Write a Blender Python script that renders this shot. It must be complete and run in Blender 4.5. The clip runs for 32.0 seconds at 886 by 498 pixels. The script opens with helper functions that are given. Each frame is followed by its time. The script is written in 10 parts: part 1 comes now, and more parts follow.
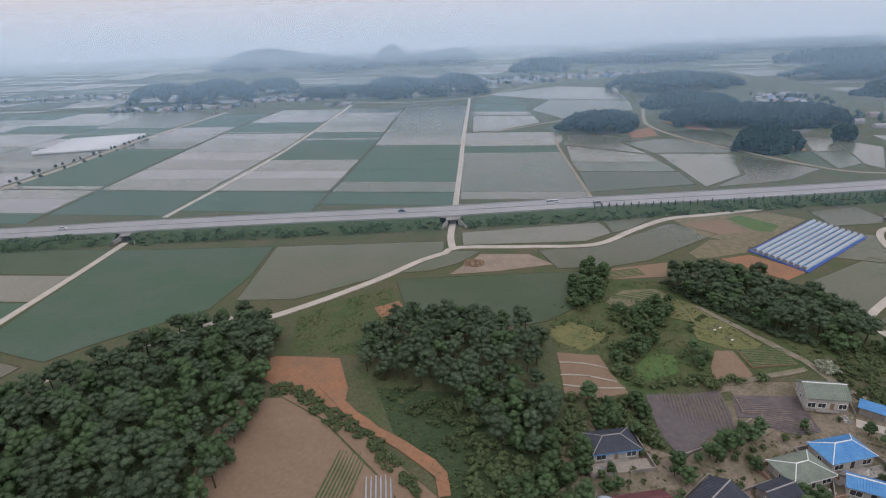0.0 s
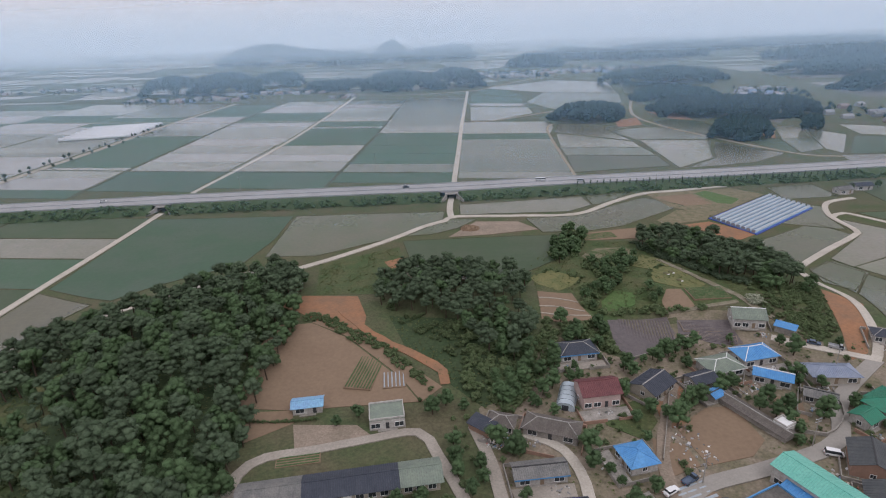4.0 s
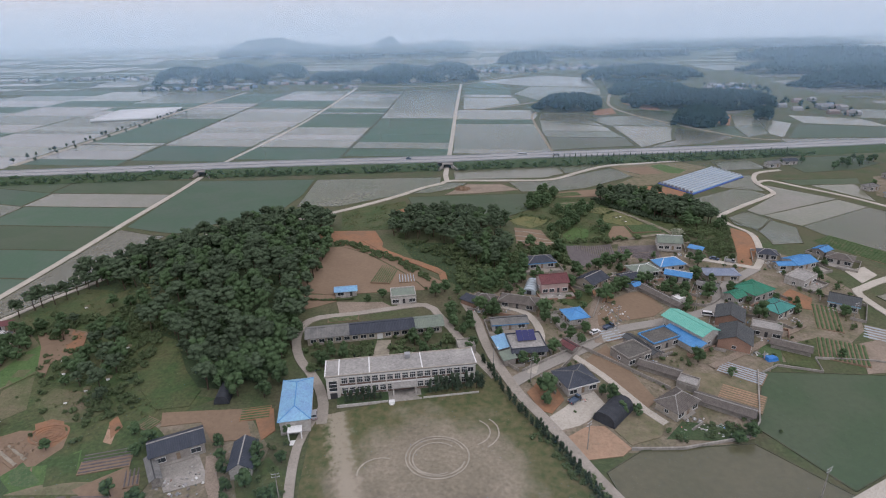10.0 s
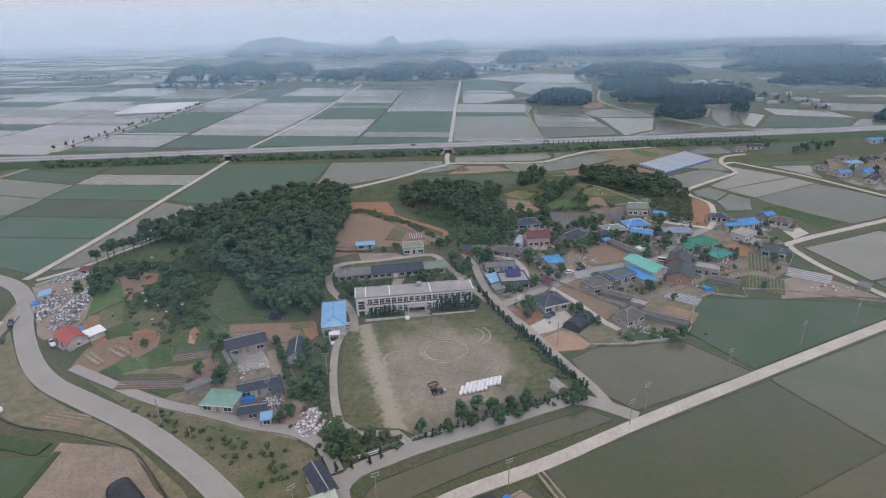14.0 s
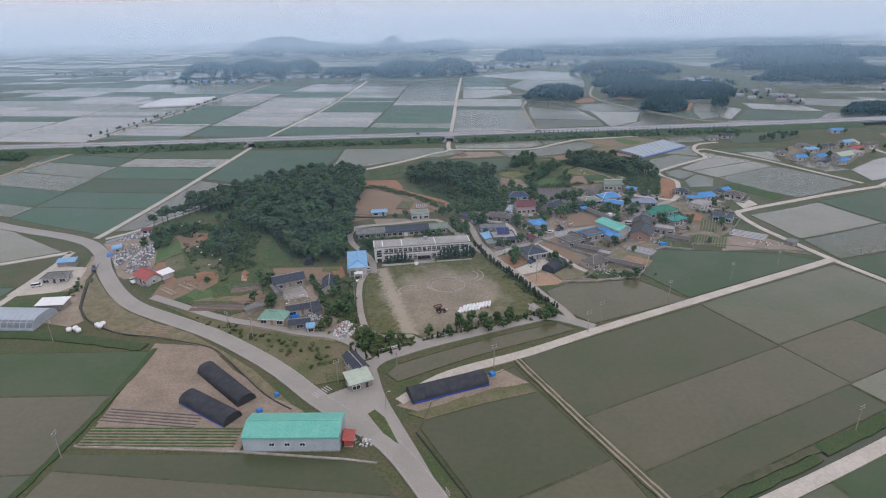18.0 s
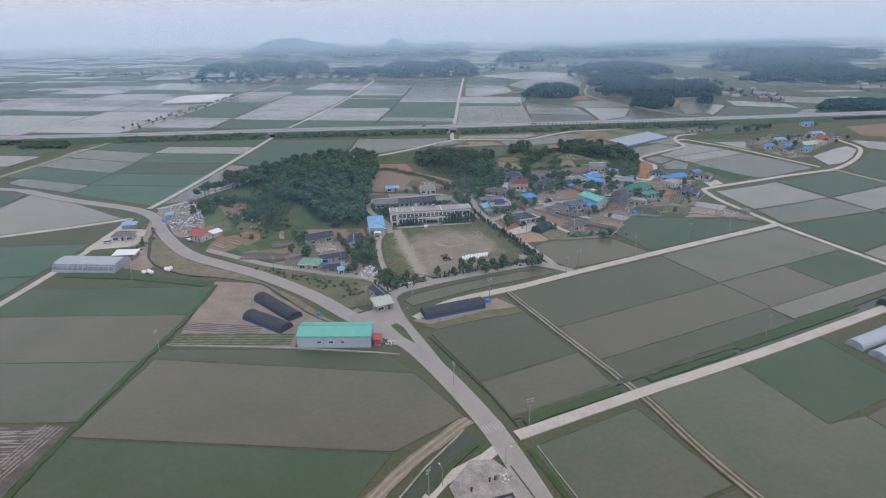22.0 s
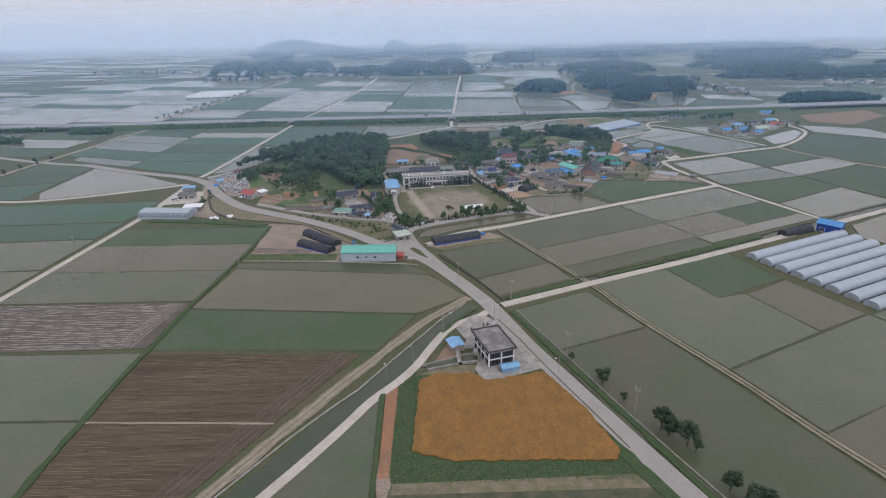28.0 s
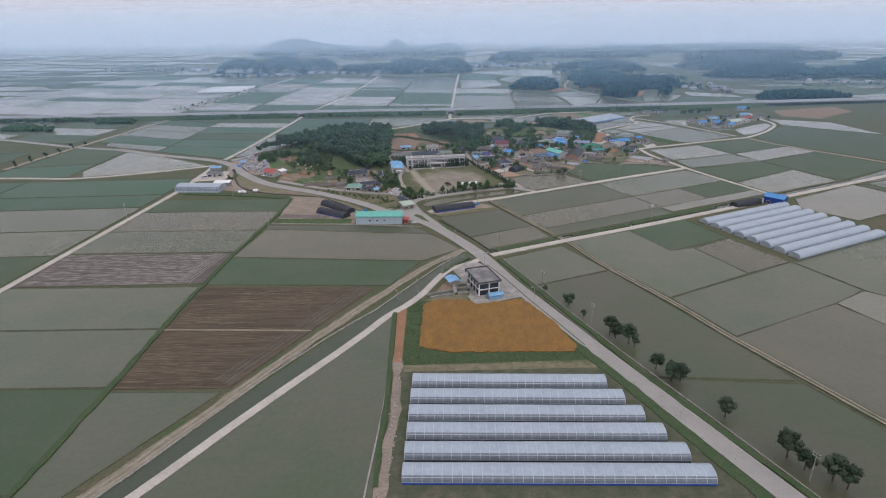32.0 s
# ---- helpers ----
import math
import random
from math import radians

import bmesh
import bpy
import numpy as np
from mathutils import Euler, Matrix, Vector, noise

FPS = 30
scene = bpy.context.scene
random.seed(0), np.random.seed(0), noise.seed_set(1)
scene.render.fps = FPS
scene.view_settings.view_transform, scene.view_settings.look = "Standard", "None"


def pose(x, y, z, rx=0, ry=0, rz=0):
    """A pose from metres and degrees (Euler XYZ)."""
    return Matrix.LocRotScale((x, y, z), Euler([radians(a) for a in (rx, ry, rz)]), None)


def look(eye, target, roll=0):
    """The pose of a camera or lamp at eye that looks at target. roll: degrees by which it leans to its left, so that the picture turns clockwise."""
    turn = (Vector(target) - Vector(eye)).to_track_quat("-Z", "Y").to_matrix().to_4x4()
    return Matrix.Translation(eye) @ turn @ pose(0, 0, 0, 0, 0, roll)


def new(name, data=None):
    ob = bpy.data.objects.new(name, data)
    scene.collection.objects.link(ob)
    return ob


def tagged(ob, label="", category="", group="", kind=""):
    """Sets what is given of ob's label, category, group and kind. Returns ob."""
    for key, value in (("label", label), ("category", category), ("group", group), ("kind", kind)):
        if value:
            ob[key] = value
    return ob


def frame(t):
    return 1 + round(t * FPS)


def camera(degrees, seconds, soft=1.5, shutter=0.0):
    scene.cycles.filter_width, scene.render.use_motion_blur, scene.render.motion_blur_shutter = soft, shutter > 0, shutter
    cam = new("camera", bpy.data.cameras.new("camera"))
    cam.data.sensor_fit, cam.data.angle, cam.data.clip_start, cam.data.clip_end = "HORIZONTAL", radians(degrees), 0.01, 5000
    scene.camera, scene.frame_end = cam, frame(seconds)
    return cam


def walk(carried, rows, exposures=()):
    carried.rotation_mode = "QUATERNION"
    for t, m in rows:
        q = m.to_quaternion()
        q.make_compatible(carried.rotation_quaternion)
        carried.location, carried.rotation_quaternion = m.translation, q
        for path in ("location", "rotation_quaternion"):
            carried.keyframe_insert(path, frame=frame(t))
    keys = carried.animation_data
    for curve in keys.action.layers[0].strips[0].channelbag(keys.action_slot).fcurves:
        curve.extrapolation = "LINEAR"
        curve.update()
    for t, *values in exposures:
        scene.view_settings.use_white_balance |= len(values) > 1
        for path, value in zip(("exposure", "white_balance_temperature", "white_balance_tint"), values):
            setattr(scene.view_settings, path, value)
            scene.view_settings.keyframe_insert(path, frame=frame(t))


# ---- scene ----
# A drone backs away to the south over a farming village among flooded rice paddies.
cam = camera(74.29, 32.0, soft=1.1)
PATH = [
    (0, (0.00, 432.53, 113.19), (-1.70, 525.44, 76.24), -2.27),
    (1, (-0.10, 421.42, 113.24), (-1.75, 514.30, 76.23), -2.22),
    (2, (-0.22, 410.08, 113.25), (-1.78, 502.91, 76.11), -2.17),
    (3, (-0.46, 398.53, 113.26), (-1.95, 491.31, 75.98), -2.14),
    (4, (-0.88, 386.68, 113.34), (-2.26, 479.39, 75.90), -2.07),
    (5, (-1.87, 374.22, 113.78), (-2.64, 466.86, 76.15), -1.81),
    (6, (-2.62, 361.51, 113.93), (-3.08, 454.11, 76.20), -1.65),
    (7, (-3.29, 348.55, 113.95), (-3.57, 441.14, 76.15), -1.52),
    (8, (-3.78, 335.64, 113.91), (-3.89, 428.21, 76.08), -1.36),
    (9, (-4.16, 322.65, 113.82), (-4.14, 415.24, 76.03), -1.21),
    (10, (-4.54, 309.48, 113.73), (-4.44, 402.09, 75.99), -1.11),
    (11, (-5.03, 296.11, 113.71), (-4.86, 388.74, 76.04), -1.07),
    (12, (-5.70, 282.46, 113.84), (-5.46, 375.10, 76.19), -1.08),
    (13, (-6.40, 268.57, 114.11), (-6.13, 361.19, 76.41), -1.10),
    (14, (-7.00, 254.63, 114.54), (-6.75, 347.24, 76.80), -1.11),
    (15, (-7.47, 240.56, 115.09), (-7.21, 333.16, 77.33), -1.11),
    (16, (-7.70, 225.99, 115.94), (-7.48, 318.56, 78.11), -1.05),
    (17, (-7.97, 211.55, 116.42), (-7.77, 304.10, 78.56), -1.02),
    (18, (-8.32, 197.17, 116.74), (-8.19, 289.74, 78.91), -1.01),
    (19, (-8.79, 182.88, 116.91), (-8.77, 275.48, 79.15), -0.98),
    (20, (-9.38, 168.62, 116.94), (-9.46, 261.28, 79.32), -0.94),
    (21, (-10.05, 154.38, 116.81), (-10.18, 247.09, 79.32), -0.91),
    (22, (-10.72, 140.18, 116.57), (-10.87, 232.93, 79.19), -0.88),
    (23, (-11.39, 125.98, 116.27), (-11.59, 218.79, 79.03), -0.86),
    (24, (-12.06, 111.85, 115.99), (-12.24, 204.70, 78.86), -0.84),
    (25, (-12.85, 97.86, 115.75), (-12.93, 190.74, 78.69), -0.85),
    (26, (-13.84, 84.00, 115.57), (-13.79, 176.89, 78.55), -0.89),
    (27, (-15.30, 70.40, 115.53), (-15.03, 163.28, 78.47), -0.99),
    (28, (-16.07, 56.53, 115.59), (-15.61, 149.43, 78.59), -0.91),
    (29, (-16.61, 42.48, 115.63), (-16.02, 135.40, 78.66), -0.78),
    (30, (-17.03, 28.38, 115.55), (-16.38, 121.28, 78.56), -0.66),
    (31, (-17.31, 14.23, 115.36), (-16.58, 107.14, 78.39), -0.57),
    (32, (-17.52, 0.00, 115.13), (-16.68, 92.95, 78.25), -0.53),
]
walk(cam, [(t, look(eye, target, roll)) for t, eye, target, roll in PATH], exposures=[(0, 0.36, 6280, 18), (9, 0.41, 6150, 18), (17, 0.40, 6080, 18), (25, 0.39, 6020, 18), (32, 0.38, 6020, 18)])

# ---- light: a bright overcast day with thick haze ----
world = bpy.data.worlds.new("overcast_sky")
world.use_nodes = True
scene.world = world
wn = world.node_tree
sky = wn.nodes.new("ShaderNodeTexSky")
sky.sky_type = "NISHITA"
sky.sun_disc = False
sky.sun_elevation, sky.sun_rotation = radians(58), radians(150)
sky.air_density, sky.dust_density, sky.ozone_density = 1.0, 6.0, 1.0
cloud = wn.nodes.new("ShaderNodeHueSaturation")
cloud.inputs["Saturation"].default_value = 0.14
cloud.inputs["Value"].default_value = 1.0
wn.links.new(sky.outputs[0], cloud.inputs["Color"])
cover = wn.nodes.new("ShaderNodeMixRGB")
cover.inputs["Fac"].default_value = 0.93
cover.inputs["Color2"].default_value = (5.05, 5.03, 5.16, 1)
wn.links.new(cloud.outputs[0], cover.inputs["Color1"])
wn.links.new(cover.outputs[0], wn.nodes["Background"].inputs["Color"])
wn.nodes["Background"].inputs["Strength"].default_value = 0.14
sun = new("sun", bpy.data.lights.new("sun", "SUN"))
sun.data.energy, sun.data.angle, sun.data.color = 0.5, radians(28), (1.0, 0.98, 0.95)
sun.matrix_world = look((60, -90, 170), (0, 0, 0))

# ---- materials ----
def node_mat(name, base, rough=0.85, metal=0.0, var=0.25, scale=0.25, fine=3.0, bump=0.15, second=None, amount=0.5, spec=0.3,
             stretch=None, random_tint=0.0, bump_scale=None):
    """A surface with broad stains and fine grain: base colour, and a second colour in patches."""
    m = bpy.data.materials.new(name)
    m.use_nodes = True
    t = m.node_tree
    n, l = t.nodes, t.links
    b = n["Principled BSDF"]
    b.inputs["Roughness"].default_value = rough
    b.inputs["Metallic"].default_value = metal
    b.inputs["Specular IOR Level"].default_value = spec
    co = n.new("ShaderNodeTexCoord")
    src = co.outputs["Object"]
    if stretch:
        mp = n.new("ShaderNodeMapping")
        mp.inputs["Scale"].default_value = stretch
        l.new(src, mp.inputs["Vector"])
        src = mp.outputs["Vector"]
    big, small = n.new("ShaderNodeTexNoise"), n.new("ShaderNodeTexNoise")
    for tex, s, d in ((big, scale, 6), (small, fine, 4)):
        tex.inputs["Scale"].default_value = s
        tex.inputs["Detail"].default_value = d
        tex.inputs["Roughness"].default_value = 0.62
        l.new(src, tex.inputs["Vector"])
    ramp = n.new("ShaderNodeValToRGB")
    e = ramp.color_ramp.elements
    lo, hi = 0.5 - 0.22 * (1.2 - amount), 0.5 + 0.22 * (1.2 - amount)
    e[0].position, e[1].position = lo, hi
    two = second or tuple(c * (1 - var) for c in base)
    e[0].color, e[1].color = (*base, 1), (*two, 1)
    l.new(big.outputs["Fac"], ramp.inputs["Fac"])
    grain = n.new("ShaderNodeMixRGB")
    grain.blend_type = "OVERLAY"
    grain.inputs["Fac"].default_value = min(1.0, var * 1.6)
    l.new(ramp.outputs["Color"], grain.inputs["Color1"])
    l.new(small.outputs["Fac"], grain.inputs["Color2"])
    out = grain.outputs["Color"]
    if random_tint:
        info, hs = n.new("ShaderNodeObjectInfo"), n.new("ShaderNodeHueSaturation")
        mr = n.new("ShaderNodeMapRange")
        mr.inputs["To Min"].default_value, mr.inputs["To Max"].default_value = 1 - random_tint, 1 + random_tint
        l.new(info.outputs["Random"], mr.inputs["Value"])
        l.new(mr.outputs["Result"], hs.inputs["Value"])
        l.new(out, hs.inputs["Color"])
        out = hs.outputs["Color"]
    l.new(out, b.inputs["Base Color"])
    if bump:
        bp = n.new("ShaderNodeBump")
        bp.inputs["Strength"].default_value = bump
        bp.inputs["Distance"].default_value = bump_scale or 0.1
        l.new(small.outputs["Fac"], bp.inputs["Height"])
        l.new(bp.outputs["Normal"], b.inputs["Normal"])
    return m


def paddy_mat(name, water, plant, cover, rough=0.2, rows=2.2):
    """Flooded paddy: muddy water with seedlings in thin rows over part of it."""
    m = node_mat(name, water, rough=rough, var=0.17, scale=0.03, fine=0.55, bump=0.0, second=plant, amount=cover, spec=0.42, random_tint=0.10)
    t = m.node_tree
    n, l = t.nodes, t.links
    b = n["Principled BSDF"]
    co = n.new("ShaderNodeTexCoord")
    wave = n.new("ShaderNodeTexWave")
    wave.inputs["Scale"].default_value = rows
    wave.inputs["Distortion"].default_value = 1.5
    l.new(co.outputs["Object"], wave.inputs["Vector"])
    mix = n.new("ShaderNodeMixRGB")
    mix.inputs["Fac"].default_value = 0.3 * cover
    old = b.inputs["Base Color"].links[0].from_socket
    l.new(old, mix.inputs["Color1"])
    mix.inputs["Color2"].default_value = (*plant, 1)
    mul = n.new("ShaderNodeMath")
    mul.operation = "MULTIPLY"
    mul.inputs[1].default_value = 0.3 * cover
    l.new(wave.outputs["Fac"], mul.inputs[0])
    l.new(mul.outputs[0], mix.inputs["Fac"])
    l.new(mix.outputs[0], b.inputs["Base Color"])
    return m


def leaf_mat(name, base, second, rough=0.6):
    m = node_mat(name, base, rough=rough, var=0.36, scale=0.6, fine=3.4, bump=0.3, second=second, amount=0.5, spec=0.15, random_tint=0.2, bump_scale=0.4)
    t = m.node_tree
    n, l = t.nodes, t.links
    b = n["Principled BSDF"]
    geo, hs, mr = n.new("ShaderNodeNewGeometry"), n.new("ShaderNodeHueSaturation"), n.new("ShaderNodeMapRange")
    old = b.inputs["Base Color"].links[0].from_socket
    mr.inputs["To Min"].default_value, mr.inputs["To Max"].default_value = 0.9, 1.1
    l.new(geo.outputs["Random Per Island"], mr.inputs["Value"])
    l.new(mr.outputs["Result"], hs.inputs["Value"])
    l.new(old, hs.inputs["Color"])
    l.new(hs.outputs["Color"], b.inputs["Base Color"])
    glow, mix = n.new("ShaderNodeBsdfTranslucent"), n.new("ShaderNodeMixShader")
    mix.inputs["Fac"].default_value = 0.3
    l.new(hs.outputs["Color"], glow.inputs["Color"])
    l.new(b.outputs[0], mix.inputs[1])
    l.new(glow.outputs[0], mix.inputs[2])
    l.new(mix.outputs[0], n["Material Output"].inputs["Surface"])
    return m


MAT = {
    "ground": node_mat("rough_grass_ground", (0.058, 0.082, 0.032), var=0.45, scale=0.06, fine=1.0, bump=0.5, second=(0.098, 0.088, 0.05), amount=0.5, bump_scale=0.3),
    "grass": node_mat("bank_grass", (0.038, 0.066, 0.027), var=0.45, scale=0.12, fine=1.6, bump=0.6, second=(0.062, 0.075, 0.035), amount=0.5, bump_scale=0.25),
    "lawn": node_mat("dry_lawn", (0.082, 0.10, 0.04), var=0.35, scale=0.08, fine=1.6, bump=0.4, second=(0.165, 0.135, 0.085), amount=0.5),
    "weeds": node_mat("ditch_weeds", (0.04, 0.074, 0.027), var=0.5, scale=0.3, fine=2.0, bump=0.8, second=(0.062, 0.084, 0.036), amount=0.6, bump_scale=0.4),
    "soil": node_mat("bare_field_soil", (0.19, 0.132, 0.086), var=0.14, scale=0.05, fine=0.8, bump=0.25, second=(0.215, 0.152, 0.1), amount=0.4),
    "red_soil": node_mat("red_clay_soil", (0.29, 0.145, 0.075), var=0.2, scale=0.12, fine=0.9, bump=0.35, second=(0.21, 0.125, 0.075), amount=0.5),
    "sand": node_mat("schoolyard_sand", (0.21, 0.185, 0.135), var=0.3, scale=0.045, fine=0.9, bump=0.3, second=(0.33, 0.29, 0.23), amount=0.35),
    "yard": node_mat("dusty_yard", (0.27, 0.214, 0.165), var=0.35, scale=0.12, fine=1.6, bump=0.3, second=(0.2, 0.163, 0.122), amount=0.5),
    "concrete_road": node_mat("pale_concrete_road", (0.46, 0.42, 0.36), var=0.22, scale=0.12, fine=1.5, bump=0.15, second=(0.37, 0.335, 0.28), amount=0.5),
    "asphalt": node_mat("worn_grey_asphalt", (0.262, 0.244, 0.215), var=0.16, scale=0.09, fine=2.0, bump=0.1, second=(0.30, 0.278, 0.245), amount=0.5),
    "highway": node_mat("pale_highway_paving", (0.27, 0.265, 0.26), var=0.15, scale=0.05, fine=1.5, bump=0.1, second=(0.33, 0.32, 0.31), amount=0.5),
    "levee": node_mat("mud_levee", (0.10, 0.095, 0.062), var=0.4, scale=0.25, fine=2.0, bump=0.5, second=(0.055, 0.068, 0.034), amount=0.6),
    "dirt_track": node_mat("dirt_track", (0.30, 0.25, 0.19), var=0.3, scale=0.2, fine=1.8, bump=0.4, second=(0.22, 0.19, 0.13), amount=0.5),
    "concrete": node_mat("stained_concrete", (0.33, 0.305, 0.27), var=0.35, scale=0.3, fine=2.0, bump=0.2, second=(0.215, 0.2, 0.175), amount=0.55),
    "water": node_mat("canal_water", (0.058, 0.066, 0.042), rough=0.22, var=0.2, scale=0.1, fine=1.0, bump=0.0, second=(0.045, 0.06, 0.034), spec=0.3),
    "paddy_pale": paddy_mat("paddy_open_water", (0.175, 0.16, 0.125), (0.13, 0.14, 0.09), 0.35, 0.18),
    # bright water: the reflected sky is put into the base colour
    "paddy_bright": paddy_mat("paddy_sky_sheen_water", (0.26, 0.245, 0.225), (0.21, 0.205, 0.18), 0.3, 0.25),
    "paddy_mid": paddy_mat("paddy_young_rice", (0.089, 0.09, 0.054), (0.064, 0.082, 0.04), 0.65, 0.24),
    "paddy_green": paddy_mat("paddy_green_rice", (0.055, 0.077, 0.038), (0.04, 0.07, 0.028), 0.9, 0.6),
    "paddy_olive": paddy_mat("paddy_thick_rice", (0.066, 0.066, 0.035), (0.05, 0.063, 0.027), 0.8, 0.4),
    "paddy_teal": paddy_mat("paddy_tall_green_rice", (0.058, 0.094, 0.06), (0.04, 0.088, 0.046), 0.9, 0.6),
    "paddy_brown": paddy_mat("paddy_muddy_water", (0.094, 0.086, 0.05), (0.074, 0.074, 0.04), 0.45, 0.22),
    "stubble": node_mat("ploughed_stubble", (0.062, 0.046, 0.03), var=0.5, scale=0.12, fine=1.5, bump=0.5, second=(0.105, 0.08, 0.05), amount=0.5, stretch=(0.12, 1.9, 1)),
    "stubble_grey": node_mat("wet_grey_stubble", (0.12, 0.105, 0.088), var=0.4, scale=0.14, fine=1.8, bump=0.5, second=(0.085, 0.074, 0.06), amount=0.5, stretch=(0.2, 1.8, 1)),
    "barley": node_mat("ripe_barley", (0.245, 0.125, 0.03), var=0.4, scale=0.3, fine=1.8, bump=0.5, second=(0.175, 0.098, 0.03), amount=0.5, bump_scale=0.3, stretch=(1.0, 0.6, 1)),
    "crop": node_mat("vegetable_leaves", (0.05, 0.10, 0.035), var=0.4, scale=0.8, fine=4.0, bump=0.6, second=(0.10, 0.13, 0.06), amount=0.5),
    "mulch": node_mat("plastic_mulch", (0.082, 0.068, 0.07), rough=0.45, var=0.25, scale=0.5, fine=3.0, bump=0.3, second=(0.125, 0.105, 0.1), amount=0.5),
    "film": node_mat("milky_greenhouse_film", (0.335, 0.385, 0.415), rough=0.4, var=0.15, scale=0.2, fine=1.2, bump=0.08, second=(0.29, 0.335, 0.37), amount=0.5, spec=0.4),
    "film_blue": node_mat("blue_vinyl_skirt", (0.03, 0.075, 0.32), rough=0.4, var=0.25, scale=0.5, fine=2.0, bump=0.1),
    "net": node_mat("black_shade_net", (0.028, 0.031, 0.038), rough=0.75, var=0.3, scale=0.4, fine=4.0, bump=0.25, second=(0.05, 0.054, 0.062), amount=0.5),
    "steel": node_mat("galvanised_steel", (0.42, 0.43, 0.44), rough=0.45, metal=0.6, var=0.2, scale=1.0, fine=6.0, bump=0.05),
    "white_wall": node_mat("whitewashed_wall", (0.47, 0.45, 0.42), var=0.3, scale=0.5, fine=1.8, bump=0.1, second=(0.33, 0.31, 0.28), amount=0.5),
    "cream_wall": node_mat("cream_painted_wall", (0.43, 0.385, 0.32), var=0.25, scale=0.4, fine=2.0, bump=0.1, second=(0.32, 0.285, 0.235), amount=0.45),
    "brick_wall": node_mat("red_brick_wall", (0.33, 0.205, 0.15), var=0.25, scale=0.6, fine=5.0, bump=0.3, second=(0.27, 0.175, 0.13), amount=0.5),
    "grey_wall": node_mat("cement_block_wall", (0.31, 0.285, 0.255), var=0.3, scale=0.5, fine=2.5, bump=0.2, second=(0.21, 0.192, 0.17), amount=0.5),
    "metal_wall": node_mat("pale_metal_siding", (0.40, 0.46, 0.49), rough=0.5, var=0.15, scale=0.3, fine=2.0, bump=0.1, second=(0.33, 0.38, 0.41), amount=0.4),
    "roof_blue": node_mat("blue_steel_roof", (0.06, 0.22, 0.47), rough=0.45, var=0.25, scale=0.3, fine=1.6, bump=0.06, second=(0.09, 0.27, 0.50), amount=0.5, spec=0.4),
    "roof_skyblue": node_mat("faded_blue_roof", (0.19, 0.33, 0.52), rough=0.5, var=0.25, scale=0.2, fine=1.6, bump=0.06, second=(0.22, 0.42, 0.55), amount=0.5),
    "roof_navy": node_mat("dark_navy_tile", (0.035, 0.042, 0.058), rough=0.55, var=0.3, scale=0.4, fine=2.5, bump=0.15, second=(0.055, 0.062, 0.078), amount=0.5),
    "roof_grey": node_mat("weathered_slate_roof", (0.135, 0.135, 0.13), rough=0.8, var=0.35, scale=0.35, fine=2.5, bump=0.2, second=(0.20, 0.195, 0.18), amount=0.55),
    "roof_slate": node_mat("dark_slate_roof", (0.062, 0.068, 0.072), rough=0.6, var=0.25, scale=0.35, fine=2.5, bump=0.15, second=(0.085, 0.09, 0.09), amount=0.5),
    "roof_tar": node_mat("tarred_flat_roof", (0.088, 0.083, 0.075), rough=0.9, var=0.4, scale=0.25, fine=1.5, bump=0.2, second=(0.14, 0.13, 0.115), amount=0.45),
    "roof_bluegrey": node_mat("dull_blue_grey_roof", (0.19, 0.225, 0.30), rough=0.55, var=0.25, scale=0.3, fine=2.0, bump=0.08, second=(0.24, 0.27, 0.33), amount=0.5),
    "roof_teal": node_mat("deep_teal_roof", (0.05, 0.22, 0.195), rough=0.5, var=0.25, scale=0.3, fine=2.0, bump=0.08, second=(0.07, 0.27, 0.23), amount=0.5),
    "pink_wall": node_mat("dusty_pink_wall", (0.47, 0.35, 0.315), var=0.2, scale=0.5, fine=2.0, bump=0.1, second=(0.38, 0.29, 0.26), amount=0.45),
    "roof_brown": node_mat("old_brown_tile_roof", (0.098, 0.086, 0.076), rough=0.85, var=0.35, scale=0.4, fine=2.5, bump=0.25, second=(0.145, 0.128, 0.112), amount=0.5),
    "roof_maroon": node_mat("maroon_tile_roof", (0.115, 0.042, 0.045), rough=0.6, var=0.3, scale=0.4, fine=2.5, bump=0.15, second=(0.16, 0.06, 0.06), amount=0.5),
    "roof_red": node_mat("red_painted_roof", (0.40, 0.085, 0.07), rough=0.55, var=0.25, scale=0.4, fine=2.5, bump=0.1, second=(0.30, 0.10, 0.085), amount=0.4),
    "roof_green": node_mat("green_tile_roof", (0.03, 0.20, 0.125), rough=0.5, var=0.25, scale=0.4, fine=2.5, bump=0.1, second=(0.04, 0.16, 0.10), amount=0.5),
    "roof_mint": node_mat("mint_green_steel_roof", (0.13, 0.40, 0.325), rough=0.45, var=0.2, scale=0.25, fine=2.0, bump=0.05, second=(0.17, 0.44, 0.36), amount=0.5),
    "roof_jade": node_mat("faded_jade_roof", (0.15, 0.28, 0.215), rough=0.5, var=0.2, scale=0.3, fine=2.0, bump=0.08, second=(0.19, 0.32, 0.25), amount=0.5),
    "tuft": leaf_mat("tall_grass_blades", (0.085, 0.115, 0.042), (0.14, 0.145, 0.066)),
    "brown_band": node_mat("brown_tiled_band", (0.17, 0.115, 0.09), var=0.25, scale=0.6, fine=4.0, bump=0.1),
    "hoop_pipe": node_mat("dull_pipe", (0.52, 0.54, 0.56), rough=0.5, var=0.15, scale=1.0, fine=4.0, bump=0.0),
    "clod": node_mat("turned_dark_clods", (0.055, 0.04, 0.027), var=0.4, scale=0.5, fine=2.5, bump=0.4, second=(0.085, 0.062, 0.042), amount=0.5),
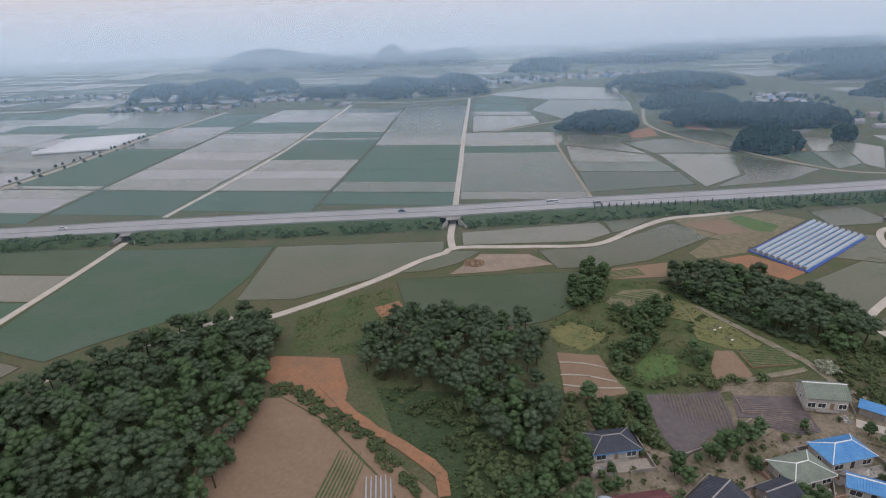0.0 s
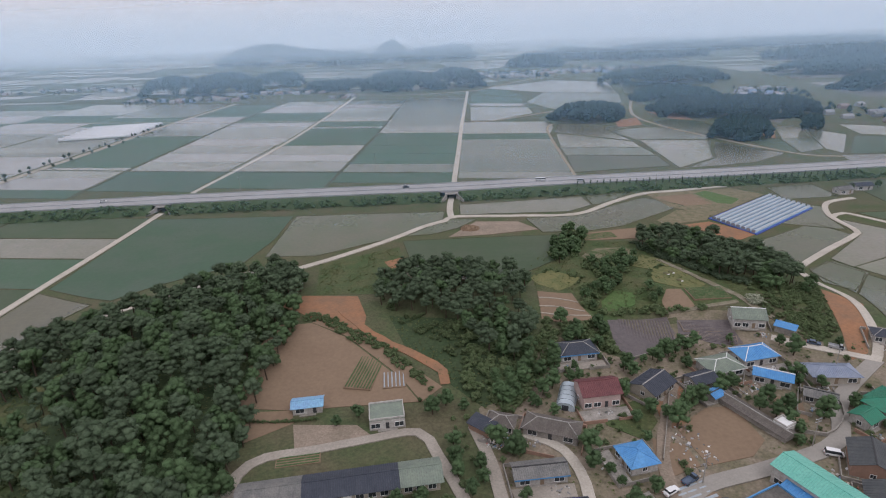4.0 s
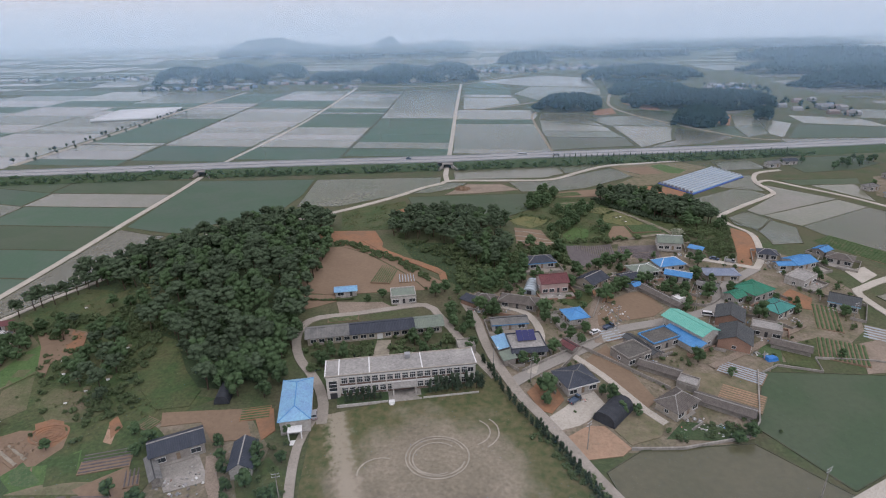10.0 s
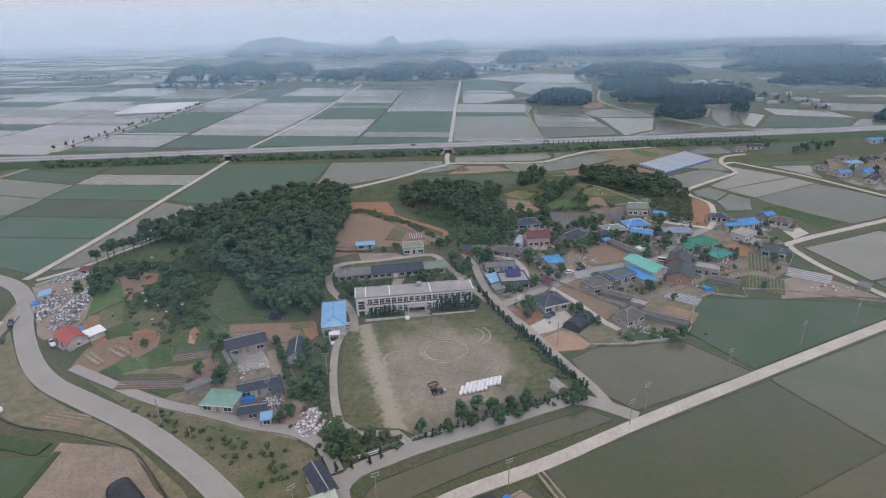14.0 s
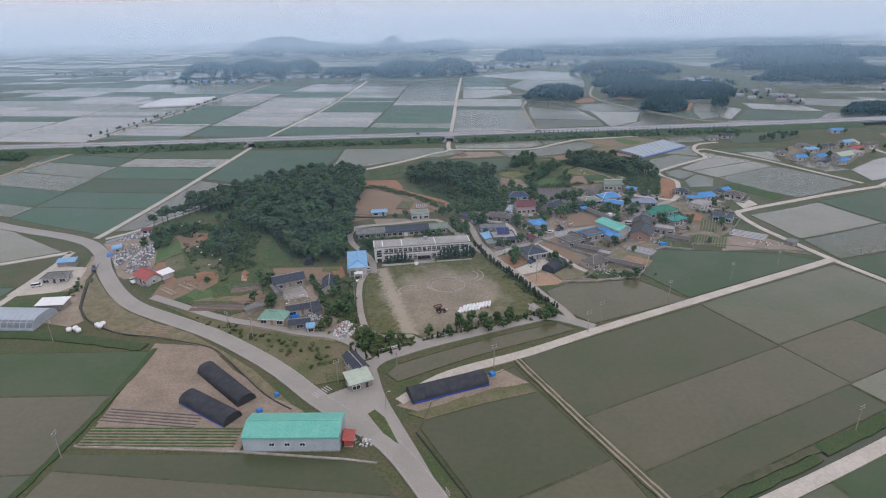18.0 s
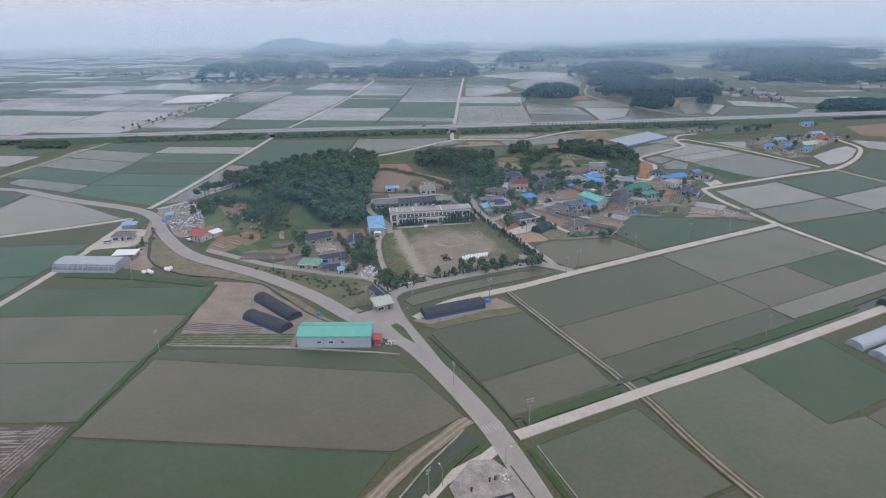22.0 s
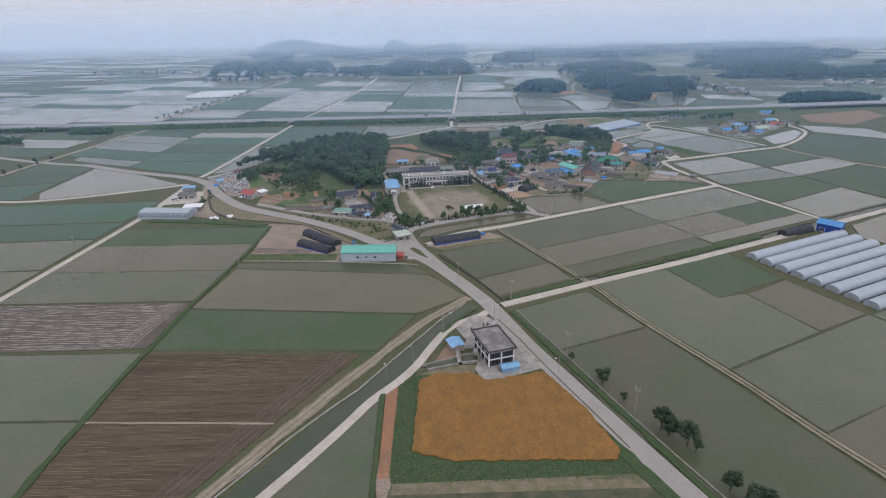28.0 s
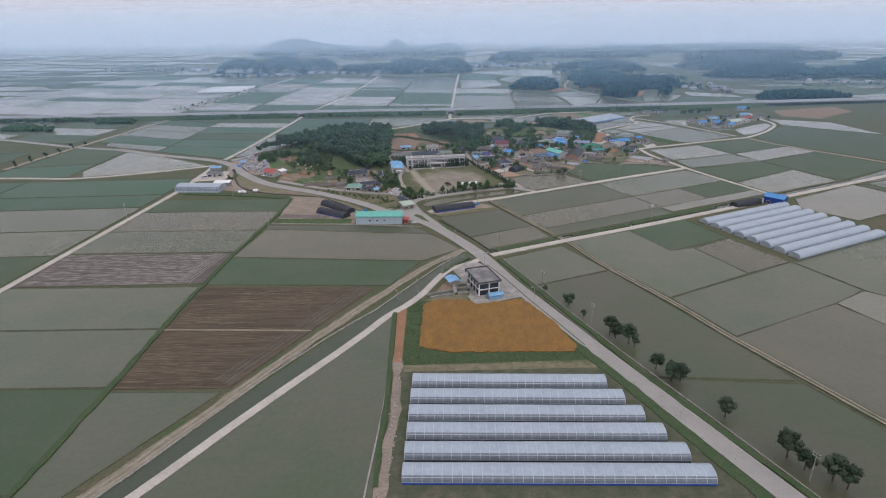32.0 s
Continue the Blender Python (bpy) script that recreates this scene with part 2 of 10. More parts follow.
    "pale_ridge": node_mat("pale_wet_stubble_ridge", (0.27, 0.245, 0.215), var=0.3, scale=0.4, fine=2.0, bump=0.3, second=(0.20, 0.178, 0.155), amount=0.5),
    "straw": node_mat("cut_straw", (0.21, 0.165, 0.10), var=0.35, scale=0.5, fine=2.5, bump=0.3, second=(0.115, 0.09, 0.06), amount=0.5),
    "school_wall": node_mat("school_plaster", (0.60, 0.57, 0.53), var=0.25, scale=0.4, fine=1.8, bump=0.1, second=(0.46, 0.43, 0.39), amount=0.5),
    # grass with the shade of the trees put into its base colour
    "shade_grass": node_mat("grass_in_painted_shade", (0.03, 0.054, 0.02), var=0.5, scale=0.12, fine=1.0, bump=0.6, second=(0.046, 0.066, 0.028), amount=0.5, bump_scale=0.3),
    "film_white": node_mat("white_greenhouse_film", (0.58, 0.58, 0.58), rough=0.5, var=0.12, scale=0.2, fine=1.2, bump=0.05, spec=0.4),
    "barley_ears": leaf_mat("barley_ears", (0.255, 0.138, 0.037), (0.20, 0.118, 0.038)),
    "lane": node_mat("dusty_concrete_lane", (0.335, 0.30, 0.255), var=0.25, scale=0.12, fine=1.5, bump=0.15, second=(0.27, 0.24, 0.2), amount=0.5),
    "roof_pale": node_mat("pale_green_sheet_roof", (0.43, 0.48, 0.38), rough=0.6, var=0.2, scale=0.4, fine=2.0, bump=0.1, second=(0.34, 0.40, 0.33), amount=0.5),
    "roof_sage": node_mat("sage_green_roof", (0.20, 0.235, 0.185), rough=0.7, var=0.25, scale=0.3, fine=2.0, bump=0.15, second=(0.15, 0.18, 0.15), amount=0.5),
    "roof_slab": node_mat("stained_flat_roof", (0.25, 0.24, 0.225), rough=0.9, var=0.4, scale=0.18, fine=1.5, bump=0.2, second=(0.34, 0.325, 0.30), amount=0.45),
    "white_trim": node_mat("white_painted_trim", (0.74, 0.74, 0.72), rough=0.5, var=0.12, scale=0.6, fine=3.0, bump=0.05),
    "dark_trim": node_mat("dark_trim", (0.05, 0.05, 0.052), rough=0.6, var=0.2, scale=0.6, fine=3.0, bump=0.05),
    "glass": node_mat("window_glass", (0.035, 0.042, 0.048), rough=0.08, var=0.1, scale=0.5, fine=2.0, bump=0.0, spec=0.7),
    "solar": node_mat("solar_cells", (0.012, 0.016, 0.10), rough=0.15, var=0.15, scale=0.5, fine=2.0, bump=0.0, spec=0.6),
    "bark": node_mat("tree_bark", (0.09, 0.065, 0.045), rough=0.95, var=0.4, scale=1.5, fine=6.0, bump=0.6),
    "pine": leaf_mat("pine_needles", (0.077, 0.114, 0.065), (0.097, 0.134, 0.077)),
    "broad": leaf_mat("broadleaf_leaves", (0.078, 0.132, 0.058), (0.1, 0.154, 0.072)),
    "bush": leaf_mat("shrub_leaves", (0.092, 0.136, 0.06), (0.135, 0.168, 0.08)),
    "blossom": leaf_mat("white_blossom", (0.17, 0.2, 0.12), (0.42, 0.42, 0.34)),
    "conifer": leaf_mat("hedge_conifer_leaves", (0.05, 0.078, 0.05), (0.072, 0.1, 0.06)),
    # far canopy: the blue cast of haze is mixed into its dark green
    "forest": leaf_mat("haze_tinted_forest_canopy", (0.012, 0.034, 0.03), (0.02, 0.048, 0.038)),
    "bale_wrap": node_mat("white_bale_wrap", (0.78, 0.78, 0.77), rough=0.35, var=0.1, scale=1.0, fine=5.0, bump=0.2),
    "paint_white": node_mat("road_paint", (0.40, 0.385, 0.355), var=0.4, scale=0.6, fine=3.0, bump=0.05, second=(0.28, 0.265, 0.245)),
    "car_white": node_mat("white_car_paint", (0.72, 0.72, 0.71), rough=0.25, var=0.06, scale=1.0, fine=5.0, bump=0.0, spec=0.6),
    "car_dark": node_mat("dark_blue_car_paint", (0.06, 0.09, 0.14), rough=0.25, var=0.1, scale=1.0, fine=5.0, bump=0.0, spec=0.6),
    "car_silver": node_mat("silver_car_paint", (0.42, 0.43, 0.44), rough=0.3, metal=0.4, var=0.06, scale=1.0, fine=5.0, bump=0.0),
    "rubber": node_mat("black_rubber", (0.02, 0.02, 0.02), rough=0.8, var=0.2, scale=2.0, fine=8.0, bump=0.1),
    "plastic_blue": node_mat("blue_tarp", (0.04, 0.20, 0.55), rough=0.5, var=0.25, scale=0.8, fine=3.0, bump=0.2),
    "village_earth": node_mat("trodden_village_earth", (0.225, 0.182, 0.138), var=0.45, scale=0.14, fine=1.1, bump=0.4, second=(0.125, 0.115, 0.066), amount=0.5),
    "bright_grass": node_mat("bright_green_grass", (0.062, 0.118, 0.034), var=0.35, scale=0.15, fine=1.2, bump=0.5, second=(0.082, 0.13, 0.042), amount=0.5, bump_scale=0.25),
    "slope_grass": node_mat("rough_slope_grass", (0.048, 0.082, 0.026), var=0.5, scale=0.1, fine=0.9, bump=0.6, second=(0.085, 0.09, 0.038), amount=0.55, bump_scale=0.3),
    "film_dark": node_mat("greenhouse_side_net", (0.175, 0.2, 0.218), rough=0.5, var=0.25, scale=0.3, fine=2.0, bump=0.08),
    "track_earth": node_mat("rutted_track_earth", (0.235, 0.205, 0.158), var=0.4, scale=0.35, fine=1.4, bump=0.5, second=(0.15, 0.138, 0.085), amount=0.5, bump_scale=0.25),
    "tan_clay": node_mat("levelled_tan_clay", (0.37, 0.235, 0.155), var=0.25, scale=0.15, fine=1.0, bump=0.35, second=(0.30, 0.205, 0.135), amount=0.5),
    "dry_field": node_mat("dry_weedy_field", (0.20, 0.165, 0.108), var=0.4, scale=0.3, fine=1.2, bump=0.5, second=(0.12, 0.118, 0.062), amount=0.55),
    "olive_grass": node_mat("yellow_olive_grass", (0.16, 0.15, 0.06), var=0.35, scale=0.2, fine=1.2, bump=0.4, second=(0.105, 0.122, 0.046), amount=0.5, bump_scale=0.25),
    "roof_stained": node_mat("puddle_stained_roof", (0.135, 0.13, 0.125), rough=0.85, var=0.4, scale=0.22, fine=1.5, bump=0.2, second=(0.24, 0.23, 0.215), amount=0.75),
    "trail": node_mat("pale_wheel_track", (0.37, 0.33, 0.265), var=0.3, scale=0.3, fine=1.2, bump=0.2),
    "tractor_red": node_mat("rusty_tractor_paint", (0.13, 0.06, 0.04), rough=0.6, var=0.3, scale=1.0, fine=4.0, bump=0.05),
    "wood": node_mat("weathered_wood", (0.26, 0.19, 0.13), rough=0.9, var=0.3, scale=1.0, fine=5.0, bump=0.3),
}


def junk_mat(name, colours):
    """Loose odds and ends: each piece takes one of a few dull colours."""
    m = bpy.data.materials.new(name)
    m.use_nodes = True
    n, l = m.node_tree.nodes, m.node_tree.links
    geo, ramp = n.new("ShaderNodeNewGeometry"), n.new("ShaderNodeValToRGB")
    ramp.color_ramp.interpolation = "CONSTANT"
    while len(ramp.color_ramp.elements) < len(colours):
        ramp.color_ramp.elements.new(0.5)
    for k, c in enumerate(colours):
        ramp.color_ramp.elements[k].position = k / len(colours)
        ramp.color_ramp.elements[k].color = (*c, 1)
    l.new(geo.outputs["Random Per Island"], ramp.inputs["Fac"])
    l.new(ramp.outputs["Color"], n["Principled BSDF"].inputs["Base Color"])
    n["Principled BSDF"].inputs["Roughness"].default_value = 0.7
    return m


MAT["junk"] = junk_mat("scrap_heap", [(0.55, 0.55, 0.54), (0.62, 0.61, 0.59), (0.42, 0.42, 0.41), (0.13, 0.13, 0.13), (0.28, 0.27, 0.26), (0.19, 0.165, 0.14), (0.50, 0.49, 0.47), (0.14, 0.20, 0.27), (0.33, 0.33, 0.33), (0.10, 0.11, 0.095), (0.24, 0.16, 0.12), (0.22, 0.22, 0.22)])
MAT["rubbish"] = junk_mat("mixed_rubbish", [(0.66, 0.65, 0.62), (0.5, 0.5, 0.49), (0.36, 0.33, 0.30), (0.2, 0.3, 0.42), (0.6, 0.56, 0.5), (0.42, 0.16, 0.12), (0.25, 0.27, 0.22)])
MAT["far_roof"] = junk_mat("far_village_roofs", [(0.25, 0.25, 0.25), (0.15, 0.2, 0.27), (0.36, 0.36, 0.35), (0.15, 0.15, 0.14), (0.23, 0.18, 0.16), (0.19, 0.19, 0.19), (0.28, 0.27, 0.26)])


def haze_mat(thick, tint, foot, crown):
    """A flat sheet standing in for haze: its tint scatters part of the light, thicker away from its foot and thinning
    high up.
    """
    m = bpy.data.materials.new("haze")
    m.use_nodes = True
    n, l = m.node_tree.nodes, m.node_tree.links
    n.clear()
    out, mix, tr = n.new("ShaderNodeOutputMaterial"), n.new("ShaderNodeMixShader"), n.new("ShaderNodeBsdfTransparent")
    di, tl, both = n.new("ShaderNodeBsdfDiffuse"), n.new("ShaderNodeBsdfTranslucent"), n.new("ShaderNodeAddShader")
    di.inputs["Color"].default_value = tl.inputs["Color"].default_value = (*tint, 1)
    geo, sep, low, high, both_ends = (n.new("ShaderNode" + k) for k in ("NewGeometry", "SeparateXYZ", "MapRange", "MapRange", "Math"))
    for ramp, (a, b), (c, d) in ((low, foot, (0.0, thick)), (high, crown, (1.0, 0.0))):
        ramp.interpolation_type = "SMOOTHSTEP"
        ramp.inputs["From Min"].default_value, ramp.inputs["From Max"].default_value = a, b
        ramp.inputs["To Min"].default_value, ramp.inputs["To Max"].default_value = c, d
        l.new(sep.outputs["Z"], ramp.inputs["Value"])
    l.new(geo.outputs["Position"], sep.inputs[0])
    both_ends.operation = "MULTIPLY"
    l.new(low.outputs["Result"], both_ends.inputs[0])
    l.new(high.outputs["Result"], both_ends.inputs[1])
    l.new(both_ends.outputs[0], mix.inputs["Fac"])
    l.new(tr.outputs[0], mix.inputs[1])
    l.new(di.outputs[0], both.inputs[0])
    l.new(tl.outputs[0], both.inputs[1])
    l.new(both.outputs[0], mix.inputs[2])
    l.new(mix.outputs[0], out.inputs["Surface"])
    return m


def schoolyard_mat():
    """Sandy ground worn bare in the middle, with dry grass towards the edges."""
    m = node_mat("worn_schoolyard", (0.175, 0.15, 0.106), var=0.35, scale=0.06, fine=0.9, bump=0.3, second=(0.255, 0.218, 0.162), amount=0.4)
    n, l = m.node_tree.nodes, m.node_tree.links
    b = n["Principled BSDF"]
    sand = b.inputs["Base Color"].links[0].from_socket
    co, mp, ln, ns, ad, mr, mix = (n.new("ShaderNode" + k) for k in ("TexCoord", "Mapping", "VectorMath", "TexNoise", "Math", "MapRange", "MixRGB"))
    mp.inputs["Location"].default_value = (0.30, -12.9, 0)
    mp.inputs["Scale"].default_value = (1 / 27, 1 / 32.8, 0)
    ln.operation = "LENGTH"
    ns.inputs["Scale"].default_value = 0.09
    ns.inputs["Detail"].default_value = 5
    l.new(co.outputs["Object"], mp.inputs["Vector"])
    l.new(mp.outputs["Vector"], ln.inputs[0])
    l.new(co.outputs["Object"], ns.inputs["Vector"])
    ad.operation = "MULTIPLY_ADD"
    ad.inputs[1].default_value = 1.1
    l.new(ns.outputs["Fac"], ad.inputs[0])
    l.new(ln.outputs["Value"], ad.inputs[2])
    mr.interpolation_type = "SMOOTHSTEP"
    mr.inputs["From Min"].default_value, mr.inputs["From Max"].default_value = 1.2, 1.65
    l.new(ad.outputs[0], mr.inputs["Value"])
    l.new(mr.outputs["Result"], mix.inputs["Fac"])
    l.new(sand, mix.inputs["Color1"])
    g = n.new("ShaderNodeTexNoise")
    g.inputs["Scale"].default_value = 0.5
    g.inputs["Detail"].default_value = 6
    r = n.new("ShaderNodeValToRGB")
    r.color_ramp.elements[0].position, r.color_ramp.elements[1].position = 0.35, 0.68
    r.color_ramp.elements[0].color, r.color_ramp.elements[1].color = (0.062, 0.082, 0.028, 1), (0.135, 0.115, 0.058, 1)
    l.new(co.outputs["Object"], g.inputs["Vector"])
    l.new(g.outputs["Fac"], r.inputs["Fac"])
    l.new(r.outputs["Color"], mix.inputs["Color2"])
    # a broad pale band where vehicles drive in
    dot, off, wob, ab, fade, band = (n.new("ShaderNode" + k) for k in ("VectorMath", "Math", "Math", "Math", "MapRange", "MixRGB"))
    dot.operation = "DOT_PRODUCT"
    dot.inputs[1].default_value = (0.966, 0.259, 0)
    l.new(co.outputs["Object"], dot.inputs[0])
    off.operation, off.inputs[1].default_value = "SUBTRACT", 84.6
    l.new(dot.outputs["Value"], off.inputs[0])
    wob.operation, wob.inputs[1].default_value = "MULTIPLY_ADD", 7.0
    l.new(g.outputs["Fac"], wob.inputs[0])
    l.new(off.outputs[0], wob.inputs[2])
    ab.operation = "ABSOLUTE"
    l.new(wob.outputs[0], ab.inputs[0])
    fade.interpolation_type = "SMOOTHSTEP"
    fade.inputs["From Min"].default_value, fade.inputs["From Max"].default_value = 1.0, 4.6
    fade.inputs["To Min"].default_value, fade.inputs["To Max"].default_value = 0.8, 0.0
    l.new(ab.outputs[0], fade.inputs["Value"])
    l.new(fade.outputs["Result"], band.inputs["Fac"])
    l.new(mix.outputs[0], band.inputs["Color1"])
    band.inputs["Color2"].default_value = (0.33, 0.285, 0.22, 1)
    l.new(band.outputs[0], b.inputs["Base Color"])
    return m


MAT["schoolyard"] = schoolyard_mat()

# ---- helpers ----
RNG = random.Random(7)
BUMPS = [  # low rises of the ground: centre, half axes, turn, height, steepness
    (45, 505, 140, 85, 8, 2.4, 3),
    (-18, 445, 52, 78, 8, 1.8, 4),
    (-114, 515, 70, 92, 10, 3.0, 3),
    (-105, 548, 42, 78, 14, 8.0, 1.4),
    (-5, 585, 75, 55, 0, 3.6, 2),
    (12, 597, 36, 24, 0, 6.0, 1.5),
    (105, 605, 75, 30, -28, 5.5, 1.6),
]


def height(x, y):
    """Height of the land: flat paddies, a low village terrace and three wooded rises."""
    s = 0.0
    for cx, cy, ax, ay, rot, h, p in BUMPS:
        c, sn = math.cos(radians(rot)), math.sin(radians(rot))
        u, v = (x - cx) * c + (y - cy) * sn, -(x - cx) * sn + (y - cy) * c
        q = (u / ax) ** 2 + (v / ay) ** 2
        if q < 6:
            s += (h * math.exp(-(q ** p))) ** 4
    return max(0.0, s ** 0.25 - 0.02)


def mesh_of(name, bm):
    me = bpy.data.meshes.new(name)
    bm.normal_update()
    bm.to_mesh(me)
    bm.free()
    return me


def obj(name, bm, material, parent=None, label="", smooth=False):
    me = mesh_of(name, bm)
    me.materials.append(MAT[material] if isinstance(material, str) else material)
    if smooth:
        me.shade_smooth()
    ob = new(name, me)
    if parent:
        ob.parent = parent
    if label:
        ob["label"] = label
    return ob


part = obj


def raw(name, verts, faces, material, parent=None, label="", smooth=False):
    me = bpy.data.meshes.new(name)
    me.from_pydata(verts, [], faces)
    me.update()
    me.materials.append(MAT[material] if isinstance(material, str) else material)
    if smooth:
        me.shade_smooth()
    ob = new(name, me)
    if parent:
        ob.parent = parent
    if label:
        ob["label"] = label
    return ob


def empty(name, m, label, category, group="", kind=""):
    ob = new(name)
    ob.matrix_world = m
    return tagged(ob, label, category, group, kind)


def box(bm, x0, x1, y0, y1, z0, z1, m=None):
    vs = [bm.verts.new(Vector(p) if m is None else m @ Vector(p)) for p in
          ((x0, y0, z0), (x1, y0, z0), (x1, y1, z0), (x0, y1, z0), (x0, y0, z1), (x1, y0, z1), (x1, y1, z1), (x0, y1, z1))]
    for f in ((3, 2, 1, 0), (4, 5, 6, 7), (0, 1, 5, 4), (1, 2, 6, 5), (2, 3, 7, 6), (3, 0, 4, 7)):
        bm.faces.new([vs[k] for k in f])
    return vs


def boxed(*dims):
    bm = bmesh.new()
    box(bm, *dims)
    return bm


def tube(bm, a, b, r0, r1, n=8):
    a, b = Vector(a), Vector(b)
    m = Matrix.Translation((a + b) / 2) @ (b - a).to_track_quat("Z", "Y").to_matrix().to_4x4()
    bmesh.ops.create_cone(bm, cap_ends=True, segments=n, radius1=r0, radius2=r1, depth=(b - a).length, matrix=m)


def ground_cut(bm, g):
    xs = [v.co.x for v in bm.verts]
    ys = [v.co.y for v in bm.verts]
    for axis, lo, hi in ((0, min(xs), max(xs)), (1, min(ys), max(ys))):
        k = math.floor(lo / g) + 1
        while k * g < hi:
            co, no = [0, 0, 0], [0, 0, 0]
            co[axis], no[axis] = k * g, 1
            bmesh.ops.bisect_plane(bm, geom=bm.verts[:] + bm.edges[:] + bm.faces[:], plane_co=co, plane_no=no)
            k += 1


def patch(name, pts, material, lift=0.1, label="", category="", kind="structure", g=5.0, thick=0.3, parent=None):
    """A flat piece of land use laid on the ground, following its rise, with a low edge all round."""
    bm = bmesh.new()
    f = bm.faces.new([bm.verts.new((x, y, 0)) for x, y in pts])
    f.normal_update()
    if f.normal.z < 0:
        f.normal_flip()
    if max(height(x, y) for x, y in pts) > 0.02:
        ground_cut(bm, g)
        bmesh.ops.triangulate(bm, faces=bm.faces[:])
    for v in bm.verts:
        v.co.z = height(v.co.x, v.co.y) + lift
    if thick:
        edges = [e for e in bm.edges if e.is_boundary]
        made = bmesh.ops.extrude_edge_only(bm, edges=edges)
        for v in made["geom"]:
            if isinstance(v, bmesh.types.BMVert):
                v.co.z -= thick + lift
    ob = obj(name, bm, material, parent)
    return tagged(ob, label, category, kind=kind)


def smooth_line(pts, step=4.0):
    """A curve through the points, cut into short steps."""
    out = []
    n = len(pts)
    for i in range(n - 1):
        p0, p1, p2, p3 = (Vector((*pts[max(0, min(n - 1, i + k))], 0)) for k in (-1, 0, 1, 2))
        cuts = max(1, int((p2 - p1).length / step))
        for c in range(cuts):
            t = c / cuts
            out.append(0.5 * (2 * p1 + (p2 - p0) * t + (2 * p0 - 5 * p1 + 4 * p2 - p3) * t * t + (3 * p1 - p0 - 3 * p2 + p3) * t ** 3))
    out.append(Vector((*pts[-1], 0)))
    return out


def ribbon(name, pts, width, material, lift=0.2, label="", category="road", kind="structure", z=None, ragged=0.0, parent=None, straight=False, depth=0.5, offset=0.0):
    line = [Vector((*p, 0)) for p in pts] if straight else smooth_line(pts)
    if category in ("road", "road marking", "wheel track") and z is None:
        lift += 0.08
    verts, faces = [], []
    for i, p in enumerate(line):
        d = (line[min(i + 1, len(line) - 1)] - line[max(i - 1, 0)]).normalized()
        s = Vector((-d.y, d.x, 0))
        w = [width / 2 + RNG.uniform(-ragged, ragged) for _ in (0, 1)]
        a, b = p + s * (w[0] + offset), p - s * (w[1] - offset)
        for q, dz in ((a, -depth), (a, 0), (b, 0), (b, -depth)):
            h = (height(q.x, q.y) if z is None else z) + lift + dz
            verts.append((q.x, q.y, h))
    for i in range(len(line) - 1):
        k = 4 * i
        for j in range(3):
            faces.append((k + j, k + j + 1, k + j + 5, k + j + 4))
    ob = raw(name, verts, faces, material, parent)
    return tagged(ob, label, category, kind=kind)


# ---- ground: one sheet to the horizon ----
def spaced(a, b, step, far):
    inner = [a + step * k for k in range(int((b - a) / step) + 1)]
    return [a - f for f in reversed(far)] + inner + [inner[-1] + f for f in far]


gx = spaced(-260, 260, 5.0, (60, 160, 400, 900, 2000, 4500))
gy = spaced(330, 720, 5.0, (60, 160, 400, 900, 2000, 4500))
verts = [(x, y, height(x, y) - 0.02) for y in gy for x in gx]
W = len(gx)
faces = [(j * W + i, j * W + i + 1, (j + 1) * W + i + 1, (j + 1) * W + i) for j in range(len(gy) - 1) for i in range(W - 1)]
ground = tagged(raw("ground", verts, faces, "ground", smooth=True), "rough grass and earth of the farmland", "ground", kind="structure")

# ---- tinted sheets added in place of haze over the plain, the two nearest below the flight ----
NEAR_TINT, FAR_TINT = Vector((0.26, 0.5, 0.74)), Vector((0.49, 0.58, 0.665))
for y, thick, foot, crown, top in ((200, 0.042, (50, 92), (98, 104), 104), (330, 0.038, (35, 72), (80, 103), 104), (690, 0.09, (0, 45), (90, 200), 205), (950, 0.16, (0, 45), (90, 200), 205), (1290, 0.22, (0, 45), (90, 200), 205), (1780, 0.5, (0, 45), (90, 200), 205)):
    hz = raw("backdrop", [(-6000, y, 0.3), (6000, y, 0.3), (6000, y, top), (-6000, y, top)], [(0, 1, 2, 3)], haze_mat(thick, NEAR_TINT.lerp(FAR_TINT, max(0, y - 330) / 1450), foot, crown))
    tagged(hz, "tinted see-through sheet standing in for haze", "haze", kind="structure")


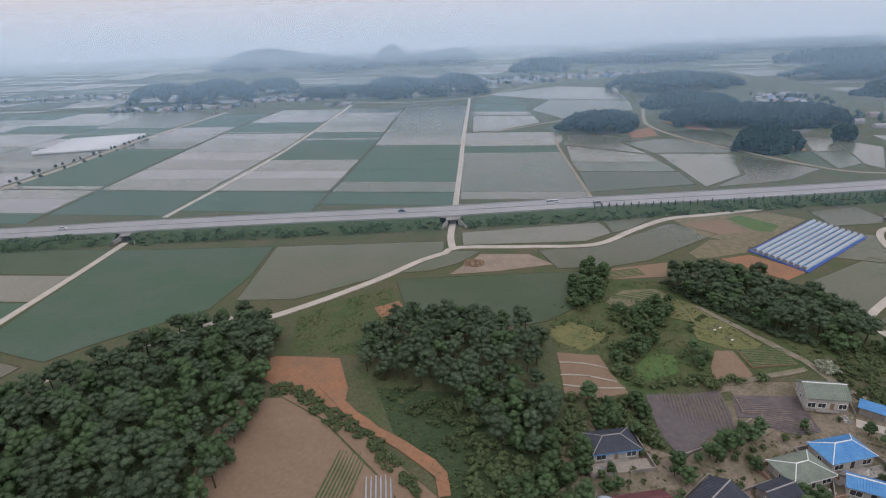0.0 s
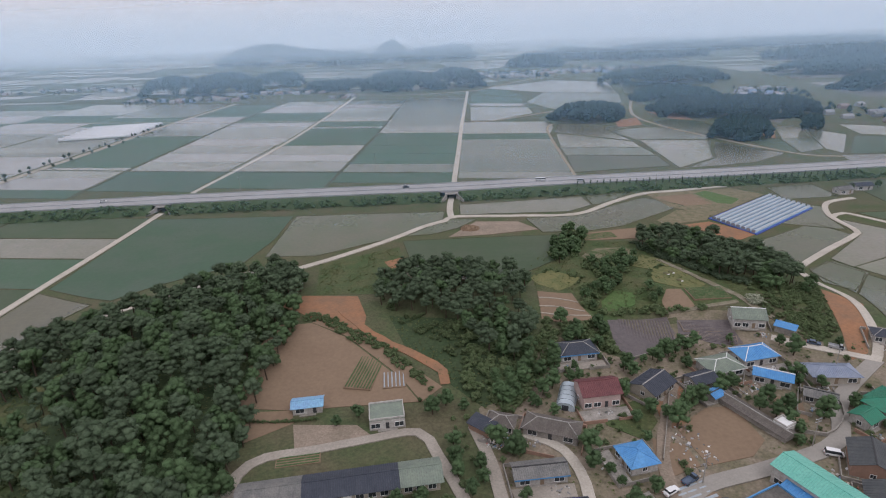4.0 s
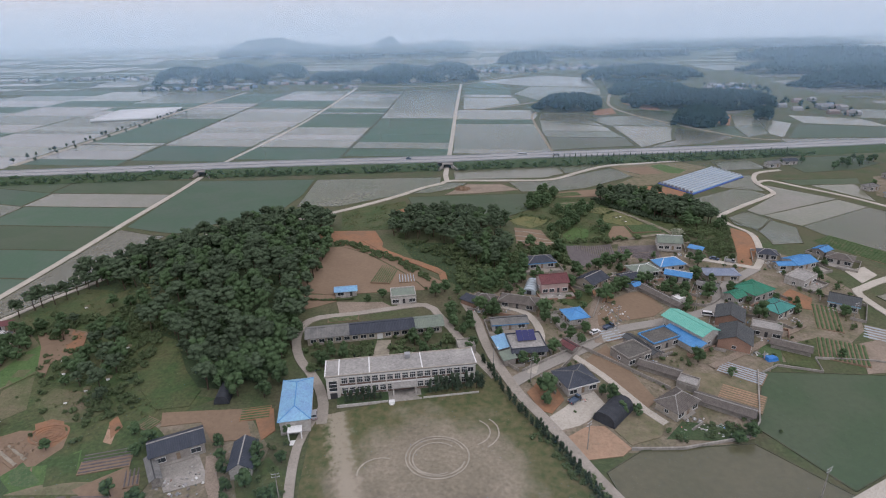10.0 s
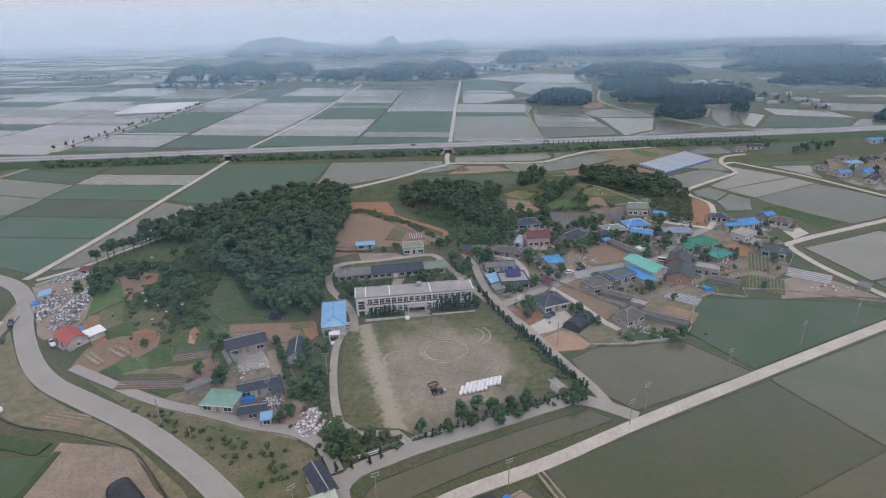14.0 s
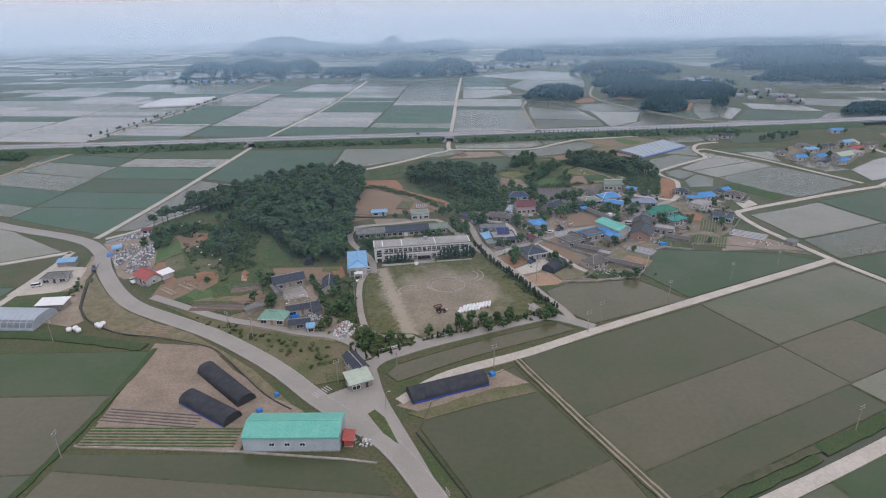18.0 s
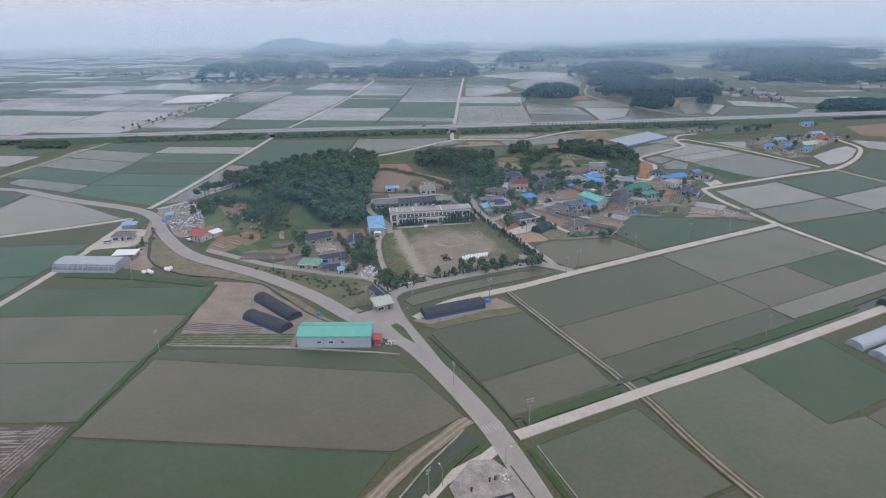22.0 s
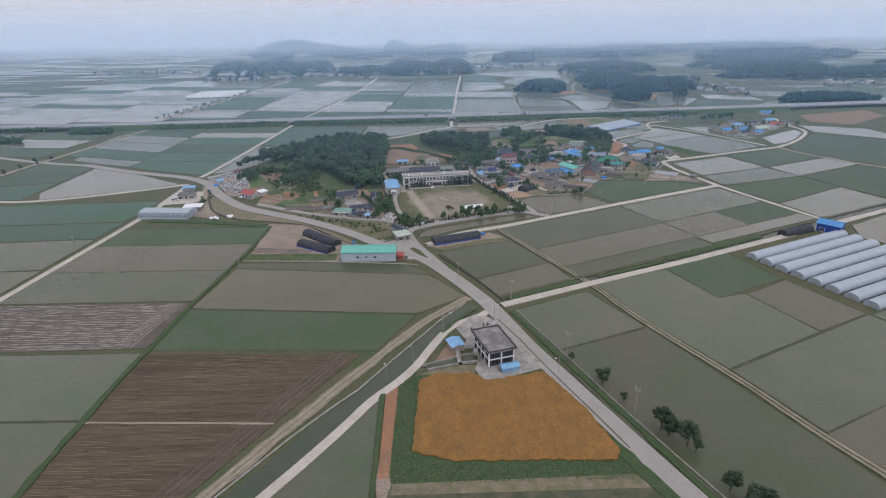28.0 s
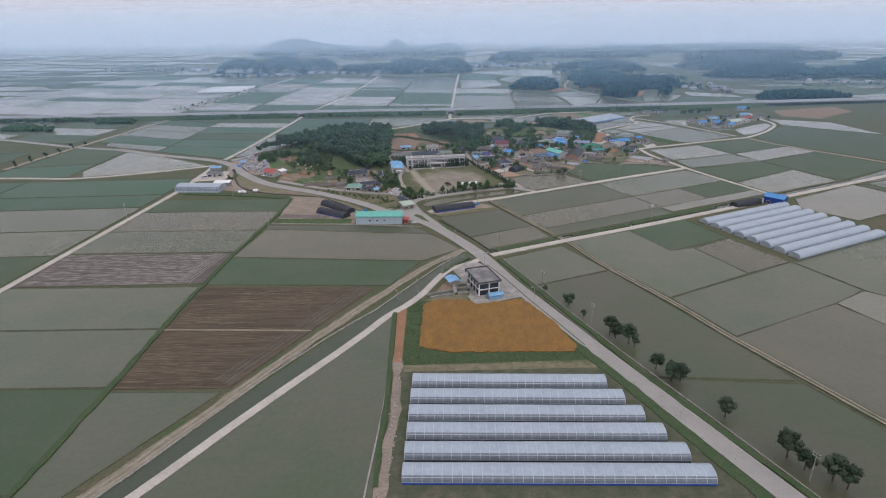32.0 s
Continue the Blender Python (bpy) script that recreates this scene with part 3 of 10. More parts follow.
def far_sky_mat():
    """A glowing sheet for the haze and overcast sky behind the farthest land, thinning out towards its foot."""
    m = bpy.data.materials.new("far_sky_glow")
    m.use_nodes = True
    n, l = m.node_tree.nodes, m.node_tree.links
    n.clear()
    out, mix, tr, em = (n.new("ShaderNode" + k) for k in ("OutputMaterial", "MixShader", "BsdfTransparent", "Emission"))
    geo, sep, foot, grade, tone = (n.new("ShaderNode" + k) for k in ("NewGeometry", "SeparateXYZ", "MapRange", "MapRange", "MixRGB"))
    l.new(geo.outputs["Position"], sep.inputs[0])
    for ramp, a, b in ((foot, 0, 34), (grade, 20, 150)):
        ramp.interpolation_type = "SMOOTHSTEP"
        ramp.inputs["From Min"].default_value, ramp.inputs["From Max"].default_value = a, b
        l.new(sep.outputs["Z"], ramp.inputs["Value"])
    # haze tone low down, sky tone above, both given as emission
    tone.inputs["Color1"].default_value, tone.inputs["Color2"].default_value = (0.42, 0.434, 0.446, 1), (0.532, 0.5, 0.478, 1)
    l.new(grade.outputs["Result"], tone.inputs["Fac"])
    l.new(tone.outputs[0], em.inputs["Color"])
    l.new(foot.outputs["Result"], mix.inputs["Fac"])
    l.new(tr.outputs[0], mix.inputs[1])
    l.new(em.outputs[0], mix.inputs[2])
    l.new(mix.outputs[0], out.inputs["Surface"])
    return m


tagged(raw("backdrop", [(-6000, 2300, 0.3), (6000, 2300, 0.3), (6000, 2300, 1200), (-6000, 2300, 1200)], [(0, 1, 2, 3)], far_sky_mat()), "glowing backdrop sheet of far haze and overcast sky", "sky", kind="structure")

# ---- roads ----
tagged(ribbon("road", [(-320, 556), (-270, 530), (-215, 507), (-191, 487), (-174, 460), (-155.5, 436), (-140, 421.5), (-122, 411), (-99, 398), (-77, 381.5), (-63, 369), (-50, 355.5), (-36, 343), (-21, 328), (2, 286), (16, 247), (25, 225), (42, 184), (58, 147), (72, 114), (110, 25), (150, -70)], 7.0, "asphalt", 0.3), "grey two-lane asphalt country road", "road")
for off in (-3.1, 3.1):
    ribbon("trim", [(-320, 556), (-270, 530), (-215, 507), (-191, 487), (-174, 460), (-155.5, 436), (-140, 421.5), (-122, 411), (-99, 398), (-77, 381.5), (-63, 369), (-50, 355.5), (-36, 343), (-21, 328), (2, 286), (16, 247), (25, 225), (42, 184), (58, 147), (72, 114), (110, 25), (150, -70)], 0.16, "paint_white", 0.306, "faded white edge line of the road", "road marking", depth=0.004, offset=off)
ribbon("road", [(16, 466), (27, 475), (39, 483), (50, 491), (60, 499), (80, 505), (102, 514), (114, 532), (139, 553)], 4.6, "asphalt", 0.24, "grey village road between walls and fields")
ribbon("road", [(138, 552), (145, 561), (152, 578), (156, 594), (154.5, 610), (155, 622), (158, 631), (180, 649), (206, 668), (212, 676), (213, 700), (225, 722), (246, 730)], 3.2, "concrete_road", 0.243, "pale concrete lane below the eastern bank")
ribbon("road", [(213, 697), (223, 703), (235, 687), (254, 660), (273, 618), (286, 590)], 3.0, "concrete_road", 0.24, "pale concrete lane between the eastern paddies")
ribbon("road", [(-38, 349), (-35, 360), (-35, 370), (-31, 377), (-23, 381), (-15, 385), (6, 394), (26, 403.5), (34, 407), (42, 404), (51, 398)], 5.0, "asphalt", 0.245, "grey road along the schoolyard fence")
ribbon("road", [(44, 404), (41, 413), (34, 427), (28, 441), (23, 452), (19, 460), (16, 469), (12, 483), (10, 494), (8, 509), (4, 524)], 3.4, "lane", 0.25, "grey concrete lane beside the school hedge")
ribbon("road", [(-23, 353), (-9, 365.5), (19, 378.5), (50, 395), (100, 419), (151, 443.5), (183.5, 459.5)], 4.0, "concrete_road", 0.3, "pale concrete farm road between paddies")
ribbon("road", [(183, 459), (174.5, 484), (168.5, 504), (168, 526), (174, 532), (196, 544), (248, 566), (291, 581)], 3.6, "concrete_road", 0.26, "pale concrete lane beside the village")
ribbon("road", [(292, 582), (303, 551), (321, 520), (342, 490), (356, 467), (384, 424)], 3.6, "dirt_track", 0.262, "pale dirt lane between the eastern paddies", ragged=0.2)
ribbon("road", [(183, 459), (193, 431), (210, 386), (214, 374)], 3.2, "concrete_road", 0.26, "pale concrete lane across the paddies")
ribbon("road", [(10, 280), (55, 301), (104, 323), (173, 356), (291, 413), (420, 474)], 4.2, "concrete_road", 0.32, "pale concrete farm road over the canal")
CROSS = [(17, 378), (36, 336), (53, 299), (64, 267), (84, 222), (95, 193), (117, 143), (160, 40)]
ribbon("road", CROSS, 3.4, "levee", 0.26, "narrow farm track between the paddies", ragged=0.3)
for off in (-0.85, 0.85):
    ribbon("wheel_rut", CROSS, 0.7, "dirt_track", 0.28, "bare wheel rut of the farm track", "wheel track", ragged=0.15, depth=0.05, offset=off)
ribbon("road", [(-36, 376), (-33.5, 367), (-30, 355), (-24, 341), (-19, 330), (-12, 314)], 5.0, "asphalt", 0.295, "grey road leg beside the traffic island")
ribbon("road", [(4, 275), (0, 271), (-12, 262), (-19, 249), (-25, 235), (-31, 225), (-39, 214.5), (-46, 202), (-55, 187), (-63, 174.5), (-70, 163.5), (-82, 144), (-92, 127), (-106, 104), (-130, 63), (-160, 12)], 3.3, "concrete_road", 0.284, "pale concrete lane along the canal")
TRACK = [(-4, 288), (-14, 277), (-25, 264), (-34, 250), (-43, 235), (-52, 221), (-58, 210), (-66, 197), (-74, 183), (-80, 172), (-86, 161), (-91, 151), (-98, 139), (-103, 129), (-117, 105), (-142, 62), (-172, 10)]
ribbon("road", TRACK, 4.4, "track_earth", 0.24, "rutted earth track along the canal", ragged=0.5)
for off in (-0.95, 0.95):
    ribbon("wheel_rut", TRACK, 0.85, "dirt_track", 0.26, "bare wheel rut of the farm track", "wheel track", ragged=0.18, depth=0.05, offset=off)
ribbon("road", [(-206, 487), (-203, 455), (-204, 407), (-210, 335), (-216, 268), (-226, 150), (-240, 0)], 3.6, "concrete_road", 0.26, "pale concrete farm road")
ribbon("road", [(-206, 487), (-250, 465), (-299, 449), (-342, 451), (-430, 456)], 3.6, "concrete_road", 0.26, "pale concrete farm road")
ribbon("road", [(-190, 487), (-183, 462), (-176, 437), (-163, 415)], 3.0, "dirt_track", 0.24, "dirt drive beside the road", ragged=0.2)
ribbon("road", [(-320, 556), (-369, 570), (-447, 604), (-560, 650)], 5.5, "asphalt", 0.26, "grey asphalt road")
ribbon("road", [(-377, 480), (-368, 570), (-351, 695), (-345, 740)], 5.0, "dirt_track", 0.27, "dirt road lined with young trees", ragged=0.3)
ribbon("road", [(-204, 507), (-202, 520), (-198, 561), (-195.5, 596), (-193, 634), (-188, 700), (-186, 742)], 3.8, "concrete_road", 0.26, "pale concrete farm road to the underpass")
ribbon("road", [(-198, 506), (-183, 518), (-171.5, 536), (-164, 546), (-158, 559), (-154, 574), (-148, 592), (-128, 606), (-104, 636), (-86, 651)], 3.0, "concrete_road", 0.24, "pale lane under the wooded rise")
ribbon("road", [(-90, 637), (-78.5, 645), (-62.5, 657), (-45, 672), (-31, 685.5), (-16, 702), (-4, 711), (3, 718), (40, 716), (74, 716), (100, 736), (124, 752), (150, 757), (183, 764)], 3.8, "concrete_road", 0.27, "pale concrete farm road winding under the highway")
ribbon("road", [(0, 716), (-1, 735), (1, 765), (3, 800), (9, 910), (15, 1027), (32, 1313)], 3.8, "concrete_road", 0.22, "straight pale farm road over the plain")
ribbon("road", [(-41, 449), (-42, 458), (-45, 467), (-50, 476), (-55, 484), (-58.5, 495), (-58.5, 506), (-53, 513), (-40, 516), (-28, 519), (-12, 522), (-6, 512), (4, 488), (12, 470)], 3.2, "lane", 0.24, "concrete drive round the old school")
ribbon("road", [(-42, 457), (-46, 440), (-43, 414), (-38, 396), (-32, 391), (-21, 391), (-16, 384)], 2.6, "lane", 0.22, "pale path along the schoolyard")
ribbon("road", [(-137, 430), (-113, 417), (-96, 409), (-80, 404), (-65, 398), (-52, 394), (-42, 387), (-36, 377)], 3.6, "asphalt", 0.28, "narrow lane above the main road")
ribbon("road", [(-54, 395), (-53, 404), (-56, 411), (-60, 419), (-66, 428), (-69, 438)], 3.2, "yard", 0.24, "unpaved drive", ragged=0.3)
ribbon("road", [(51, 490), (54, 511), (66, 538), (72, 548)], 3.4, "yard", 0.26, "dusty village lane", ragged=0.3)
ribbon("road", [(24, 472), (31, 496), (28, 513), (18, 520)], 3.0, "concrete_road", 0.26, "concrete village lane")
ribbon("road", [(84, 474), (112, 490), (130, 500)], 2.6, "yard", 0.25, "dusty village lane", ragged=0.2)
ribbon("road", [(139, 553), (122, 562), (112, 568)], 3.4, "concrete_road", 0.26, "concrete village lane")
ribbon("road", [(40, 482), (47, 470), (52, 459), (55, 452), (59, 446)], 2.6, "concrete_road", 0.25, "concrete lane past the hanok house")
ribbon("road", [(-46, 597), (-38, 585), (-28, 573), (-20, 566), (-12, 559), (-5, 551), (-4, 544)], 3.4, "red_soil", 0.22, "red earth track", ragged=0.4)

# pedestrian crossings, bars across the road
for cx, cy, turn in ((-49, 359, -42), (3.5, 284, -66)):
    cw = empty("pedestrian_crossing", pose(cx, cy, height(cx, cy) + 0.385, 0, 0, turn), "faded white zebra crossing on the asphalt", "road marking", kind="structure")
    for k in range(7):
        part("stripe", boxed(-1.6, 1.6, -3.1 + k * 0.95, -2.65 + k * 0.95, -0.05, 0.008), "paint_white", cw)
patch("pavement", [(-52, 354), (-41, 361), (-33, 362), (-27, 352), (-14, 322), (-22, 325), (-38, 346)], "asphalt", 0.34, "asphalt apron at the road junction", "pavement", thick=0.2)
patch("traffic_island", [(-32.5, 347), (-30.5, 349), (-27, 345), (-22, 333), (-27, 338)], "slope_grass", 0.45, "weedy triangular traffic island", "traffic island", thick=0.4)

# ---- paddies ----
NUM = [0]


def paddy(kind, *pts, rim=True, flip=0):
    """One flooded field in its low mud levees."""
    label = {"pale": "flooded paddy of pale open water", "bright": "flooded paddy with the sky's reflection in its grey colour", "mid": "flooded paddy with thin young rice", "olive": "paddy of thick olive-green rice", "teal": "paddy of dense bright green rice", "green": "paddy of dense green young rice", "brown": "flooded paddy of brown muddy water"}[kind]
    NUM[0] += 1
    c = Vector((sum(p[0] for p in pts) / len(pts), sum(p[1] for p in pts) / len(pts)))
    area = sum(pts[i][0] * pts[(i + 1) % len(pts)][1] - pts[(i + 1) % len(pts)][0] * pts[i][1] for i in range(len(pts)))
    grown = []
    for i in range(len(pts)):
        a, p, b = (Vector(pts[(i + k) % len(pts)]) for k in (-1, 0, 1))
        d0, d1 = (p - a).normalized(), (b - p).normalized()
        nrm = Vector((d0.y + d1.y, -d0.x - d1.x))
        nrm = nrm.normalized() if nrm.length > 0.3 else Vector((0, 0))
        p = p + nrm * (0.8 if area > 0 else -0.8)
        grown.append((p.x, p.y))
    pts = grown
    f = patch("paddy_field", pts, "paddy_" + kind, 0.08 + 0.0042 * (NUM[0] % 13), label, "paddy field", thick=0.2)
    f["kind"] = "structure"
    if rim:
        n = len(pts)
        verts, faces = [], []
        c = Vector((sum(p[0] for p in pts) / n, sum(p[1] for p in pts) / n, 0))
        for i in range(n):
            a, b = Vector((*pts[i], 0)), Vector((*pts[(i + 1) % n], 0))
            L = (b - a).length
            steps = max(1, int(L / 7))
            d = (b - a).normalized()
            s = Vector((-d.y, d.x, 0)) * 0.2
            base = len(verts)
            for k in range(steps + 1):
                p = a + d * (L * k / steps)
                w = RNG.uniform(0.8, 1.25)
                h = height(p.x, p.y) + RNG.uniform(0.2, 0.3)
                for q, z in ((s * 1.5 * w, 0.0), (s * 0.55 * w, h), (-s * 0.55 * w, h), (-s * 1.5 * w, 0.0)):
                    verts.append((p.x + q.x, p.y + q.y, z))
            for k in range(steps):
                m = base + 4 * k
                for j in range(3):
                    faces.append((m + j, m + j + 1, m + j + 5, m + j + 4))
        r = raw("levee", verts, faces, "levee", f)
        r["label"] = "low mud levee with grass"
    return f


def uv(u, v):
    """Place on the paddy grid that runs along the concrete farm roads."""
    c, s = math.cos(radians(25.2)), math.sin(radians(25.2))
    return (52.5 + u * c - v * s, 299 + u * s + v * c)


def cell(kind, u0, u1, v0, v1):
    return paddy(kind, uv(u0, v0), uv(u1, v0), uv(u1, v1), uv(u0, v1))


# east of the main road, between the two concrete roads
paddy("olive", (-15, 340), (-12, 352), (16, 371), (37, 326), (1, 309))
paddy("brown", (2, 307), (38, 325), (46, 303), (11, 287))
for k, u0, u1, v0, v1 in (("olive", 3, 92, 49, 84.5), ("brown", 3, 92, 23, 48), ("olive", 3, 90, 10, 22), ("mid", 93.5, 181, 50, 85), ("brown", 93, 135, 23, 48.5), ("green", 136, 181, 23, 48.5), ("pale", 92, 181, 12, 22),
                          ("mid", 266, 350, -91, -5), ("green", 195, 264, -180, -94), ("mid", 266, 350, -180, -94), ("green", 352, 440, -91, -5)):
    cell(k, u0, u1, v0, v1)
paddy("brown", (38, 428), (49, 435), (80, 437), (96, 420), (52, 402), (41, 413))
paddy("green", (85, 444), (100, 470), (160, 466), (176, 459), (98, 422))
paddy("brown", (-27.5, 368.5), (-25, 372.5), (-12, 378.5), (37, 401.5), (43, 397.5), (-1, 376.5), (-24, 364.5))
for k, pts in (("pale", [(175, 524), (230, 549), (243, 511), (183, 487)]), ("mid", [(184, 485), (243, 509), (254, 482), (188, 461)]), ("green", [(232, 551), (296, 578), (312, 543), (246, 512)]), ("pale", [(247, 510), (315, 541), (322, 516), (255, 483)]),
               ("green", [(187, 457), (254, 480), (265, 452), (203, 417)]), ("pale", [(204, 415), (265, 450), (278, 416), (229, 392), (213, 388)]), ("green", [(257, 481), (323, 514), (350, 466), (337, 450), (281, 418), (267, 452)]), ("green", [(306, 586), (338, 616), (366, 647), (436, 585), (360, 476), (322, 530), (302, 568)]),
               ("pale", [(368, 652), (374, 690), (430, 664), (437, 590)]), ("bright", [(297, 596), (312, 603), (332, 622), (354, 650), (356, 664), (338, 654), (302, 626)]), ("mid", [(282, 414), (338, 447), (372, 440), (296, 412)]), ("green", [(352, 468), (440, 580), (480, 540), (390, 432)]), ("pale", [(482, 538), (560, 480), (470, 400), (394, 430)])):
    paddy(k, *pts)
patch("field", [(400, 711), (434, 690), (506, 742), (510, 784), (413, 756)], "soil", 0.12, "bare tan field under the highway bank", "field", thick=0.2)
ribbon("road", [(291, 581), (312, 597), (337, 622), (358, 650), (363, 668), (364, 698), (372, 734)], 3.4, "concrete_road", 0.26, "pale concrete lane round the pond")
# south of the second concrete road
paddy("mid", (13, 274), (49, 292), (64, 260), (25, 243))
paddy("olive", (25, 241), (65, 258), (82, 218), (92, 193), (103, 166), (52, 170), (38, 205))
paddy("olive", (53, 168), (104, 163), (114, 141), (155, 42), (112, 34), (76, 112))
paddy("green", (93, 316), (131, 334), (142, 302), (105, 284))
paddy("mid", (56, 299), (93, 315), (104, 283), (118, 286.5), (129.5, 253.5), (84, 230), (67, 265))
paddy("brown", (119, 286.5), (143, 300), (157, 267), (131, 254.5))
paddy("mid", (85, 228), (158, 265.5), (171, 234), (152, 222), (97, 196))
paddy("brown", (97, 194), (151, 220.5), (161, 198), (172, 175), (120, 142), (104, 171))
paddy("pale", (153, 221.5), (172, 232), (207, 197), (173, 176), (162, 199))
paddy("mid", (172, 271), (240, 307), (300, 262), (250, 219), (209, 199), (174, 233), (160, 266))
paddy("pale", (222, 372), (282, 405), (294, 383), (268, 345), (234, 328), (214, 352))
paddy("green", (296, 383), (286, 406), (330, 400), (330, 330), (272, 344))
# west of the main road
paddy("olive", (-119.2, 331), (-66, 329), (-34, 326), (-25, 317), (-22, 313.3), (-117.2, 324.8), rim=False)
paddy("brown", (-117.4, 324.4), (-21.8, 312.9), (-6, 290), (-26, 275), (-123.4, 283))
paddy("green", (-123.6, 281), (-27, 273), (-41, 246), (-125.6, 249))
paddy("mid", (-127.2, 164), (-91, 163), (-119, 115), (-129, 115))
paddy("mid", (-37, 216), (-76, 152), (-96, 118), (-158, 10), (-36, 10), (-35, 120))
HEDGE = [(-117, 388), (-117.5, 370), (-119, 346), (-122, 316), (-125, 283), (-127, 247), (-128, 225), (-128.3, 199), (-128.6, 163), (-131, 100), (-140, 10)]


def hedge_x(y):
    return float(np.interp(y, [p[1] for p in reversed(HEDGE)], [p[0] for p in reversed(HEDGE)]))


for k, y0, y1 in (("green", 360, 386), ("brown", 324, 359), ("mid", 290, 323), ("mid", 208, 246), ("mid", 168, 206), ("green", 120, 166), ("mid", 60, 118)):
    paddy(k, (-206 - (400 - y0) * 0.07, y0), (hedge_x(y0) - 1.3, y0), (hedge_x(y1) - 1.3, y1), (-205 - (400 - y1) * 0.07, y1))
for k, y0, y1 in (("teal", 402, 444), ("teal", 372, 400), ("mid", 328, 370), ("mid", 288, 326), ("green", 240, 286), ("mid", 190, 238), ("pale", 130, 188)):
    x1 = -212 - (400 - y0) * 0.07
    paddy(k, (-330, y0 - 6), (x1, y0), (-211 - (400 - y1) * 0.07, y1), (-330, y1 - 6))
    paddy(RNG.choice(("mid", "teal", "teal")), (-470, y0 - 12), (-332, y0 - 6), (-332, y1 - 6), (-470, y1 - 12))
paddy("pale", (-212, 488), (-250, 468), (-296, 453), (-306, 470), (-306, 545), (-268, 526))
paddy("green", (-310, 545), (-310, 500), (-372, 486), (-364, 568), (-330, 556))
paddy("teal", (-310, 498), (-310, 453), (-374, 453), (-372, 484))
# north-west, towards the highway
def farm_road_x(y):
    return float(np.interp(y, (507, 520, 561, 596, 634, 700, 742), (-204, -202, -198, -195.5, -193, -188, -186)))


paddy("teal", (-206, 514.5), (-204.6, 520), (-200.6, 560), (-276, 568), (-279, 547), (-255, 536))
paddy("mid", (-281, 549), (-278, 568), (-345, 592), (-345, 578), (-318, 564))
for k, y0, y1 in (("teal", 562, 595), ("green", 597, 631), ("teal", 633, 667), ("pale", 669, 697), ("green", 699, 732)):
    paddy(k, (-278, y0 + 8), (farm_road_x(y0) - 2.6, y0), (farm_road_x(y1) - 2.6, y1), (-276, y1 + 8))
    paddy(RNG.choice(("teal", "mid", "green")), (-362, y0 + 36), (-280, y0 + 8.5), (-278, y1 + 8.5), (-360, y1 + 35))
paddy("teal", (-184, 730), (-98, 728), (-99, 690), (-106, 655), (-150, 615), (-188, 632))
paddy("brown", (-199, 518), (-195, 561), (-192, 596), (-190, 627), (-158, 612), (-168, 590), (-161, 560), (-174.5, 537), (-186, 519))
paddy("mid", (-95, 728), (-5, 728), (-6, 713), (-30, 688), (-70, 664), (-96, 664))
paddy("green", (-20, 652), (-14, 634), (14, 629), (36, 634), (58, 650), (60, 682), (40, 682), (-26, 680))
paddy("mid", (-12, 690), (2, 698), (14, 712), (-2, 714), (-25, 688))
paddy("pale", (6, 741), (84, 750), (86, 733), (70, 722), (6, 722))
paddy("mid", (88, 751), (118, 756), (100, 740), (88, 733))
paddy("mid", (50, 688), (74, 688), (94, 694), (140, 726), (122, 744), (74, 712), (44, 711))
for i, x in enumerate((-620, -545, -470)):
    for k, y in enumerate(range(100, 560, 46)):
        if x == -470 and y < 446:
            continue
        paddy(("mid", "green", "pale", "mid", "brown", "green")[(i * 5 + k * 7) % 6], (x, y - 12), (x + 73, y - 12 + 3), (x + 73, y + 32), (x, y + 29))
for i, x in enumerate((-640, -560, -470)):
    for k, y in enumerate(range(610, 730, 40)):
        paddy(("green", "mid", "green", "pale")[(i * 3 + k) % 4], (x + 10, y + 18 - i * 12), (x + 86, y + 6 - i * 12), (x + 92, y + 44 - i * 12), (x + 14, y + 56 - i * 12))
for i, x in enumerate((440, 540, 640)):
    for k, y in enumerate((70, 130, 190, 250, 310, 370, 430)):
        paddy(("mid", "pale", "green", "brown", "mid")[(i * 3 + k * 2) % 5], (x + 60, y + i * 30), (x + 157, y + 44 + i * 30), (x + 134, y + 92 + i * 30), (x + 38, y + 48 + i * 30))
for k, pts in (("mid", [(150, 661), (197, 688), (206, 670), (160, 636)]), ("pale", [(213, 690), (216, 691), (243, 659), (182, 631), (178, 640), (209, 667)]), ("pale", [(183, 630), (243, 657), (251, 642), (194, 612)]), ("mid", [(195, 611), (251, 641), (269, 614), (280, 588), (238, 567), (223, 561), (199, 596)]), ("mid", [(162, 629), (177, 637), (184, 624), (166, 606), (159, 614)]),
               ("mid", [(161, 626.7), (174, 637), (182, 624), (164.5, 602.6)]), ("mid", [(165.5, 600.8), (182.4, 621.4), (189.4, 609.6), (177.9, 584), (160, 578)]), ("green", [(231, 703), (286, 704), (279, 691), (238, 691)]), ("pale", [(245, 689), (275, 690), (267, 666), (263, 652)]), ("mid", [(180, 690), (208, 678), (210, 700), (218, 716), (205, 724)]), ("pale", [(270, 652), (280, 622), (300, 626), (290, 652)]), ("mid", [(206, 732), (208, 758), (238, 762), (240, 735)]), ("green", [(260, 722), (300, 728), (330, 745), (320, 770), (262, 764)])):
    paddy(k, *pts)
# furrowed stubble beside the canal
patch("ploughed_field", [(-125.6, 246), (-46, 243), (-68, 204), (-88, 166), (-127.2, 166), (-127, 205)], "stubble", 0.15, "dark ploughed stubble field with pale furrows", "field")
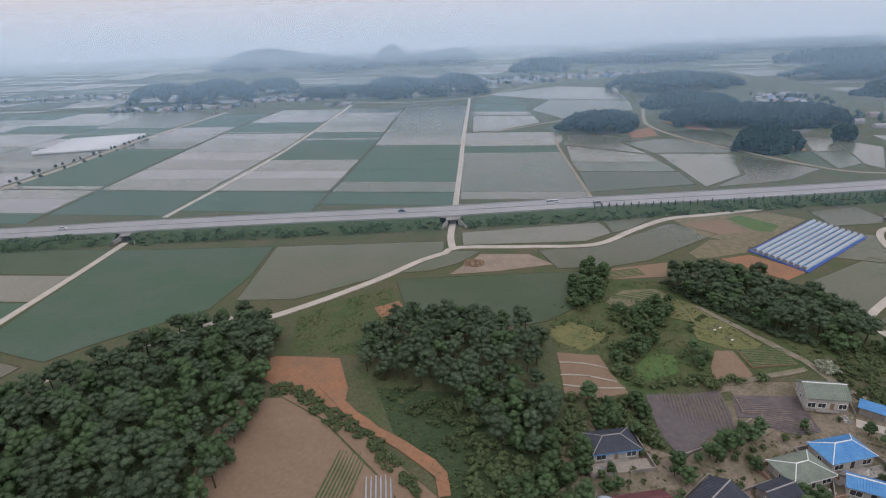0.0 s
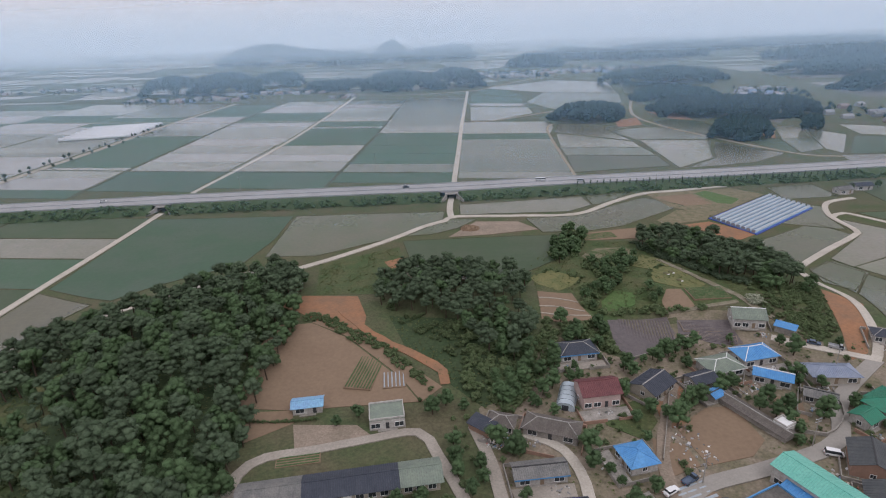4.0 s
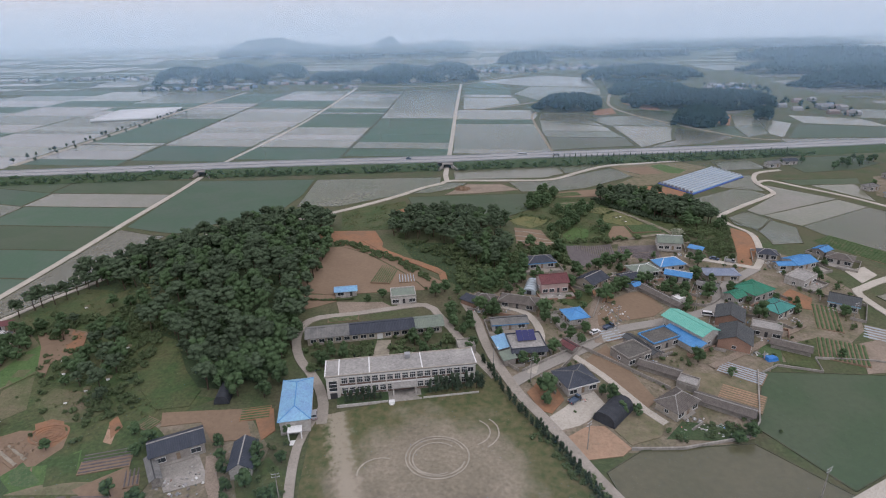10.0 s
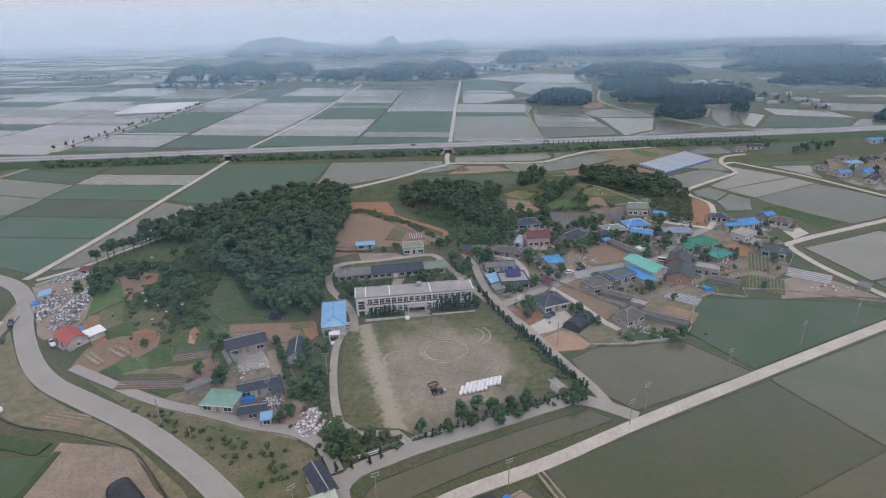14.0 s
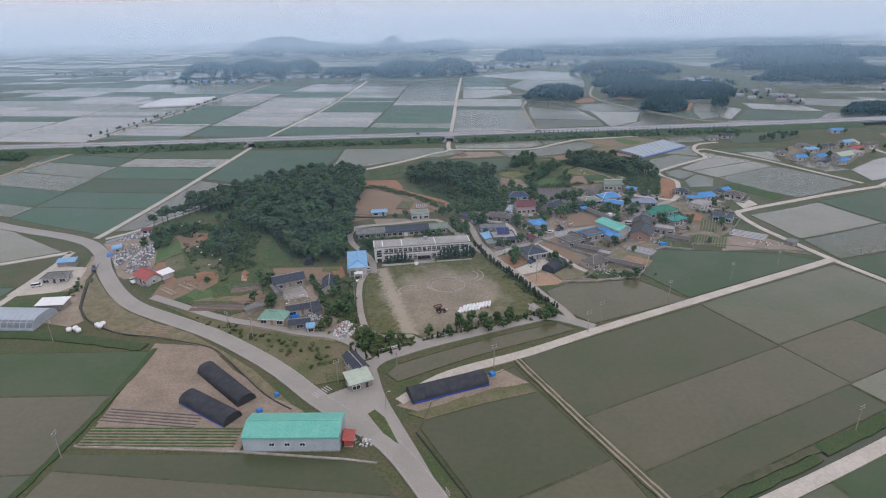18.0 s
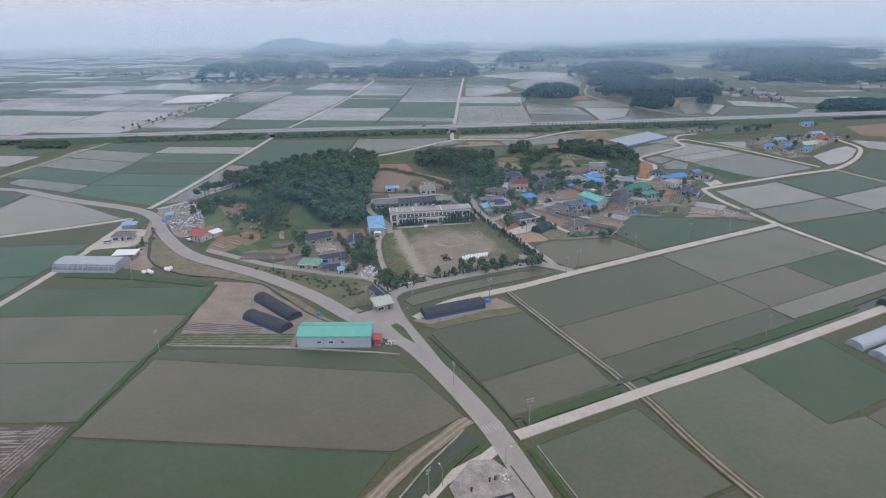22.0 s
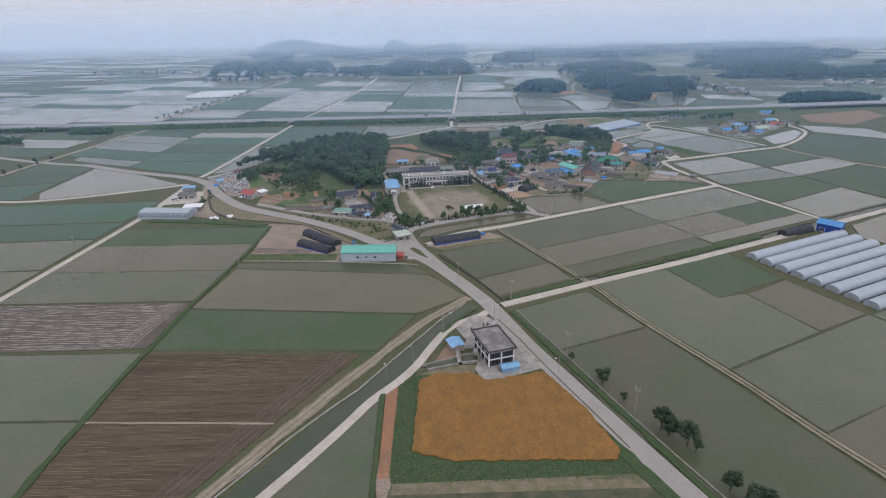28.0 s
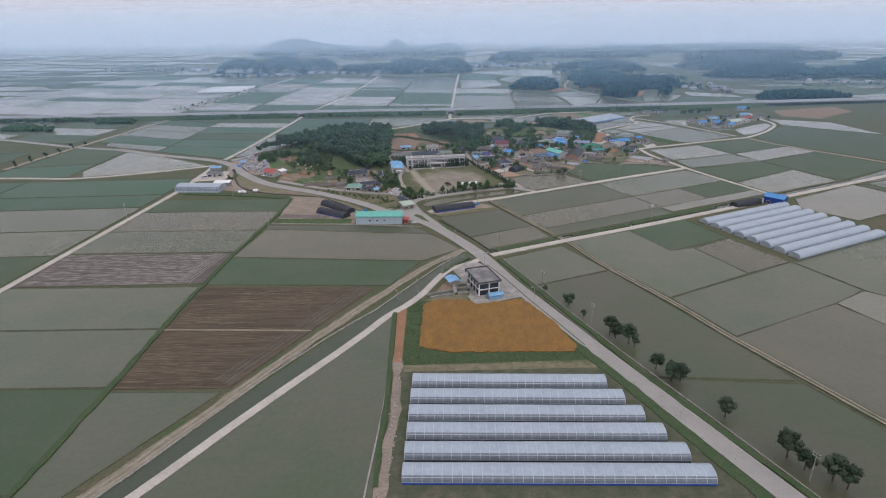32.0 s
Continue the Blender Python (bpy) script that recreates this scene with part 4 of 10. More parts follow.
patch("ploughed_field", [(-214, 288), (-126.2, 288), (-128.3, 250), (-216, 248)], "stubble_grey", 0.15, "grey wet stubble field in stripes", "field")
def furrow_rows(label, x_of, y0, y1, step, width, keep, mat, seed, wave=0.12):
    """Low broken ridges of turned earth and straw running east and west over a field."""
    r = random.Random(seed)
    V, F = [], []
    y = y0
    while y < y1:
        xl, xr = x_of(y)
        x, on = xl, True
        bend = r.uniform(0, 6)
        while x < xr - 1:
            run = r.uniform(2.5, 9)
            e = min(xr, x + run)
            if r.random() < keep(x, y):
                w = width * r.uniform(0.6, 1.25)
                k = max(1, int((e - x) / 2.2))
                b = len(V)
                for i in range(k + 1):
                    xx = x + (e - x) * i / k
                    yy = y + wave * math.sin(xx * 0.21 + bend) + r.uniform(-0.06, 0.06)
                    taper = 0.35 if i in (0, k) else r.uniform(0.8, 1.2)
                    V += [(xx, yy - w * taper / 2, 0.15), (xx, yy, 0.17 + 0.13 * taper), (xx, yy + w * taper / 2, 0.15)]
                for i in range(k):
                    for q in (0, 1):
                        F.append((b + 3 * i + q, b + 3 * i + 3 + q, b + 3 * i + 4 + q, b + 3 * i + 1 + q))
            x = e + r.uniform(0.05, 0.9)
        y += step * r.uniform(0.85, 1.15)
    tagged(raw("stubble_row", V, F, mat), label, "stubble", kind="stuff")


def headland(label, a, b, side, n, gap, mat, seed, width=0.55):
    """Ridges along a field's edge from a to b, stepping inwards."""
    r = random.Random(seed)
    a, b = Vector((*a, 0)), Vector((*b, 0))
    d = (b - a).normalized()
    s = Vector((-d.y, d.x, 0)) * side
    V, F = [], []
    for k in range(n):
        t, L = 0.0, (b - a).length
        while t < L:
            e = min(L, t + r.uniform(3, 10))
            w, o, m = width * r.uniform(0.6, 1.3), gap * (k + 0.6) + r.uniform(-0.12, 0.12), len(V)
            for q in (t, e):
                p = a + d * q + s * o
                V += [tuple(p - s * w / 2 + Vector((0, 0, 0.16))), tuple(p + Vector((0, 0, 0.29))), tuple(p + s * w / 2 + Vector((0, 0, 0.16)))]
            F += [(m, m + 3, m + 4, m + 1), (m + 1, m + 4, m + 5, m + 2)]
            t = e + r.uniform(0.1, 1.2)
    tagged(raw("stubble_row", V, F, mat), label, "stubble", kind="stuff")


def patchy(x, y, low, high):
    return low + (high - low) * min(1.0, max(0.0, 0.5 + 1.5 * noise.noise(Vector((x * 0.03, y * 0.07, 3.0)))))


furrow_rows("pale broken straw rows on the dark ploughed field", lambda y: (-125 if y > 205 else -126.5, -86 + (y - 166) * 0.54 - 8), 167, 244, 0.9, 0.27, lambda x, y: patchy(x, y, 0.02, 0.85), "straw", 71, 0.2)
furrow_rows("dark turned clods between the straw rows", lambda y: (-125 if y > 205 else -126.5, -86 + (y - 166) * 0.54 - 6), 167.5, 244, 1.7, 0.55, lambda x, y: 0.4, "clod", 72, 0.2)
furrow_rows("pale wet ridges of the grey stubble field", lambda y: (-213, -131.5 + (y - 250) * 0.03 - (288 - y) * 0.16), 250.5, 287, 1.45, 0.75, lambda x, y: 0.93, "pale_ridge", 73, 0.3)
headland("wheel ridges along the grey field's edge", (-134, 250.5), (-127.8, 287), 1, 5, 1.5, "pale_ridge", 74)
headland("wheel ridges along the canal side of the field", (-88, 167), (-48, 241.5), 1, 8, 1.05, "stubble_grey", 75, 0.42)
headland("scattered pale straw along the canal side of the field", (-88, 167), (-48, 241.5), 1, 4, 2.1, "straw", 76, 0.2)
ribbon("levee", [(-127, 206), (-68, 204)], 0.8, "dirt_track", 0.3, "pale dividing levee across the stubble", "levee", ragged=0.2, depth=0.3)

# ---- canal and ditches ----
ribbon("water", [(-2, 280), (-12.5, 267), (-18.5, 257), (-29.5, 238), (-39.5, 221), (-46, 212), (-56, 195.5), (-71.5, 171), (-81.5, 154), (-90, 139.5), (-97, 127), (-111, 104), (-136, 62), (-166, 12)], 7.4, "water", 0.06, "still green-brown canal water", "canal", depth=0.05)
ribbon("ditch", [(12, 285), (55, 306), (104, 328), (172, 361), (290, 418)], 5.0, "water", 0.05, "dark drainage ditch water", "ditch", depth=0.05)
ribbon("levee", [(9, 288), (20, 292.5), (55, 309.5), (104, 331.5), (172, 364.5), (290, 421.5)], 2.2, "levee", 0.4, "grassy levee along the drainage ditch", "levee", ragged=0.4, depth=0.5)
for pts, w in (([(13, 286.3), (30, 294.6), (47, 302.4)], 3.6), ([(58, 307.6), (76, 315.6), (95, 324.4)], 2.6), ([(97, 327), (115, 335.5), (136, 345.5), (160, 357)], 4.4), (HEDGE, 2.0),
               ([(-196, 402), (-160, 398), (-122, 389)], 5.0), ([(-2, 277), (-9, 268.5), (-16, 257.5)], 1.8), ([(13.4, 274), (26, 241), (40.5, 204), (53.5, 169), (78.5, 112), (115.5, 28)], 2.0),
               ([(-36, 218), (-35, 180), (-35, 120)], 1.5), ([(33, 192), (46, 162), (60, 128), (66, 112)], 4.0)):
    ribbon("verge", pts, w, "weeds", 0.45, "rank green weeds along the ditch", "weeds", ragged=0.35, depth=0.6)

# ---- the raised highway and its banks ----
HW = [(-700, 735), (-420, 742), (-262, 752), (-187, 758), (-103, 763), (-2, 767), (76, 774), (175, 781), (274, 790), (420, 806), (800, 850)]
hwy = ribbon("highway", HW, 19.0, "highway", 4.6, "raised four-lane highway of pale paving", "highway", z=0.0, depth=0.9)
for side, z in ((-9.3, 5.1), (9.3, 5.1), (0, 5.05)):
    ribbon("guard_rail", HW, 0.3, "steel", z, "grey steel guard rail along the highway", "guard rail", z=0.0, depth=0.5, offset=side)
for off, w in ((-5, 0.25), (5, 0.25)):
    ribbon("trim", HW, w, "paint_white", 4.61, "white lane line", "road marking", z=0.0, depth=0.004, offset=off)


def bank(y_off, foot, x0, x1, gaps):
    line = smooth_line(HW, 6)
    verts, faces, prev = [], [], None
    for i, p in enumerate(line):
        open_here = any(a < p.x < b for a, b in gaps)
        if p.x < x0 or p.x > x1 or open_here:
            prev = None
            continue
        d = (line[min(i + 1, len(line) - 1)] - line[max(i - 1, 0)]).normalized()
        s = Vector((-d.y, d.x, 0))
        b = len(verts)
        for r, z in ((y_off, 4.3), (y_off + (foot - y_off) * 0.5, 2.6 + RNG.uniform(-0.4, 0.4)), (foot + RNG.uniform(-1, 1), 0.0)):
            q = p + s * r
            verts.append((q.x, q.y, z))
        if prev is not None:
            for j in range(2):
                faces.append((prev + j, prev + j + 1, b + j + 1, b + j))
        prev = b
    tagged(raw("embankment", verts, faces, "weeds", smooth=True), "weedy grass bank of the highway", "embankment", kind="structure")


bank(-9.5, -19, -420, 420, ((-4, 4), (-191, -183)))
bank(9.5, 16, -420, 420, ((-4, 4), (-191, -183)))
for x, y in ((0, 767), (-187, 758)):
    up = empty("underpass", pose(x, y, 0, 0, 0, 3), "concrete box underpass below the highway", "underpass", kind="structure")
    for side in (-1, 1):
        part("side_wall", boxed(side * 3.4 - 0.4, side * 3.4 + 0.4, -13.0, 13.0, 0, 3.7), "concrete", up)
        for fy in (-1, 1):
            bm = boxed(side * 3.5 - 0.3, side * 3.5 + 0.3, 12.5, 20, 0, 2.2)
            for v in bm.verts:
                v.co.x += side * max(0, v.co.y - 12.5) * 0.5
                v.co.z *= 1.5 if v.co.y < 13 else 0.6
                v.co.y *= fy
            bmesh.ops.recalc_face_normals(bm, faces=bm.faces)
            part("wing_wall", bm, "concrete", up)
    part("roof_slab", boxed(-4.2, 4.2, -13.2, 13.2, 3.2, 3.65), "concrete", up)

# ---- the great plain north of the highway ----
def along(line, y):
    for (x0, y0), (x1, y1) in zip(line, line[1:]):
        if y0 <= y <= y1:
            return x0 + (x1 - x0) * (y - y0) / (y1 - y0)
    return line[0][0] if y < line[0][1] else line[-1][0]


LINES = [[(-700, 790), (-680, 1000), (-640, 1400)], [(-590, 790), (-560, 1000), (-520, 1400)], [(-470, 790), (-450, 1000), (-420, 1300)], [(-362, 790), (-343, 954), (-336, 1068), (-308, 1254)],
         [(-271, 785), (-252, 1095), (-224, 1290)], [(-184, 787), (-157, 976), (-137, 1300)], [(-90, 789), (-73, 987), (-56, 1300)], [(5, 790), (15, 1027), (32, 1313)], [(91, 800), (99, 970), (110, 1010)]]
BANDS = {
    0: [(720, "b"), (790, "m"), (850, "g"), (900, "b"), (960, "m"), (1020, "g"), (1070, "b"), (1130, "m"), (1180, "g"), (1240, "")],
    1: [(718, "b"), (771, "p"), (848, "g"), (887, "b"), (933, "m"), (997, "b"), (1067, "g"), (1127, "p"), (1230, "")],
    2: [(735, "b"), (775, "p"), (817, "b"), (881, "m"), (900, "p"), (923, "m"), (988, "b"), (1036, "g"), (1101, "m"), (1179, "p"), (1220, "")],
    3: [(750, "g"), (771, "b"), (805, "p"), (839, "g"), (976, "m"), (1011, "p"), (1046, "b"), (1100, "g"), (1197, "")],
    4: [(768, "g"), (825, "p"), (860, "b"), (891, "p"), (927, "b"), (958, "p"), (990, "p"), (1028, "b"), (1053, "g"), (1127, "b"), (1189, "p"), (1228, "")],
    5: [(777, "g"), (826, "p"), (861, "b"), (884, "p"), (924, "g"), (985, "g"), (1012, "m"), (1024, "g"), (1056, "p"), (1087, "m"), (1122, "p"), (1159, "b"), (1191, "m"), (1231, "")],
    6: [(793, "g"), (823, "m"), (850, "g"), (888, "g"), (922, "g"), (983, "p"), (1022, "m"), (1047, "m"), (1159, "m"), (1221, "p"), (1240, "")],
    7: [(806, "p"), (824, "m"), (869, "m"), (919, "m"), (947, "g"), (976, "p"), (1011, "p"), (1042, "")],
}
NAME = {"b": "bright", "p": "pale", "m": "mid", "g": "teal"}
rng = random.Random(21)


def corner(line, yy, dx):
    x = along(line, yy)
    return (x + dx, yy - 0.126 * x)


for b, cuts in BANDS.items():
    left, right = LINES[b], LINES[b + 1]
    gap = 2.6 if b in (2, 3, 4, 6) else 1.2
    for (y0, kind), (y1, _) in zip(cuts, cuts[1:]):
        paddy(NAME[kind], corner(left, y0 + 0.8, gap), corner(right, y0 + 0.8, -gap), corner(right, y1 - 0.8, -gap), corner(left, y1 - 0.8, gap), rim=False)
for line, w, mat, label in (([(-534, 1136), (-356, 1108), (-159, 1080), (-64, 1065)], 2.4, "trail", "pale track across the plain"), ([(-354, 875), (-265, 861), (-178, 847), (-88, 834), (-6, 823)], 1.6, "levee", "mud dyke across the plain"), (LINES[3], 6.5, "trail", "long pale farm road"), (LINES[4], 1.2, "levee", "straight mud dyke"), (LINES[5], 3.6, "concrete_road", "straight pale farm road"), (LINES[6], 2.2, "levee", "straight ditch bank"), (LINES[8], 2.4, "dirt_track", "dirt farm track")):
    ribbon("road", line, w, mat, 0.2, label, ragged=0.2)
for k, pts in (("pale", [(106, 960), (165, 912), (165, 888), (99, 899)]), ("mid", [(98, 897), (166, 886), (168, 857), (98, 868)]), ("olive", [(98, 866), (168, 855), (167, 822), (93, 812)]), ("pale", [(174, 916), (232, 906), (218, 874), (207, 842), (172, 815)]), ("brown", [(235, 899), (268, 850), (234, 826), (205, 819), (178, 814), (212, 842), (222, 873)]),
               ("mid", [(158, 964), (197, 976), (224, 968), (240, 927), (233, 911), (172, 920)]), ("pale", [(116, 1008), (150, 1000), (180, 978), (156, 966), (166, 917), (106, 966)]), ("green", [(101, 1046), (128, 1092), (176, 1120), (214, 1130), (204, 1060), (190, 1062), (118, 1060), (114, 1012)]),
               ("pale", [(320, 966), (338, 950), (322, 905), (296, 905)]), ("mid", [(322, 903), (306, 862), (282, 850), (294, 903)]), ("pale", [(340, 948), (356, 912), (312, 845), (308, 860)]), ("mid", [(218, 978), (214, 1010), (236, 1016), (262, 1000), (262, 900), (244, 930)]), ("green", [(264, 898), (292, 904), (280, 852), (270, 856)]),
               ("bright", [(300, 1000), (306, 1040), (350, 1000), (330, 975)]), ("green", [(360, 905), (316, 842), (400, 838), (440, 880)]), ("mid", [(402, 836), (442, 878), (520, 850), (480, 815)]), ("pale", [(370, 912), (380, 960), (440, 930), (440, 884)]), ("brown", [(306, 838), (400, 834), (470, 812), (300, 812)])):
    paddy(k, *pts)
for k, pts in (("pale", [(26, 1050), (50, 1047), (100, 1088), (100, 1132), (30, 1148)]), ("bright", [(31, 1158), (97, 1143), (98, 1166), (32, 1182)]), ("teal", [(33, 1184), (98, 1168), (102, 1223), (35, 1257)]), ("teal", [(36, 1268), (106, 1232), (92, 1300), (62, 1340)]), ("mid", [(106, 1180), (140, 1260), (240, 1230), (222, 1152), (130, 1108)]),
               ("pale", [(140, 1270), (60, 1345), (180, 1420), (260, 1370), (240, 1240)]), ("mid", [(250, 1230), (280, 1370), (360, 1340), (320, 1200)]), ("green", [(240, 1090), (250, 1190), (400, 1160), (420, 1130), (300, 1126)]), ("mid", [(450, 1000), (440, 940), (530, 900), (560, 960)]), ("green", [(560, 1000), (580, 900), (700, 920), (680, 1020)]), ("pale", [(530, 855), (560, 890), (700, 910), (720, 860)])):
    paddy(k, *pts, rim=False)
for pts in ([(172, 982), (199, 991), (206, 1034), (178, 1018)], [(228, 1069), (259, 1055), (258, 1009), (239, 1019)], [(290, 905), (320, 966), (310, 970), (284, 930)]):
    patch("field", pts, "red_soil", 0.14, "bare red earth beside the pine woods", "field", thick=0.2)
ribbon("road", [(304, 833), (283, 841), (265, 866), (239, 921), (215, 983), (208, 1052), (233, 1145), (264, 1240)], 3.6, "dirt_track", 0.2, "dirt road past the pine grove", ragged=0.3)
ribbon("road", [(-240, 1395), (-100, 1300), (32, 1313), (90, 1380), (151, 1455), (251, 1566), (300, 1700)], 4.0, "dirt_track", 0.2, "farm road below the far woods", ragged=0.3)
ribbon("road", [(26, 1046), (50, 1044), (131, 1098), (175, 1124), (221, 1135)], 3.0, "dirt_track", 0.2, "dirt farm track", ragged=0.3)
# the farthest fields, joined by kind
far = {"bright": ([], []), "green": ([], []), "mid": ([], [])}
for i in range(-26, 26):
    for j in range(46):
        y = 800 + j * 42 + (0 if j % 4 else 6)
        x = i * 105 + 14 * math.sin(j * 0.7 + i)
        if (-705 < x < 30 and y < 1320) or (-10 < x < 460 and y < 1560) or y < 780 - x * 0.0 or (x > 60 and y < 860):
            continue
        if rng.random() < 0.12 or y > 2500:
            continue
        kind = rng.choice(("bright", "green", "mid", "mid", "green", "bright"))
        V, F = far[kind]
        n = len(V)
        w, d = 100, rng.choice((38, 38, 18))
        s = -0.12
        V += [(x, y + s * x * 0.3, 0.1), (x + w, y + s * (x + w) * 0.3, 0.1), (x + w + 6, y + d + s * (x + w) * 0.3, 0.1), (x + 6, y + d + s * x * 0.3, 0.1)]
        F.append((n, n + 1, n + 2, n + 3))
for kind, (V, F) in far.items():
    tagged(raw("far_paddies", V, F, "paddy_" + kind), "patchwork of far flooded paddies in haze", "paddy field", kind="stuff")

# ---- trees ----
def crown_mesh(name, seed, rx, rz, z0, n, leaf, material, lumps, flat=1.0, cone=False):
    """A crown of many small leaf clumps round several limbs, over a ragged inner mass."""
    r = random.Random(seed)
    centres = []
    for _ in range(lumps):
        a, q = r.uniform(0, 6.283), math.sqrt(r.random())
        h = r.uniform(0.15, 0.95)
        k = (1 - h) if cone else math.sin(math.pi * min(1, 0.18 + 0.72 * h)) ** 0.8
        centres.append((rx * 0.68 * q * k * math.cos(a), rx * 0.68 * q * k * math.sin(a), z0 + rz * h, rx * r.uniform(0.28, 0.44) * (0.6 + 0.4 * k)))
    V, F = [], []
    for cx, cy, cz, cr in centres:
        bm = bmesh.new()
        bmesh.ops.create_icosphere(bm, subdivisions=1, radius=cr * 0.86)
        b = len(V)
        bm.verts.index_update()
        for v in bm.verts:
            j = r.uniform(0.72, 1.12)
            V.append((cx + v.co.x * j, cy + v.co.y * j, cz + v.co.z * j * flat * 0.85))
        F += [tuple(b + v.index for v in f.verts) for f in bm.faces]
        bm.free()
    for k in range(n):
        cx, cy, cz, cr = centres[k % lumps]
        d = Vector((r.gauss(0, 1), r.gauss(0, 1), r.gauss(0.35, 0.9))).normalized()
        p = Vector((cx, cy, cz)) + Vector((d.x, d.y, d.z * flat * 0.85)) * cr * r.uniform(0.72, 1.16)
        nrm = (d + Vector((r.gauss(0, 0.45), r.gauss(0, 0.45), r.gauss(0.35, 0.45)))).normalized()
        t = nrm.orthogonal().normalized()
        t.rotate(Matrix.Rotation(r.uniform(0, 6.283), 3, nrm))
        s = nrm.cross(t)
        w, h = leaf * r.uniform(0.6, 1.3), leaf * r.uniform(0.6, 1.3)
        b = len(V)
        V += [tuple(p + t * w), tuple(p + s * h * 0.9 + nrm * 0.1 * w), tuple(p - t * w * 0.8 - s * h * 0.5)]
        F.append((b, b + 1, b + 2))
    me = bpy.data.meshes.new(name)
    me.from_pydata(V, [], F)
    me.update()
    me.shade_smooth()
    me.materials.append(MAT[material])
    return me


def trunk_mesh(name, seed, h, r0, lean=0.4):
    r = random.Random(seed)
    bm = bmesh.new()
    a, dx, dy = Vector((0, 0, -0.4)), r.uniform(-lean, lean), r.uniform(-lean, lean)
    b = Vector((dx, dy, h * 0.55))
    c = Vector((dx * 1.6, dy * 1.2, h * 0.9))
    tube(bm, a, b, r0, r0 * 0.7)
    tube(bm, b, c, r0 * 0.7, r0 * 0.25)
    for k in range(4):
        ang = k * 1.7 + r.random()
        e = b + Vector((math.cos(ang) * h * 0.26, math.sin(ang) * h * 0.26, h * r.uniform(0.12, 0.3)))
        tube(bm, b.lerp(c, r.uniform(0, 0.5)), e, r0 * 0.35, r0 * 0.1, 5)
    me = mesh_of(name, bm)
    me.materials.append(MAT["bark"])
    return me


TREES = {"pine": [], "broadleaf_tree": [], "shrub": [], "hedge_conifer": [], "street_tree": []}
for s in range(5):
    TREES["pine"].append((trunk_mesh("trunk", s, 8.5, 0.24), crown_mesh("crown", 40 + s, 3.7, 4.2, 4.2, 720, 0.25, "pine", 24, 0.72)))
    TREES["broadleaf_tree"].append((trunk_mesh("trunk", 20 + s, 7, 0.26), crown_mesh("crown", 60 + s, 3.6, 5.8, 1.4, 720, 0.25, "broad", 26, 0.95)))
for s in range(4):
    TREES["shrub"].append((trunk_mesh("trunk", 30 + s, 1.6, 0.07, 0.15), crown_mesh("crown", 80 + s, 1.55, 1.75, 0.15, 320, 0.17, "bush", 11)))
    TREES["hedge_conifer"].append((trunk_mesh("trunk", 35 + s, 3.2, 0.09, 0.05), crown_mesh("crown", 90 + s, 1.3, 4.2, 0.1, 340, 0.2, "conifer", 11, 1.3, True)))
    TREES.setdefault("scrub", []).append((None, crown_mesh("scrub", 120 + s, 1.6, 1.6, 0.0, 120, 0.22, "bush", 8)))
    TREES["street_tree"].append((trunk_mesh("trunk", 45 + s, 5, 0.16, 0.2), crown_mesh("crown", 95 + s, 2.6, 3.6, 1.8, 620, 0.24, "conifer", 17)))
LABELS = {"pine": "dark green pine tree with a rounded crown", "broadleaf_tree": "broadleaf tree with a full green crown", "shrub": "low leafy green shrub", "hedge_conifer": "clipped dark conifer of the school hedge", "street_tree": "dark green roadside tree"}


def tree(kind, x, y, size=1.0, group="", label=""):
    tm, cm = RNG.choice(TREES[kind])
    name = kind
    if kind == "broadleaf_tree" and "woods" not in group:
        name = "orchard_tree" if "orchard" in group else "garden_tree"
    ob = new(name, tm)
    z = height(x, y)
    ob.matrix_world = Matrix.LocRotScale((x, y, z), Euler((0, 0, RNG.uniform(0, 6.28))), (size, size, size * RNG.uniform(0.9, 1.1)))
    cr = new("crown", cm)
    cr.parent = ob
    return tagged(ob, label or LABELS[kind], "shrub" if kind == "shrub" else "tree", group)


def inside(x, y, poly):
    c = False
    for (x0, y0), (x1, y1) in zip(poly, poly[1:] + poly[:1]):
        if (y0 > y) != (y1 > y) and x < (x1 - x0) * (y - y0) / (y1 - y0) + x0:
            c = not c
    return c


def grove(poly, spacing, mix, size, group, clear=()):
    """Trees scattered over a plot, none nearer than the spacing."""
    put = []
    xs, ys = [p[0] for p in poly], [p[1] for p in poly]
    for _ in range(int((max(xs) - min(xs)) * (max(ys) - min(ys)) / spacing ** 2 * 8)):
        x, y = RNG.uniform(min(xs), max(xs)), RNG.uniform(min(ys), max(ys))
        if not inside(x, y, poly) or any(inside(x, y, c) for c in clear) or any((x - a) ** 2 + (y - b) ** 2 < spacing ** 2 for a, b in put):
            continue
        put.append((x, y))
        tree(RNG.choices(list(mix), list(mix.values()))[0], x, y, RNG.uniform(*size), group)


HILL = [(-170, 548), (-150, 576), (-118, 606), (-98, 640), (-76, 646), (-66, 622), (-63, 590), (-61, 556), (-60, 520), (-59, 486), (-68, 470), (-80, 466), (-92, 474), (-104, 468), (-116, 486), (-112, 520), (-124, 536), (-146, 540)]
GLADE = [(-121, 499), (-106, 498), (-96, 486), (-84, 469), (-81, 461), (-102, 461), (-112, 471)]
grove(HILL, 4.5, {"pine": 6, "broadleaf_tree": 4}, (0.8, 1.3), "woods on the western rise", (GLADE, [(-148, 550), (-128, 558), (-123, 548), (-140, 540)]))
